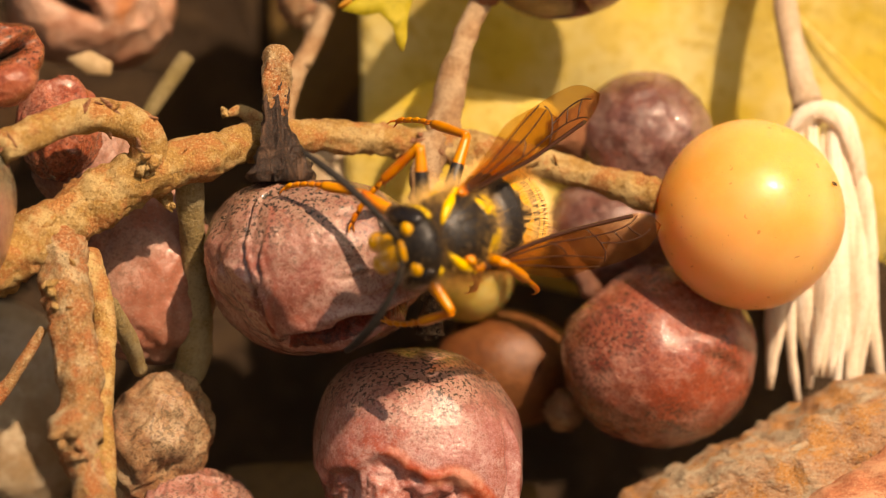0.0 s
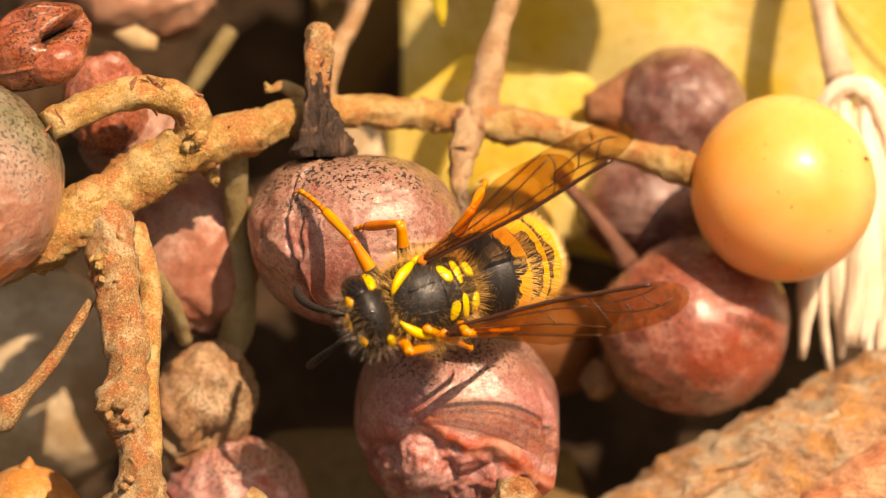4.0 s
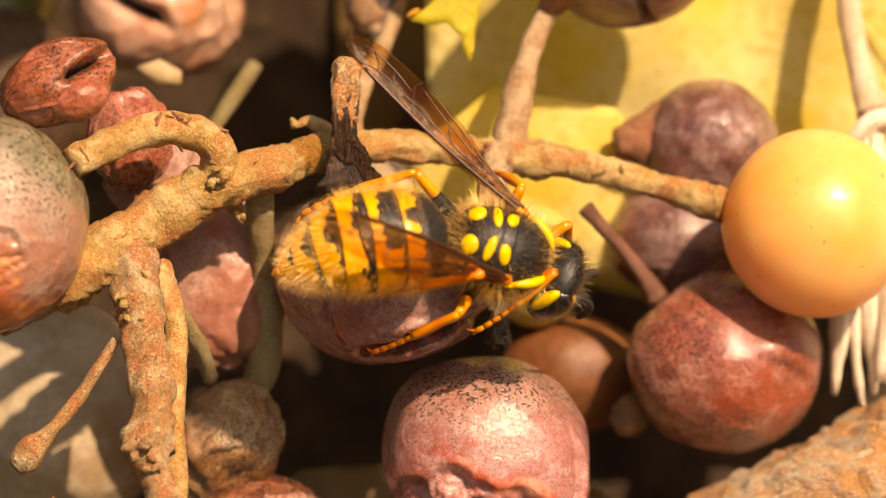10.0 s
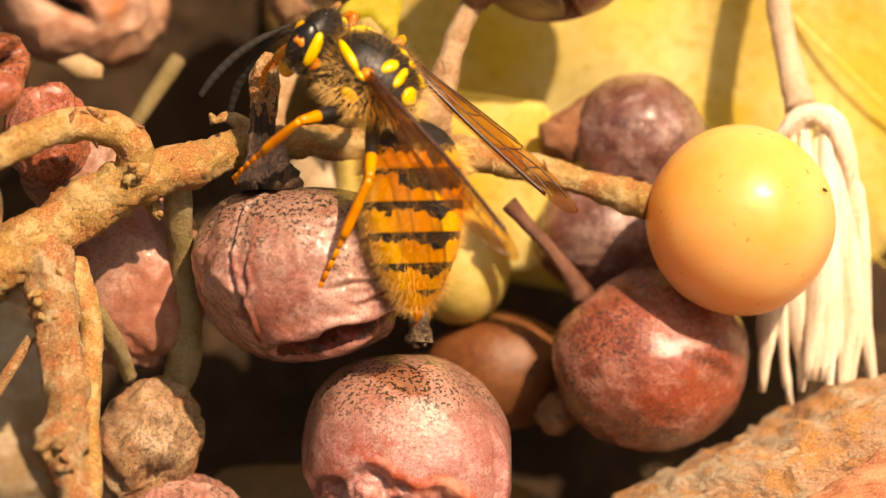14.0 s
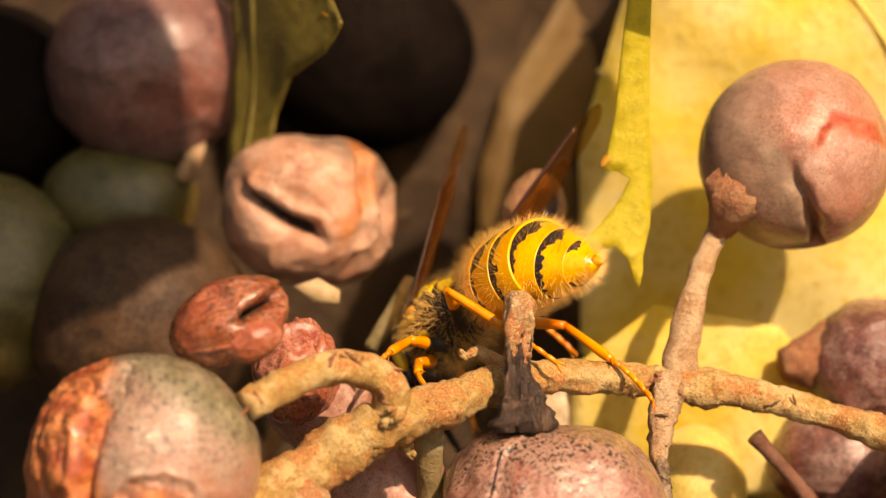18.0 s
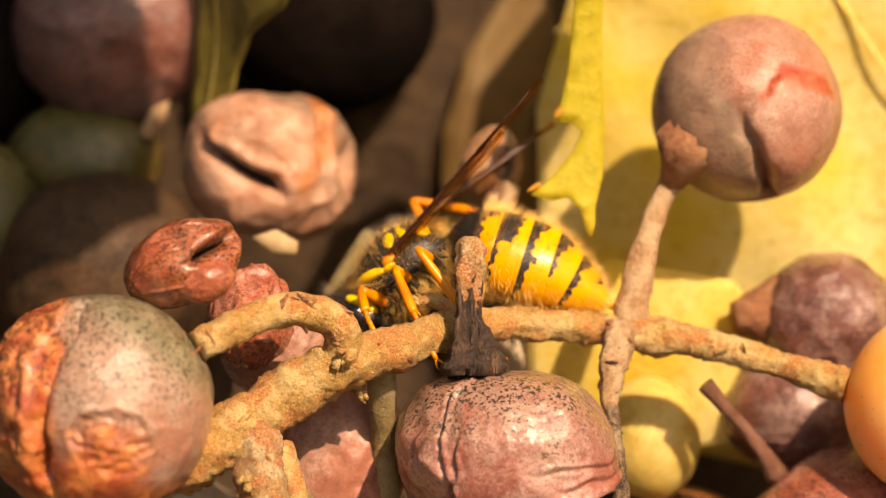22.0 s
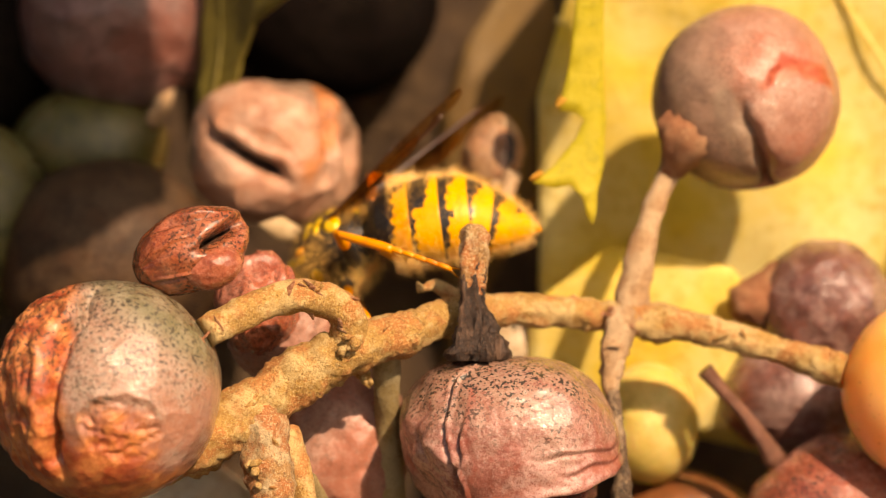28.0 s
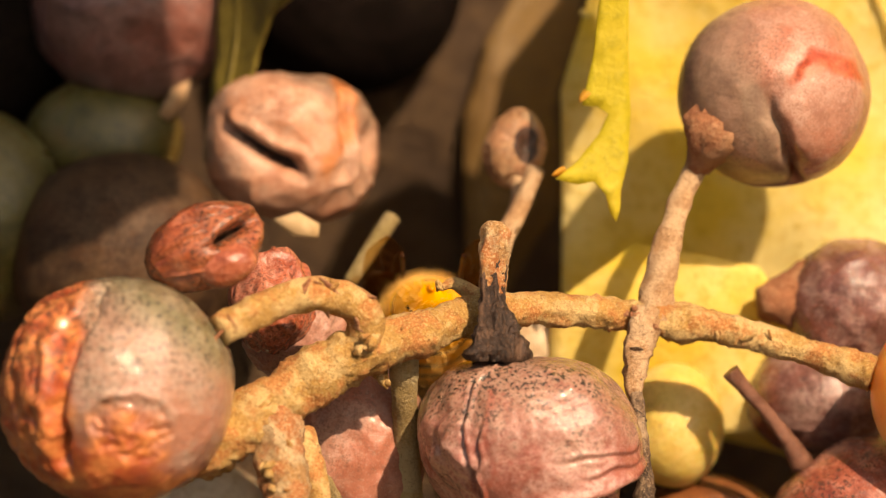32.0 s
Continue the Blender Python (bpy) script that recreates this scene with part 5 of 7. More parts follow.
def make_thorax(wasp):
    prof = smooth_profile([(-2.55, 0.22, 0.25, -0.45), (-2.3, 0.95, 0.85, -0.35), (-1.8, 1.5, 1.32, -0.2), (-0.9, 1.82, 1.7, -0.05), (0.2, 1.92, 1.82, 0), (1.1, 1.85, 1.7, -0.05), (1.8, 1.55, 1.4, -0.2), (2.25, 1.05, 0.95, -0.32), (2.45, 0.5, 0.45, -0.4)], 50)
    th = placed("thorax", body_mesh("thorax", lathe(prof, 64)), BLACK, wasp, "glossy black thorax with yellow marks")
    # yellow collar lines, tegula spots, and three pairs of spots down the back
    for s in (-1, 1):
        part("collar_mark", tube([(2.12, s * 0.6, 0.85, 0.05), (1.95, s * 0.9, 0.95, 0.15), (1.55, s * 1.28, 0.98, 0.23), (1.05, s * 1.55, 0.92, 0.22), (0.6, s * 1.72, 0.72, 0.1)], 12, 0.08, 3), LEMON, th)
        blob(th, "spot", (0.35, s * 1.74, 0.72), (0.34, 0.18, 0.26), LEMON, turn=(s * -62, 0, 0))
        blob(th, "tegula", (0.15, s * 1.72, 1.0), (0.36, 0.26, 0.2), LEGS, "reddish-brown wing joint", turn=(s * -40, 0, 0))
        blob(th, "spot", (-0.35, s * 0.86, 1.47), (0.30, 0.50, 0.17), LEMON, turn=(s * -28, -6, s * -24))
        blob(th, "spot", (-1.05, s * 0.78, 1.3), (0.24, 0.62, 0.17), LEMON, turn=(s * -26, -16, s * 10))
        blob(th, "spot", (-1.85, s * 0.78, 0.82), (0.42, 0.46, 0.20), LEMON, turn=(s * -32, -44, s * 12))
        blob(th, "spot", (0.3, s * 1.82, -0.35), (0.45, 0.18, 0.36), LEMON)
        part("groove", tube([(1.6, s * 0.55, 1.42, 0.03), (0.9, s * 0.62, 1.62, 0.045), (0.3, s * 0.66, 1.7, 0.03)], 8, 0, 3), BLACK, th)
    part("groove", tube([(-0.05, -1.3, 1.2, 0.05), (-0.07, -0.6, 1.66, 0.08), (-0.07, 0, 1.78, 0.09), (-0.07, 0.6, 1.66, 0.08), (-0.05, 1.3, 1.2, 0.05)], 8, 0, 3), BLACK, th)
    part("groove", tube([(-0.74, -1.3, 1.0, 0.05), (-0.74, -0.6, 1.48, 0.09), (-0.74, 0, 1.61, 0.1), (-0.74, 0.6, 1.48, 0.09), (-0.74, 1.3, 1.0, 0.05)], 8, 0, 3), BLACK, th)
    hairs("hairs", th, lambda r: around(r, (2.35, 1.9, 1.78), (0, 0, -0.05), -1, 0.45), 3000, 4, 0.95, 0.1, 0.011)
    hairs("hairs", th, lambda r: around(r, (2.35, 1.9, 1.78), (0, 0, -0.05), 0.2, 1), 1100, 5, 0.75, 0.1, 0.010, HAIR_DARK)
    hairs("hairs", th, lambda r: around(r, (2.35, 1.9, 1.78), (0, 0, -0.05), 0.3, 1), 600, 15, 0.5, 0.1, 0.008)
    return th


def make_head(wasp):
    d, f = ball(40, 60)
    pts = d * np.array((1.0, 1.75, 1.65))
    pts[:, 0] *= 1 - 0.18 * (pts[:, 1] / 1.75) ** 2
    me = bpy.data.meshes.new("head")
    me.from_pydata((pts * MM).tolist(), [], f)
    hd = placed("head", me, BLACK, wasp, "black head with yellow face marks")
    for s in (-1, 1):
        blob(hd, "eye", (0.1, s * 1.32, 0.15), (0.72, 0.55, 1.2), EYE, turn=(s * 12, 0, s * 10))
        blob(hd, "cheek_mark", (-0.42, s * 1.42, 0.35), (0.32, 0.3, 0.85), LEMON, turn=(s * 18, 0, 0))
        blob(hd, "brow_mark", (0.62, s * 0.88, 0.72), (0.27, 0.36, 0.34), YELLOW)
        blob(hd, "mandible", (0.7, s * 0.5, -1.5), (0.4, 0.45, 0.55), YELLOW, turn=(s * -20, 0, 0))
    blob(hd, "face_plate", (0.88, 0, -0.6), (0.3, 0.85, 0.75), YELLOW, "yellow face plate with a black mark")
    blob(hd, "crown_mark", (0.95, 0, 0.45), (0.16, 0.5, 0.24), YELLOW)
    for y, z, x in ((0, 1.62, 0.22), (0.22, 1.62, -0.02), (-0.22, 1.62, -0.02)):
        blob(hd, "ocellus", (x, y, z), (0.1, 0.1, 0.09), EYE)
    hairs("hairs", hd, lambda r: around(r, (1.0, 1.7, 1.65), (0, 0, 0), -0.6, 1), 1100, 6, 0.8, 0.0, 0.010, HAIR_DARK)
    return hd


def make_antenna(head):
    """A feeler along +x: a slim shaft, an elbow, and eleven short joints in a gentle bow."""
    row = spline([(0, 0, 0, 0.1), (0.4, 0, 0.22, 0.13), (0.95, 0, 0.45, 0.14), (1.2, 0, 0.5, 0.11), (2.2, 0, 0.62, 0.17), (3.4, 0, 0.55, 0.2), (4.7, 0, 0.22, 0.2), (5.75, 0, -0.25, 0.14)], 0.06)
    for p in row:
        if p[0] > 1.2:
            p[3] *= 0.86 + 0.16 * abs(math.sin(math.pi * (p[0] - 1.2) / 0.42)) ** 0.6
    return part("antenna", tube(row.tolist(), 14, 0.0, 3, step=0.06), FEELER, head, "black segmented antenna")


SEGMENTS = ((0.0, 2.3), (1.98, 3.77), (3.5, 5.15), (4.88, 6.53), (6.26, 7.73), (7.5, 8.92))


def girth(x):
    """Half width and half height of the abdomen x millimetres behind its waist."""
    xs = (0, 0.23, 0.64, 1.2, 2.02, 3.13, 4.42, 5.7, 6.81, 7.73, 8.46, 8.92)
    w = (0.23, 0.87, 1.55, 2.0, 2.25, 2.36, 2.32, 2.1, 1.7, 1.2, 0.64, 0.11)
    return np.interp(x, xs, w), np.interp(x, xs, w) * 0.84


def black_share(i, s, a):
    """True where segment i is black: s runs from its front edge to its rear, a is the angle from the back's middle line."""
    wave = 0.035 * math.sin(a * 23 + i * 2) + 0.03 * math.sin(a * 11 + i)
    if i == 0:
        return s < 0.68 + wave - 0.04 * abs(a) or (abs(a) < 0.2 - 0.5 * abs(s - 0.72) and s < 0.9)
    if i == 1:
        return s < 0.30 + wave or (abs(a) < 0.75 + 2.5 * wave and s < 0.72 - 0.35 * max(0, abs(a) - 0.35) + wave)
    mid = max(0.0, 1 - abs(a) / 0.42) * 0.26
    notch = 0.10 if 0.5 < abs(a) < 0.72 else 0.0
    side = -0.12 * max(0, abs(a) - 1.2)
    if i == 5:
        return abs(a) < 0.6 and s < 0.42 - 0.5 * abs(a) + wave or s < 0.1
    if 0.95 < abs(a) < 1.12 and 0.45 < s < 0.57 and i in (1, 2):
        return True
    return s < 0.40 + wave + mid - notch * 0.5 + side


JOINT = 4.78


def make_abdomen(wasp, name, first, last, x0, x1, shift):
    """Segments first to last on a dark core; shift moves the piece's hinge to its origin."""
    xs = np.linspace(x0, x1, 40)
    core = lathe([(shift - x, girth(x)[0] * 0.95, girth(x)[1] * 0.93, 0) for x in xs], 40)
    ab = placed(name, body_mesh(name, core), BLACK, wasp, "yellow and black banded abdomen")
    sides = 150
    for i in range(first, last):
        a, b = SEGMENTS[i]
        rings = 34
        half = radians(112)
        pts = []
        for s in np.linspace(0, 1, rings):
            x = a + (b - a) * s
            w, h = girth(x)
            lift = 1.0 + 0.035 * s
            pts.append([(shift - x, w * lift * math.sin(t), h * lift * math.cos(t)) for t in np.linspace(-half, half, sides)])
        w, h = girth(b)
        pts.append([(shift - b + 0.02, w * 0.97 * math.sin(t), h * 0.97 * math.cos(t)) for t in np.linspace(-half, half, sides)])
        me = grid_mesh("tergite", pts)
        me.flip_normals()
        ts = np.linspace(-half, half, sides)
        for j, poly in enumerate(me.polygons):
            r, k = j // (sides - 1), j % (sides - 1)
            poly.material_index = 1 if black_share(i, (r + 0.5) / rings, 0.5 * (ts[k] + ts[k + 1])) else 0
        placed("tergite", me, (YELLOW, BLACK), ab)
        pts = []
        half2 = radians(70)
        for s in np.linspace(0, 1, 14):
            x = a + (b - a) * s
            w, h = girth(x)
            lift = 0.985 + 0.03 * s
            pts.append([(shift - x, w * lift * math.sin(t), -h * lift * math.cos(t)) for t in np.linspace(-half2, half2, 50)])
        me = grid_mesh("sternite", pts)
        for j, poly in enumerate(me.polygons):
            r, k = j // 49, j % 49
            poly.material_index = 1 if r < 3 + (2 if 18 < k < 31 else 0) else 0
        placed("sternite", me, (YELLOW, BLACK), ab)

    def skin(r, lo, hi):
        x = r.uniform(lo, hi)
        w, h = girth(x)
        t = r.uniform(-math.pi, math.pi)
        slope = (girth(x + 0.05)[0] - girth(x - 0.05)[0]) / 0.1
        return (shift - x, w * 1.02 * math.sin(t), h * 1.02 * math.cos(t)), (slope, math.sin(t), math.cos(t))

    if first == 0:
        hairs("hairs", ab, lambda r: skin(r, 0.1, 1.2), 350, 7, 0.6, 0.0, 0.008, HAIR_DARK)
        hairs("hairs", ab, lambda r: skin(r, 1.3, 2.5), 1500, 17, 0.8, 0.3, 0.008)
        hairs("hairs", ab, lambda r: skin(r, 1.75, JOINT), 1900, 8, 0.55, 0.4, 0.009)
    else:
        part("sting_tip", tube([(shift - 8.65, 0, 0.1, 0.3), (shift - 8.95, 0, 0.05, 0.18), (shift - 9.15, 0, 0.0, 0.04)], 12, 0.0, 3), LEGS, ab)
        hairs("hairs", ab, lambda r: skin(r, JOINT, 8.65), 2400, 9, 0.55, 0.4, 0.008)
    return ab


def make_wing(wasp, s):
    """A fore wing folded lengthwise with the hind wing under it; it reaches along +x, its front edge to +y * s."""
    xs = np.linspace(0, 11.2, 46)

    def edges(x):
        t = x / 11.2
        front = 0.16 + 0.42 * min(1, t * 2.2) - 0.12 * t
        rear = -0.14 - 1.35 * math.sin(math.pi * min(1, 0.10 + 0.60 * t)) ** 1.3 * min(1, 0.25 + 1.3 * t)
        if t > 0.84:
            k = (t - 0.84) / 0.16
            c = math.sqrt(max(0, 1 - k * k))
            mid = -0.35
            front, rear = mid + (front - mid) * c, mid + (rear - mid) * c
        return front, rear

    def sheet(scale, drop):
        top = []
        for x in xs:
            f, r = edges(x)
            top.append([(x * scale, s * (r + (f - r) * q), drop + 0.22 * math.sin(q * math.pi) + 0.05 * noise.noise(Vector((x, q * 3, drop * 9))) - 0.012 * x) for q in np.linspace(0, 1, 12)])
        bm = bmesh.new()
        rows = [[bm.verts.new(p) for p in row] for row in top]
        for a, b in zip(rows, rows[1:]):
            for k in range(11):
                bm.faces.new((a[k], a[k + 1], b[k + 1], b[k]))
        bmesh.ops.remove_doubles(bm, verts=list(bm.verts), dist=1e-4)
        r = bmesh.ops.extrude_face_region(bm, geom=list(bm.faces))
        for v in r["geom"]:
            if isinstance(v, bmesh.types.BMVert):
                v.co.z -= 0.025
        bmesh.ops.recalc_face_normals(bm, faces=list(bm.faces))
        return bm

    wing = part("wing", sheet(1.0, 0), FILM, wasp, "smoky amber translucent wing with dark veins")
    part("hind_wing", sheet(0.72, -0.16), FILM, wing)

    def vein(line, r):
        pts = []
        for x, q in line:
            f, e = edges(x)
            pts.append((x, s * (e + (f - e) * q), 0.22 * math.sin(q * math.pi) + 0.05 * noise.noise(Vector((x, q * 3, 0))) - 0.012 * x, r))
        return tube(pts, 6, 0.0, 1, step=0.3)

    part("front_vein", vein([(0, 0.9), (2, 0.97), (5, 0.97), (7.5, 0.97), (9.6, 0.95)], 0.1), VEIN, wing, "thick reddish-brown front vein")
    for line in ([(0.1, 0.6), (2, 0.75), (4.5, 0.78), (6.6, 0.74)], [(0.1, 0.4), (2.5, 0.42), (5, 0.36), (7.2, 0.2)], [(6.6, 0.95), (7.0, 0.7), (7.4, 0.35), (7.3, 0.1)], [(6.6, 0.74), (8.2, 0.72), (9.4, 0.8), (9.9, 0.93)], [(7.2, 0.55), (8.6, 0.42), (9.8, 0.4), (10.4, 0.5)], [(8.2, 0.72), (8.4, 0.55), (8.6, 0.42)], [(9.1, 0.77), (9.3, 0.6), (9.8, 0.4)], [(4.4, 0.78), (4.9, 0.55), (5.0, 0.36)], [(0.2, 0.2), (2.4, 0.14), (5, 0.06), (7, 0.03)]):
        part("vein", vein(line, 0.034), VEIN, wing)
    return wing


THIGH, SHIN = 3.3, 5.6


def make_leg(wasp, long, dark):
    """A leg in two moving pieces: the thigh along +x, and the shin with its jointed foot."""
    k = long
    leg = part("leg", tube([(0, 0, 0, 0.3), (0.5 * k, 0, 0, 0.36), (1.8 * k, 0, 0, 0.31), (THIGH * k, 0, 0, 0.2)], 14, 0.03, 3), (LEGS, BLACK), wasp, "orange-yellow jointed leg, black towards the body")
    for face in leg.data.polygons:
        face.material_index = int(face.center.x < dark * THIGH * k * MM)
    shin = part("shin", tube([(0, 0, 0, 0.16), (0.6 * k, 0, 0, 0.2), (2.2 * k, 0, 0, 0.24), (2.75 * k, 0, 0, 0.19)], 12, 0.03, 4), LEGS, leg)
    foot = [tube([(2.7 * k + i * 0.55 * k, 0, -0.06 * i * i * 0.3, 0.09), (2.9 * k + i * 0.55 * k, 0, -0.06 * i * i * 0.3, 0.135), (3.25 * k + i * 0.55 * k, 0, -0.06 * (i + 1) ** 2 * 0.3, 0.11)], 10, 0.0, 5) for i in range(5)]
    foot += [tube([(5.4 * k, 0, -0.4, 0.08), (5.65 * k, y, -0.55, 0.05), (5.8 * k, y * 1.3, -0.75, 0.02)], 6, 0.0, 6) for y in (-0.15, 0.15)]
    foot += [tube([(2.7 * k, y, 0, 0.05), (3.1 * k, y * 2, -0.25, 0.015)], 6, 0.0, 7) for y in (-0.12, 0.12)]
    bm = join_bm(foot)
    f = part("foot", bm, LEGS, leg)
    return leg, shin, f


HIPS = {"fl": (1.4, 0.8, -1.3), "fr": (1.4, -0.8, -1.3), "ml": (0.0, 0.95, -1.45), "mr": (0.0, -0.95, -1.45), "hl": (-1.3, 0.85, -1.3), "hr": (-1.3, -0.85, -1.3)}
REST = {"fl": (4.6, 2.6, -3.4), "fr": (4.6, -2.6, -3.4), "ml": (0.6, 5.6, -3.4), "mr": (0.6, -5.6, -3.4), "hl": (-5.0, 4.6, -3.4), "hr": (-5.0, -4.6, -3.4)}
LONG = {"f": 0.85, "m": 0.95, "h": 1.12}


def frame_from(x, z):
    """A turn whose x axis is x and whose z axis is as near z as can be."""
    x = Vector(x).normalized()
    z = Vector(z)
    z = (z - x * z.dot(x)).normalized()
    y = z.cross(x)
    return Matrix((x, y, z)).transposed()


def make_wasp():
    wasp = empty("wasp", at(0, 0, 9))
    tagged(wasp, "yellow and black wasp with smoky wings crawling over the grapes", "wasp")
    make_thorax(wasp)
    head = make_head(wasp)
    body = {"head": head, "al": make_antenna(head), "ar": make_antenna(head), "abdomen": make_abdomen(wasp, "abdomen", 0, 3, 0, 5.06, 0), "tail": make_abdomen(wasp, "abdomen_tip", 3, 6, 4.23, 8.92, JOINT), "wl": make_wing(wasp, 1), "wr": make_wing(wasp, -1)}
    legs = {k: make_leg(wasp, LONG[k[0]], 0.45 if k[0] == "f" else 0.62) for k in HIPS}
    return wasp, body, legs


WASP, BODY, LEGGED = make_wasp()

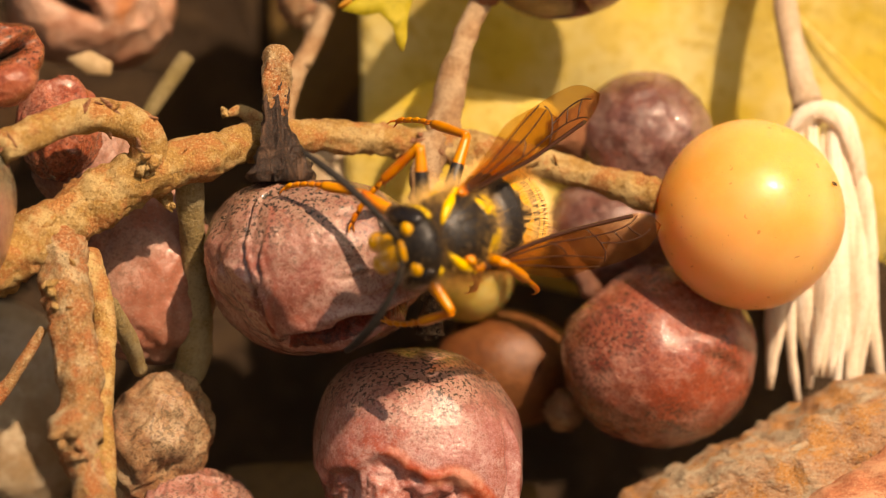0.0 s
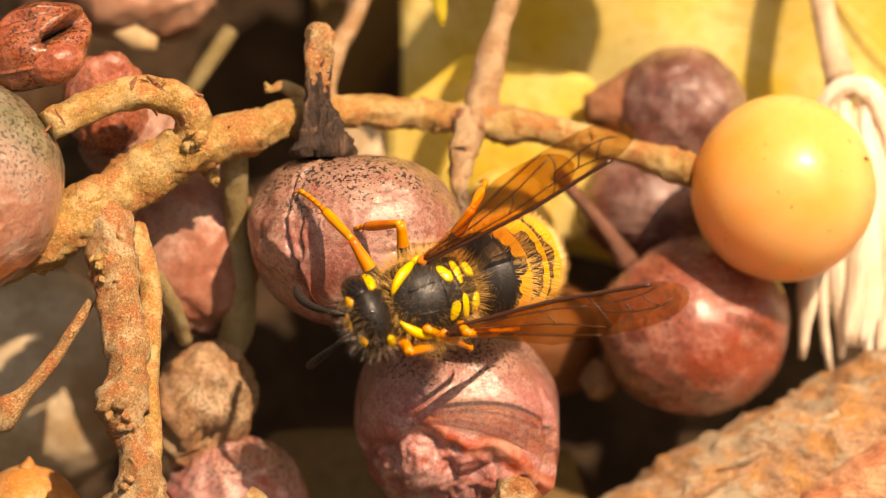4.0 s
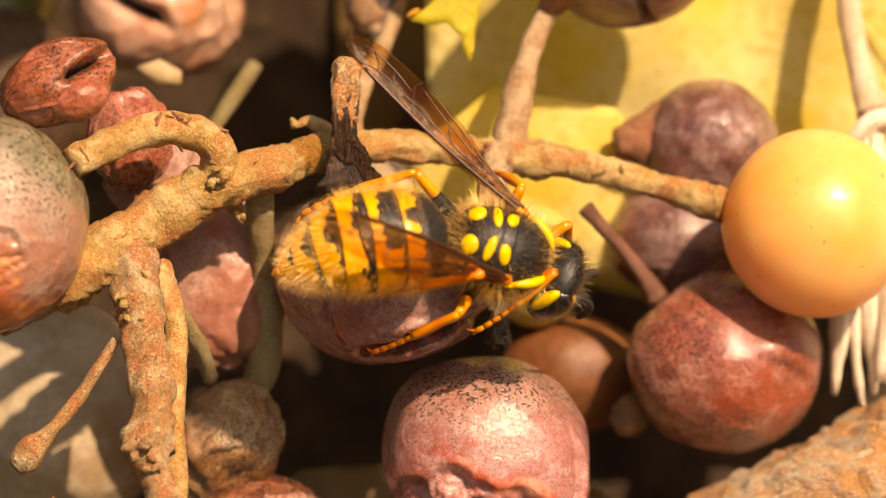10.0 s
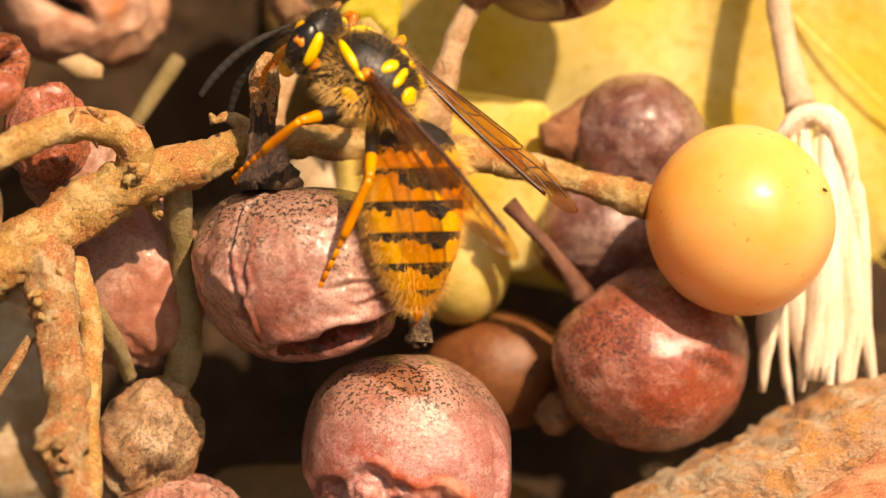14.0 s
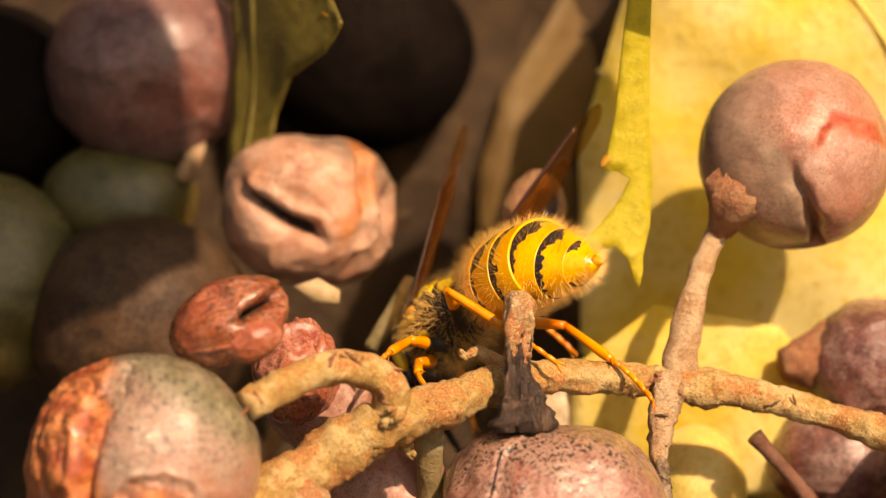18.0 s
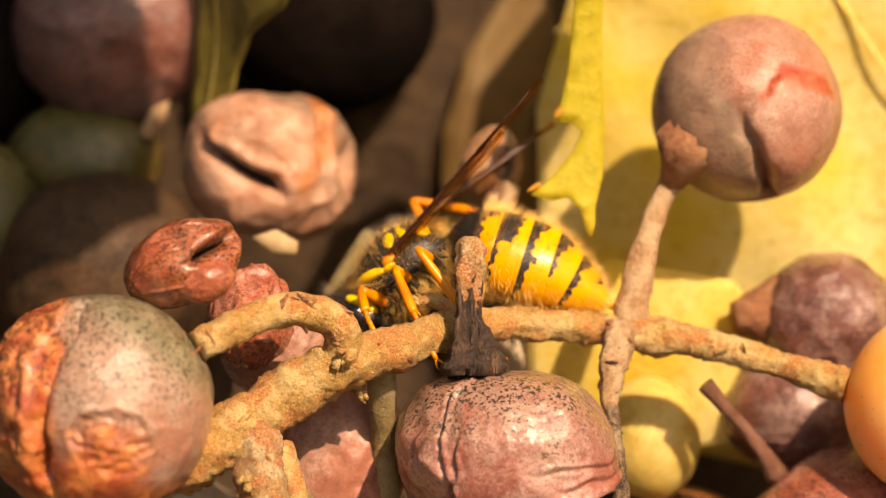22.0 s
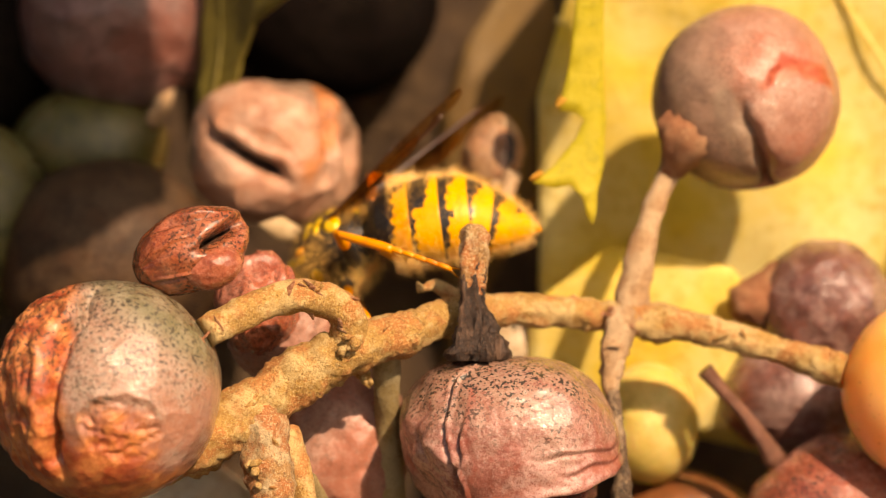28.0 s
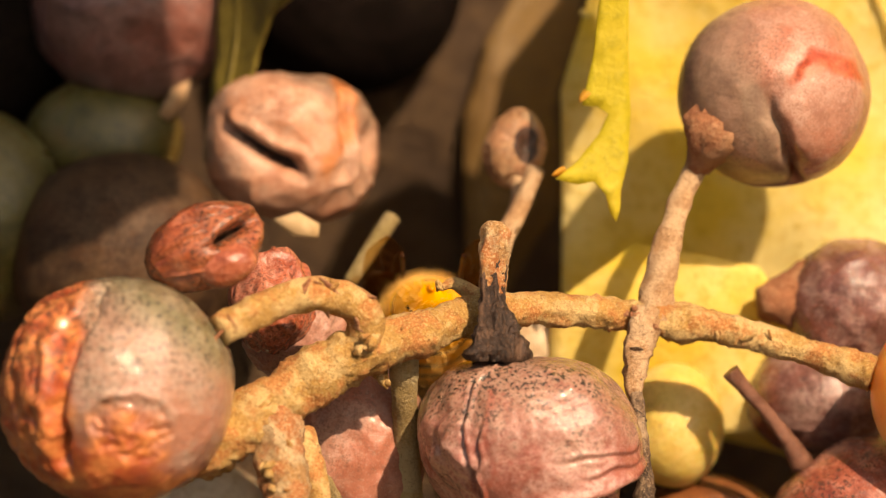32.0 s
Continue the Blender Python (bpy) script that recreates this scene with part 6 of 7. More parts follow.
# seconds, thorax on the picture's axes, then the ways of the head, the back, the abdomen, its back, the left and the right wing,
# the bend of the abdomen, and the ways of the left and the right antenna
PATH = (
    (0, (6.67, -3.35, 10.71), (-0.55, -0.22, 0.81), (0.80, 0.13, 0.58), (0.28, 0.08, -0.96), (0.95, 0.14, 0.29), (0.74, 0.21, -0.64), (0.58, 0.39, -0.71), 10, (-0.44, -0.71, -0.54), (-0.72, 0.69, 0.00)),
    (1, (6.15, -3.89, 10.66), (-0.61, -0.14, 0.78), (0.77, 0.11, 0.62), (0.28, 0.07, -0.96), (0.95, 0.14, 0.29), (0.79, -0.00, -0.61), (0.63, 0.41, -0.66), 10, (-0.36, -0.66, -0.66), (-0.97, 0.23, -0.00)),
    (2, (5.79, -5.00, 10.51), (-0.70, -0.11, 0.70), (0.70, 0.10, 0.71), (0.28, 0.06, -0.96), (0.95, 0.15, 0.28), (0.90, 0.05, -0.43), (0.80, 0.35, -0.49), 10, (-0.60, -0.69, -0.40), (-0.86, 0.45, -0.24)),
    (3, (5.22, -5.83, 10.58), (-0.67, -0.07, 0.74), (0.73, 0.10, 0.67), (0.28, 0.06, -0.96), (0.95, 0.15, 0.29), (0.91, 0.11, -0.40), (0.79, 0.42, -0.45), 10, (-0.70, -0.45, -0.55), (-0.76, 0.61, -0.21)),
    (3.5, (4.23, -6.43, 10.38), (-0.76, -0.10, 0.64), (0.64, 0.09, 0.77), (0.27, 0.05, -0.96), (0.95, 0.15, 0.28), (0.99, 0.11, -0.00), (0.92, 0.40, -0.00), 10, (-0.57, -0.22, -0.79), (-0.53, -0.04, -0.85)),
    (5.5, (-1.21, -9.51, 9.90), (-0.79, -0.61, 0.00), (-0.01, 0.01, 1.00), (0.71, 0.70, 0.06), (-0.12, 0.04, 0.99), (0.88, 0.29, 0.38), (0.66, 0.55, 0.52), 30, (-0.30, -0.80, -0.52), (-0.35, 0.94, -0.00)),
    (5.75, (-2.81, -7.28, 9.69), (-0.99, 0.07, -0.08), (-0.09, -0.07, 0.99), (0.76, -0.05, -0.65), (0.64, 0.28, 0.72), (0.68, -0.41, 0.60), (0.71, -0.15, 0.69), 20, (-0.70, -0.34, -0.62), (0.34, 0.72, -0.60)),
    (6, (-3.00, -5.40, 9.82), (-0.51, 0.86, 0.00), (-0.51, -0.31, 0.80), (0.51, -0.74, -0.44), (-0.53, -0.67, 0.52), (0.26, -0.97, 0.00), (0.62, -0.63, 0.47), 18, (-0.44, 0.46, -0.77), (0.84, 0.40, -0.37)),
    (6.5, (-3.05, -4.54, 9.83), (-0.41, 0.91, 0.00), (-0.52, -0.24, 0.82), (0.44, -0.85, -0.30), (-0.61, -0.52, 0.60), (0.13, -0.99, -0.00), (0.50, -0.79, 0.36), 18, (-0.84, 0.54, -0.00), (0.64, 0.10, -0.76)),
    (7, (-2.95, -1.53, 9.15), (-0.11, 0.96, -0.26), (-0.66, 0.13, 0.74), (0.16, -0.95, -0.28), (-0.65, -0.32, 0.69), (-0.27, -0.86, 0.42), (0.19, -0.76, 0.62), 20, (-0.13, 0.23, -0.97), (0.93, -0.37, -0.00)),
    (7.5, (-0.88, -0.07, 9.37), (0.76, 0.63, -0.18), (-0.28, 0.56, 0.78), (-0.18, -0.97, 0.14), (-0.58, 0.22, 0.79), (-0.88, -0.48, -0.00), (-0.39, -0.64, 0.66), 22, (0.46, -0.48, -0.75), (0.50, -0.86, -0.00)),
    (8, (0.37, -1.01, 9.80), (0.92, 0.40, 0.00), (-0.26, 0.60, 0.75), (-0.48, -0.86, 0.17), (-0.69, 0.49, 0.53), (-0.97, -0.25, -0.00), (-0.64, -0.47, 0.61), 38, (0.26, -0.62, -0.74), (0.28, -0.96, -0.00)),
    (8.5, (0.70, -1.48, 9.29), (0.97, 0.10, -0.21), (0.10, 0.64, 0.76), (-0.66, -0.75, 0.00), (-0.63, 0.54, 0.56), (-0.99, 0.11, 0.00), (-0.96, -0.29, -0.00), 38, (0.27, -0.28, -0.92), (0.18, -0.92, -0.34)),
    (9, (2.38, -1.99, 9.69), (1.00, 0.01, -0.07), (0.06, 0.40, 0.91), (-0.88, -0.46, -0.10), (-0.41, 0.66, 0.62), (-0.93, 0.37, 0.00), (-1.00, -0.02, 0.00), 38, (0.23, -0.21, -0.95), (-0.10, -1.00, 0.00)),
    (9.5, (3.54, -2.40, 9.07), (0.92, -0.22, -0.32), (0.38, 0.38, 0.85), (-0.93, -0.33, 0.12), (-0.14, 0.67, 0.73), (-0.83, 0.56, 0.00), (-0.84, 0.20, 0.50), 33, (0.26, -0.21, -0.94), (-0.53, -0.85, 0.00)),
    (10, (5.63, -3.54, 8.95), (0.85, -0.39, -0.36), (0.48, 0.27, 0.83), (-0.97, -0.13, 0.18), (0.09, 0.52, 0.85), (-0.71, 0.70, 0.00), (-0.70, 0.27, 0.66), 25, (0.17, 0.03, -0.98), (0.15, -0.21, -0.97)),
    (10.5, (5.77, -4.39, 8.52), (0.83, -0.17, -0.53), (0.56, 0.13, 0.82), (-0.96, -0.14, 0.23), (0.18, 0.34, 0.92), (-0.71, 0.45, 0.54), (-0.65, -0.04, 0.76), 30, (0.20, 0.08, -0.98), (0.16, -0.20, -0.97)),
    (11, (4.94, -4.29, 8.77), (0.90, 0.06, -0.44), (0.39, 0.35, 0.85), (-0.92, -0.24, 0.31), (0.17, 0.47, 0.86), (-0.73, 0.21, 0.65), (-0.62, -0.20, 0.76), 42, (-0.50, 0.80, -0.32), (0.74, -0.67, -0.00)),
    (11.5, (5.35, -5.03, 8.65), (0.88, 0.03, -0.48), (0.45, 0.32, 0.83), (-0.92, -0.23, 0.30), (0.18, 0.42, 0.89), (-0.70, 0.34, 0.63), (-0.66, -0.17, 0.73), 40, (0.06, 0.30, -0.95), (-0.26, -0.88, -0.40)),
    (12, (7.05, -5.05, 7.40), (0.65, 0.06, -0.76), (0.73, 0.25, 0.64), (-0.97, -0.23, 0.11), (0.07, 0.20, 0.98), (-0.54, 0.27, 0.80), (-0.44, -0.26, 0.86), 14, (-0.01, 0.33, -0.94), (0.18, -0.51, -0.84)),
    (12.5, (10.44, -4.51, 6.33), (0.34, -0.02, -0.94), (0.94, 0.05, 0.33), (-0.98, -0.22, 0.00), (-0.03, 0.13, 0.99), (-0.28, 0.35, 0.90), (-0.13, -0.18, 0.97), 0, (-0.28, 0.39, -0.88), (-0.24, -0.48, -0.85)),
    (13, (8.46, -1.09, 6.97), (0.47, 0.69, -0.56), (0.30, 0.47, 0.83), (-0.76, -0.65, 0.00), (-0.05, 0.06, 1.00), (-0.63, -0.43, 0.65), (-0.28, -0.86, 0.42), 0, (-0.28, 0.21, -0.94), (0.91, -0.27, -0.31)),
    (13.5, (6.51, 2.88, 5.29), (-0.12, 0.61, -0.78), (0.39, 0.76, 0.52), (-0.52, -0.85, 0.06), (0.13, -0.01, 0.99), (-0.06, -0.49, 0.87), (0.23, -0.87, 0.44), 0, (-0.76, -0.13, -0.64), (0.10, -0.07, -0.99)),
    (14, (3.63, 4.08, 7.20), (-0.79, 0.61, 0.00), (0.53, 0.68, 0.51), (0.02, -1.00, 0.00), (0.57, 0.01, 0.82), (0.61, -0.73, 0.32), (0.73, -0.68, 0.00), 0, (-0.60, -0.58, -0.55), (-0.86, -0.52, -0.00)),
    (14.3, (-0.84, 5.02, 6.30), (-0.94, 0.29, -0.18), (0.13, 0.79, 0.60), (0.46, -0.88, 0.11), (0.59, 0.39, 0.71), (0.77, -0.48, 0.41), (0.97, -0.24, -0.00), 8, (-0.46, -0.89, 0.00), (-0.07, -0.73, -0.68)),
    (14.6, (-2.94, 5.65, 6.24), (-0.97, 0.23, 0.00), (0.18, 0.78, 0.60), (0.58, -0.79, 0.21), (0.52, 0.56, 0.64), (0.66, -0.30, 0.69), (1.00, -0.08, 0.00), 8, (-0.96, 0.26, -0.00), (-0.81, 0.27, -0.53)),
    (15, (-7.34, 6.11, -1.45), (-0.44, -0.47, -0.77), (-0.56, 0.81, -0.17), (0.54, -0.52, 0.66), (0.23, 0.85, 0.48), (0.12, 0.21, 0.97), (0.74, 0.39, -0.55), 10, (-0.33, -0.92, -0.20), (0.28, -0.62, -0.73)),
    (15.5, (-5.53, 6.01, -4.95), (-0.14, -0.24, -0.96), (-0.07, 0.97, -0.24), (0.18, -0.36, 0.92), (0.05, 0.93, 0.35), (-0.29, 0.36, -0.88), (0.24, 0.59, -0.77), 8, (-0.50, -0.71, -0.50), (0.36, -0.68, -0.64)),
    (17.5, (-4.88, 3.97, -4.44), (-0.43, -0.50, -0.75), (-0.49, 0.83, -0.27), (0.38, 0.38, 0.84), (-0.48, 0.86, -0.17), (0.16, 0.69, -0.70), (0.53, 0.80, -0.28), 20, (-0.38, -0.91, -0.14), (0.28, -0.69, -0.67)),
    (18, (-4.45, 3.96, -4.26), (-0.43, -0.61, -0.66), (-0.55, 0.76, -0.34), (0.58, 0.32, 0.75), (-0.57, 0.82, 0.09), (0.24, 0.77, -0.59), (0.57, 0.82, 0.00), 20, (-0.89, -0.45, 0.00), (0.29, -0.75, -0.59)),
    (19, (-4.54, 3.71, -4.30), (-0.44, -0.58, -0.68), (-0.56, 0.77, -0.30), (0.65, 0.29, 0.70), (-0.53, 0.84, 0.15), (0.34, 0.76, -0.55), (0.63, 0.77, -0.10), 18, (-0.33, -0.94, -0.05), (0.28, -0.72, -0.63)),
    (20, (-6.76, 4.56, -3.95), (-0.60, -0.54, -0.59), (-0.65, 0.76, -0.03), (0.99, 0.15, 0.05), (-0.16, 0.90, 0.40), (0.77, 0.63, 0.00), (0.85, 0.45, -0.26), 14, (-0.29, -0.96, -0.06), (0.11, -0.64, -0.76)),
    (20.5, (-7.29, 4.40, -3.71), (-0.63, -0.60, -0.49), (-0.70, 0.71, 0.02), (1.00, 0.08, 0.04), (-0.09, 0.92, 0.39), (0.75, 0.67, 0.00), (0.86, 0.43, -0.27), 14, (-0.23, -0.97, 0.01), (0.07, -0.66, -0.75)),
    (21, (-5.58, 4.15, -3.04), (-0.69, -0.68, -0.25), (-0.72, 0.67, 0.15), (1.00, -0.02, 0.04), (0.00, 0.93, 0.37), (0.66, 0.75, 0.00), (0.85, 0.49, -0.19), 14, (-0.22, -0.95, -0.20), (-0.09, -0.73, -0.67)),
    (22, (-4.56, 4.08, -2.58), (-0.74, -0.67, -0.07), (-0.67, 0.72, 0.20), (0.95, -0.29, 0.04), (0.25, 0.89, 0.39), (0.64, 0.77, 0.00), (0.75, 0.55, -0.37), 14, (-0.43, -0.90, -0.00), (-0.22, -0.78, -0.58)),
    (24, (-4.78, 3.92, -2.42), (-0.73, -0.68, 0.00), (-0.67, 0.72, 0.21), (0.96, -0.29, 0.04), (0.25, 0.89, 0.39), (0.80, 0.53, 0.29), (0.89, 0.45, 0.00), 14, (-0.52, -0.16, -0.84), (-0.24, -0.81, -0.54)),
    (25, (-7.22, 3.98, -3.97), (-0.59, -0.53, -0.60), (-0.68, 0.73, 0.02), (1.00, -0.04, 0.05), (0.02, 0.92, 0.39), (0.79, 0.62, -0.00), (0.83, 0.45, -0.32), 15, (-0.26, -0.96, -0.10), (0.12, -0.59, -0.80)),
    (28, (-7.94, 4.15, -4.27), (-0.45, -0.55, -0.71), (-0.70, 0.71, -0.10), (0.99, 0.13, 0.06), (-0.14, 0.91, 0.38), (0.69, 0.70, 0.16), (0.71, 0.58, -0.40), 18, (-0.20, -0.97, -0.16), (0.29, -0.58, -0.76)),
    (30, (-7.04, 3.14, -4.70), (-0.23, -0.45, -0.86), (-0.63, 0.75, -0.22), (0.85, 0.37, 0.38), (-0.49, 0.82, 0.29), (0.56, 0.69, 0.45), (0.76, 0.58, -0.31), 18, (-0.16, -0.94, -0.31), (0.49, -0.51, -0.71)),
    (30.3, (-5.88, 3.59, -5.91), (-0.16, -0.28, -0.95), (-0.25, 0.94, -0.24), (0.44, 0.26, 0.86), (-0.53, 0.84, 0.02), (0.03, 0.57, 0.82), (0.25, 0.64, 0.72), 15, (-0.40, -0.79, -0.46), (0.43, -0.62, -0.66)),
    (31, (-5.12, 4.16, -11.48), (-0.04, -0.14, -0.99), (-0.00, 0.99, -0.14), (0.02, 0.11, 0.99), (0.05, 0.99, -0.11), (-0.13, 0.45, 0.88), (0.14, 0.50, 0.86), 5, (-0.47, -0.63, -0.63), (0.40, -0.63, -0.66)),
    (31.5, (-4.84, 0.96, -12.38), (-0.00, -0.43, -0.90), (-0.00, 0.90, -0.43), (-0.04, 0.40, 0.92), (0.00, 0.92, -0.40), (0.04, 0.67, 0.74), (0.14, 0.48, 0.87), 0, (-0.44, -0.79, -0.42), (0.43, -0.79, -0.43)),
    (32, (-4.54, -1.58, -12.94), (0.03, -0.34, -0.94), (0.01, 0.94, -0.34), (0.04, 0.37, 0.93), (-0.00, 0.93, -0.37), (0.02, 0.48, 0.88), (0.05, 0.48, 0.88), 0, (-0.42, -0.75, -0.51), (0.45, -0.75, -0.49)),
)


# feet that stand on something: seconds, leg, place on the picture's axes
FEET = (
    (0, "fr", -1.04, -0.80, 7.00),
    (0, "mr", 1.88, -2.48, 7.60),
    (0, "hr", 4.29, 2.30, 3.00),
    (0, "fl", 3.76, -7.67, 8.00),
    (0, "ml", 7.81, -6.04, 7.50),
    (0, "hl", 10.77, -6.04, 6.00),
    (1, "fr", -2.39, -1.39, 7.00),
    (1, "mr", 1.18, -3.11, 7.60),
    (1, "hr", 3.84, 1.65, 3.00),
    (1, "fl", 2.95, -8.32, 8.00),
    (1, "ml", 7.01, -7.19, 7.50),
    (1, "hl", 9.97, -7.20, 6.00),
    (2, "fr", -0.84, -0.68, 7.00),
    (2, "mr", -0.05, -4.13, 7.80),
    (2, "hr", 6.25, -0.68, 3.00),
    (2, "fl", 4.29, -8.12, 8.00),
    (2, "ml", 7.23, -8.31, 7.50),
    (2, "hl", 9.32, -8.20, 6.00),
    (3, "fr", -1.49, -1.50, 7.00),
    (3, "mr", -0.70, -5.00, 7.80),
    (3, "hr", 6.05, -1.82, 3.00),
    (3, "fl", 2.65, -9.65, 8.00),
    (3, "ml", 5.87, -9.66, 7.50),
    (3, "hl", 8.10, -9.30, 6.00),
    (3.5, "fr", -0.79, -0.72, 7.00),
    (3.5, "mr", -0.65, -4.61, 7.80),
    (3.5, "hr", 6.35, -1.72, 3.00),
    (3.5, "fl", 3.72, -9.64, 8.00),
    (3.5, "ml", 6.04, -9.35, 7.50),
    (3.5, "hl", 7.88, -8.92, 6.00),
    (5.5, "mr", -2.79, -1.98, 7.00),
    (5.5, "hr", 1.35, -2.78, 7.50),
    (5.5, "fr", -3.67, -6.97, 8.00),
    (5.5, "ml", 4.68, -8.67, 7.00),
    (5.5, "hl", 3.13, -11.25, 7.00),
    (6, "fr", -0.25, -1.11, 7.00),
    (6, "mr", 1.68, -2.16, 7.50),
    (6, "hr", 5.59, -6.80, 7.60),
    (6.5, "fr", -0.37, -1.16, 7.00),
    (6.5, "mr", 2.20, -2.66, 7.50),
    (6.5, "hr", 5.02, -6.49, 7.60),
    (6.5, "hl", -4.69, -8.95, 8.00),
    (7, "mr", 2.27, -2.89, 7.50),
    (7, "hr", 5.22, -6.44, 8.00),
    (7, "fr", -0.57, -0.78, 7.00),
    (7, "hl", -6.37, -6.60, 8.00),
    (7.5, "mr", 2.86, -5.78, 8.00),
    (7.5, "hr", 2.46, -8.54, 8.50),
    (7.5, "fr", 1.99, -1.03, 7.00),
    (7.5, "hl", -6.26, -1.37, 8.00),
    (8, "mr", 3.38, -7.38, 8.50),
    (8, "hr", -1.33, -9.46, 8.00),
    (8, "fr", 3.72, -3.95, 8.00),
    (8.5, "mr", 2.36, -9.24, 8.00),
    (8.5, "hr", -0.98, -9.61, 7.50),
    (8.5, "fr", 2.37, -4.10, 8.00),
    (9, "fr", 2.87, -6.70, 8.00),
    (9, "mr", 0.54, -8.28, 8.50),
    (9, "hr", -4.03, -9.86, 6.00),
    (9.5, "fr", 4.08, -7.73, 8.50),
    (9.5, "mr", 0.37, -8.36, 8.50),
    (9.5, "hr", -3.71, -8.82, 7.00),
    (10, "fr", 4.61, -7.40, 8.50),
    (10, "mr", -0.23, -8.33, 8.00),
    (10, "hr", -0.33, -5.64, 9.00),
    (10.5, "hl", -3.52, -1.61, 7.00),
    (10.5, "fr", 6.81, -7.48, 8.00),
    (10.5, "mr", 1.58, -8.85, 8.00),
    (10.5, "hr", 0.21, -7.18, 8.80),
    (11, "hl", -3.46, -1.64, 7.00),
    (11, "fr", 6.38, -7.06, 8.00),
    (11, "mr", 3.19, -7.69, 8.00),
    (11, "hr", 1.53, -8.32, 8.00),
    (11.5, "hl", -3.56, -1.52, 7.00),
    (11.5, "fr", 6.32, -7.62, 8.00),
    (11.5, "mr", 3.39, -8.02, 8.00),
    (11.5, "hr", 1.22, -8.82, 8.00),
    (12, "hl", -2.96, -1.67, 7.00),
    (12, "ml", 4.42, 2.25, 2.00),
    (12, "hr", 0.85, -8.75, 8.50),
    (12.5, "hl", -3.12, -1.69, 7.00),
    (12.5, "ml", 1.02, -0.66, 6.50),
    (12.5, "hr", -0.32, -8.15, 8.00),
    (13, "hl", -3.01, -1.87, 7.00),
    (13, "ml", 5.08, 3.35, 2.00),
    (13, "mr", 12.59, -3.32, 3.00),
    (13, "hr", 6.20, -7.01, 8.00),
    (13.5, "hl", -2.93, -1.84, 7.00),
    (13.5, "hr", 4.79, -10.83, 6.00),
    (13.5, "fl", -0.49, 2.61, 4.00),
    (14, "hl", 1.16, -5.62, 7.80),
    (14, "ml", -2.86, -0.44, 6.50),
    (14, "fl", -1.77, 4.26, 5.00),
    (14.3, "hl", 1.37, -5.81, 7.80),
    (14.3, "ml", -2.99, -1.25, 7.00),
    (14.3, "fl", -3.52, 2.57, 6.00),
    (14.3, "hr", 6.10, -6.75, 5.00),
    (14.6, "hl", 1.28, -5.75, 7.80),
    (14.6, "ml", -3.07, -3.34, 7.00),
    (14.6, "fl", -10.30, 4.93, 5.00),
    (14.6, "hr", 4.66, -3.82, 5.00),
    (15, "hl", -1.95, -2.88, 7.80),
    (15, "ml", -8.92, 2.60, 5.00),
    (15, "hr", -0.52, 1.18, 5.00),
    (15.5, "hl", -4.49, -2.96, 6.50),
    (15.5, "hr", -2.14, 0.58, 5.00),
    (15.5, "ml", -8.57, 2.69, 5.00),
    (17.5, "ml", -8.03, 1.83, 4.00),
    (17.5, "hr", 5.07, 0.64, 1.00),
    (17.5, "fl", -6.49, 1.05, 4.00),
    (17.5, "hl", 1.61, 2.13, 2.00),
    (18, "ml", -8.12, 2.12, 4.00),
    (18, "hl", 0.33, 2.27, 2.50),
    (18, "hr", 5.05, 0.65, 1.00),
    (18, "fl", -6.09, 1.10, 4.00),
    (19, "ml", -8.19, 2.18, 4.00),
    (19, "hl", 0.43, 2.38, 2.50),
    (19, "hr", 4.76, 0.48, 1.00),
    (19, "fl", -5.99, 1.12, 4.00),
    (20, "ml", -8.28, 2.19, 4.00),
    (20, "hl", 0.78, 4.12, 2.50),
    (20, "hr", 5.07, 0.46, 1.00),
    (20, "fl", -7.09, 1.05, 4.00),
    (21, "ml", -3.04, -0.12, 3.50),
    (21, "hl", 0.58, 3.45, 3.00),
    (21, "hr", 4.06, 2.36, 0.00),
    (21, "fl", -6.40, 1.08, 4.00),
    (22, "ml", -3.13, -0.04, 3.50),
    (22, "hl", -0.14, 0.02, 2.50),
    (22, "fl", -5.97, 1.07, 4.00),
    (24, "ml", -3.07, 0.26, 3.50),
    (24, "hl", -0.05, -0.13, 2.50),
    (24, "fl", -6.15, 1.03, 4.00),
    (25, "ml", -5.53, -0.67, 4.00),
    (25, "hl", 1.48, -0.74, 2.50),
    (28, "ml", -5.28, -0.22, 4.00),
    (28, "hl", -2.63, 3.50, 3.50),
    (30, "ml", -7.86, 1.69, 4.00),
    (30, "hr", 3.40, 1.26, 1.00),
    (30, "hl", -2.28, 3.70, 3.50),
    (30.3, "ml", -4.06, 0.55, 4.00),
    (30.3, "hr", 3.28, 1.20, 1.00),
    (31, "ml", -6.33, 1.18, 4.00),
)


def leg_poses(name, foot):
    """The thigh's and the shin's poses that put the foot there, in the wasp's space (millimetres)."""
    k = LONG[name[0]]
    a, b = THIGH * k, SHIN * k * 0.97
    hip = Vector(HIPS[name])
    way = Vector(foot) - hip
    dist = min(max(way.length, abs(b - a) + 0.4), a + b - 0.15)
    way.normalize()
    out = Vector((0.25 * (1 if name[0] == "f" else -0.2), 0.5 * (1 if name[1] == "l" else -1), 1.0))
    out = (out - way * out.dot(way)).normalized()
    ca = (a * a + dist * dist - b * b) / (2 * a * dist)
    sa = math.sqrt(max(0, 1 - ca * ca))
    thigh = (way * ca + out * sa).normalized()
    knee = hip + thigh * a
    shin = (hip + way * dist - knee).normalized()
    m1 = Matrix.Translation(hip * MM) @ frame_from(thigh, out).to_4x4()
    m2 = Matrix.Translation(knee * MM) @ frame_from(shin, out).to_4x4()
    return m1, m1.inverted() @ m2


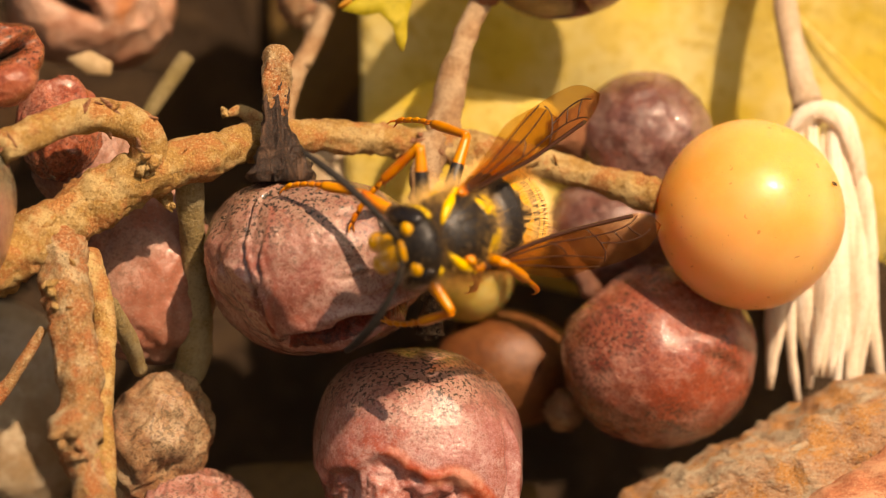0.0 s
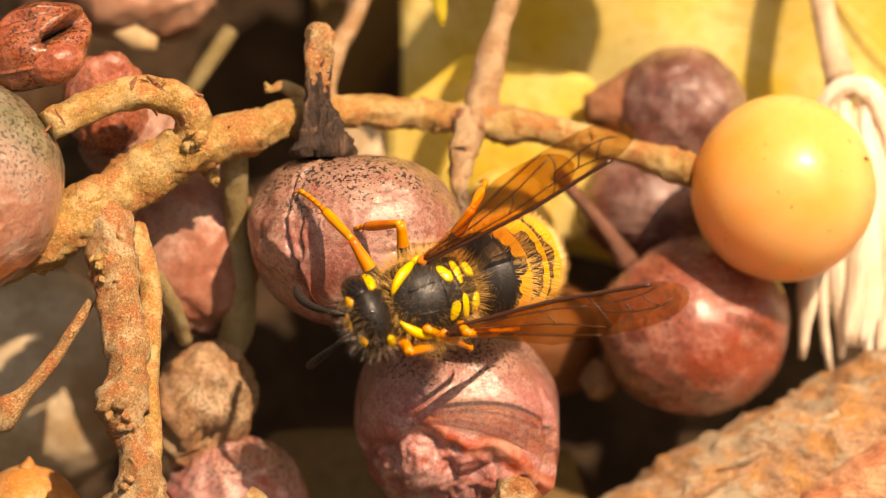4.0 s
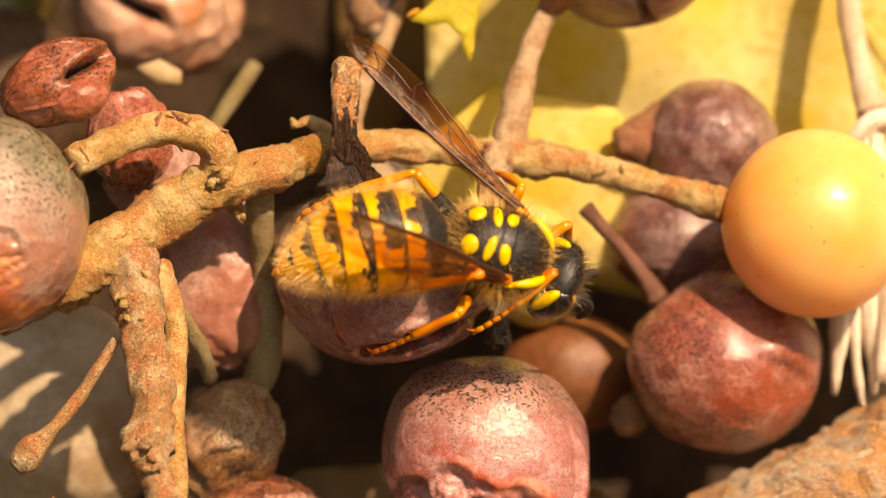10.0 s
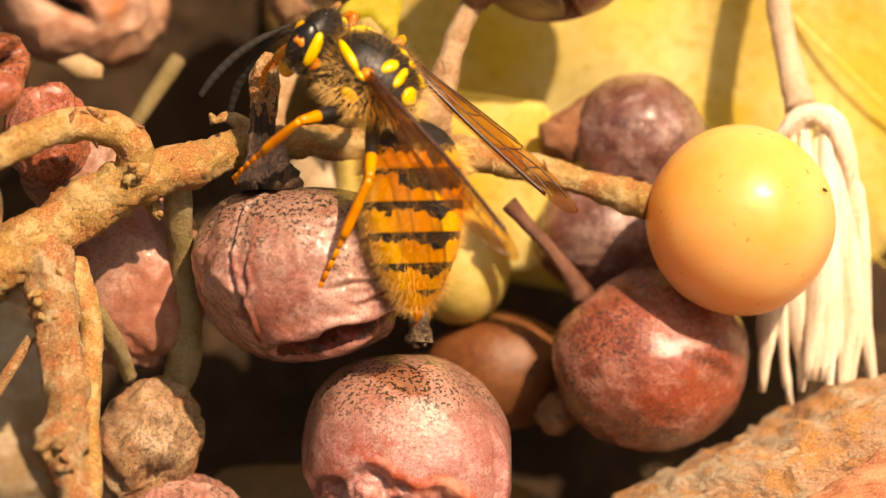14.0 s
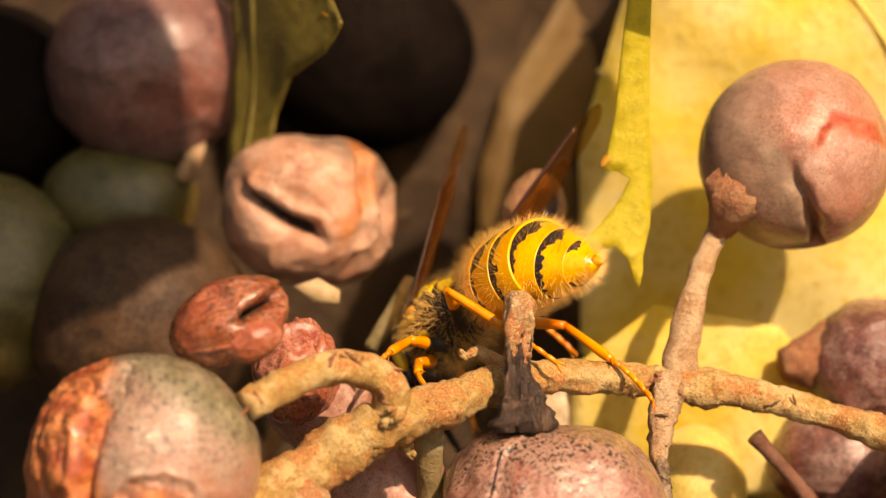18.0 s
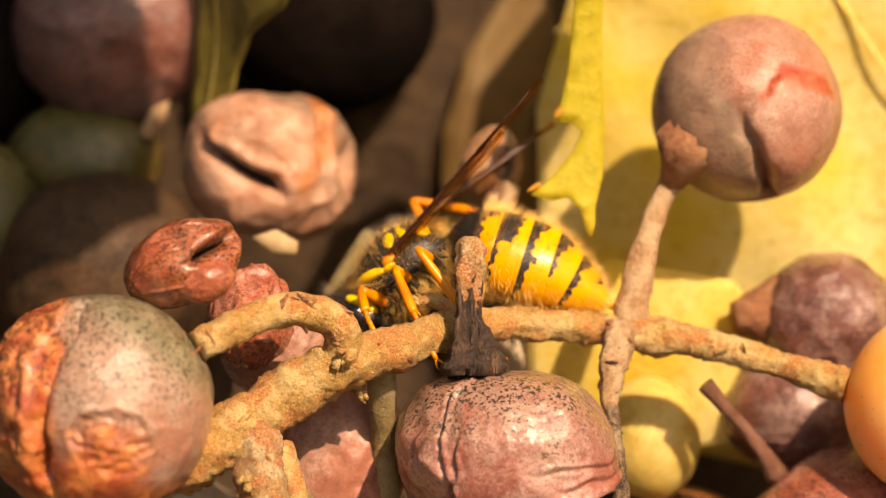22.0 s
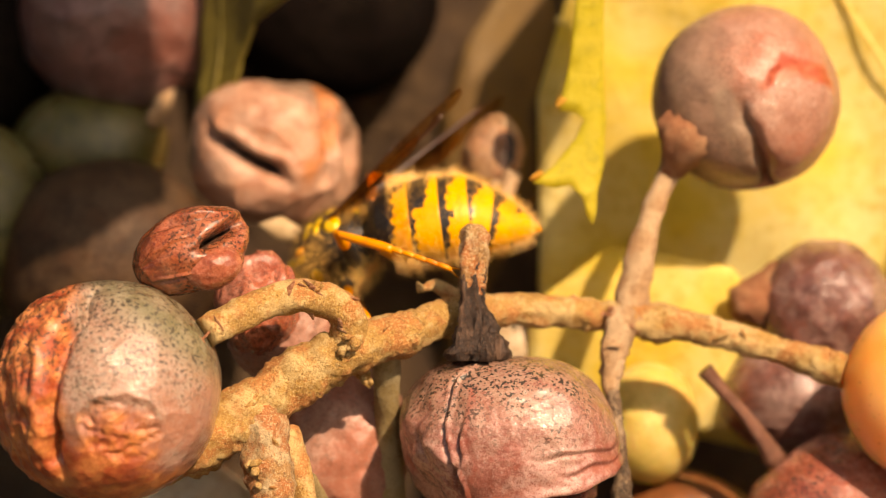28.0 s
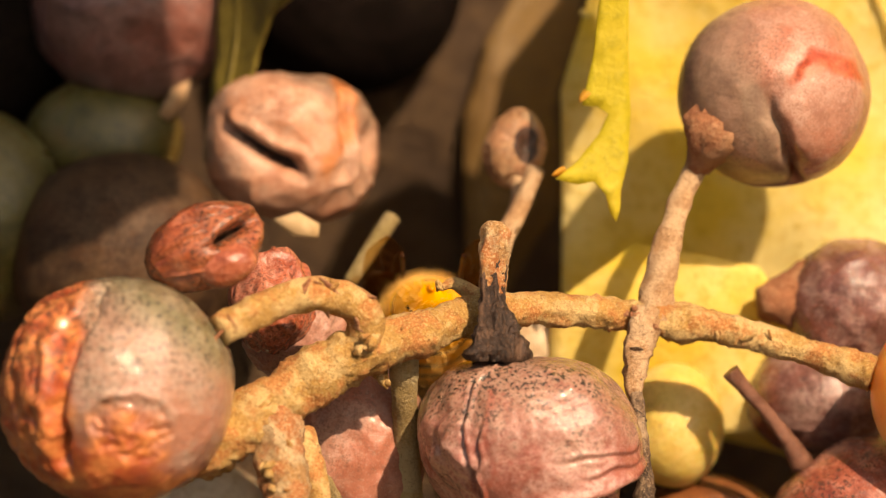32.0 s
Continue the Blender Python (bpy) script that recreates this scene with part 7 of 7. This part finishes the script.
def motions():
    rows, parts, legs = [], {k: [] for k in BODY}, {k: ([], []) for k in LEGGED}
    hinges = {"head": (2.95, 0, -0.3), "abdomen": (-2.45, 0, -0.4), "wl": (0.2, 1.7, 1.0), "wr": (0.2, -1.7, 1.0)}
    for n, (t, place, ahead, back, tail, tail_back, left, right, curl, feel_left, feel_right) in enumerate(PATH):
        turn = frame_from(ahead, back)
        body = Matrix.Translation(Vector(place) * MM) @ turn.to_4x4()
        rows.append((t, AXES @ body))
        inv = turn.inverted()
        lift = Vector((0.3, 0, 1))
        for key, way, up in (("abdomen", -Vector(tail), inv @ Vector(tail_back)), ("wl", Vector(left), lift), ("wr", Vector(right), lift)):
            parts[key].append((t, Matrix.Translation(Vector(hinges[key]) * MM) @ frame_from(inv @ way, up).to_4x4()))
        parts["tail"].append((t, parts["abdomen"][-1][1] @ Matrix.Translation((-JOINT * MM, 0, 1.75 * MM)) @ pose(0, 0, 0, 0, -curl, 0) @ Matrix.Translation((0, 0, -1.75 * MM))))
        nod = 8 * math.sin(n * 2.1)
        parts["head"].append((t, Matrix.Translation(Vector(hinges["head"]) * MM) @ pose(0, 0, 0, 0, 18 + 0.6 * nod, nod)))
        still = parts["head"][-1][1].to_3x3().inverted() @ inv
        for key, way, y in (("al", feel_left, 0.4), ("ar", feel_right, -0.4)):
            parts[key].append((t, Matrix.Translation((0.85 * MM, y * MM, 0.35 * MM)) @ frame_from(still @ Vector(way), (0.2, 0, 1)).to_4x4()))
        for i, key in enumerate(LEGGED):
            near = [f for f in FEET if f[1] == key and abs(f[0] - t) < 0.55]
            foot = Vector(REST[key]) + Vector((math.sin(n * 1.7 + i * 2.1), math.sin(n * 1.1 + i) * 0.6, 0)) * 0.7
            if near:
                hold = min(near, key=lambda f: abs(f[0] - t))
                foot = (body.inverted() @ (Vector(hold[2:]) * MM)) / MM
            a, b = leg_poses(key, foot)
            legs[key][0].append((t, a))
            legs[key][1].append((t, b))
    walk(WASP, rows)
    for key in BODY:
        walk(BODY[key], parts[key])
    for key, (leg, shin, foot) in LEGGED.items():
        walk(leg, legs[key][0])
        walk(shin, legs[key][1])
        walk(foot, legs[key][1])


motions()
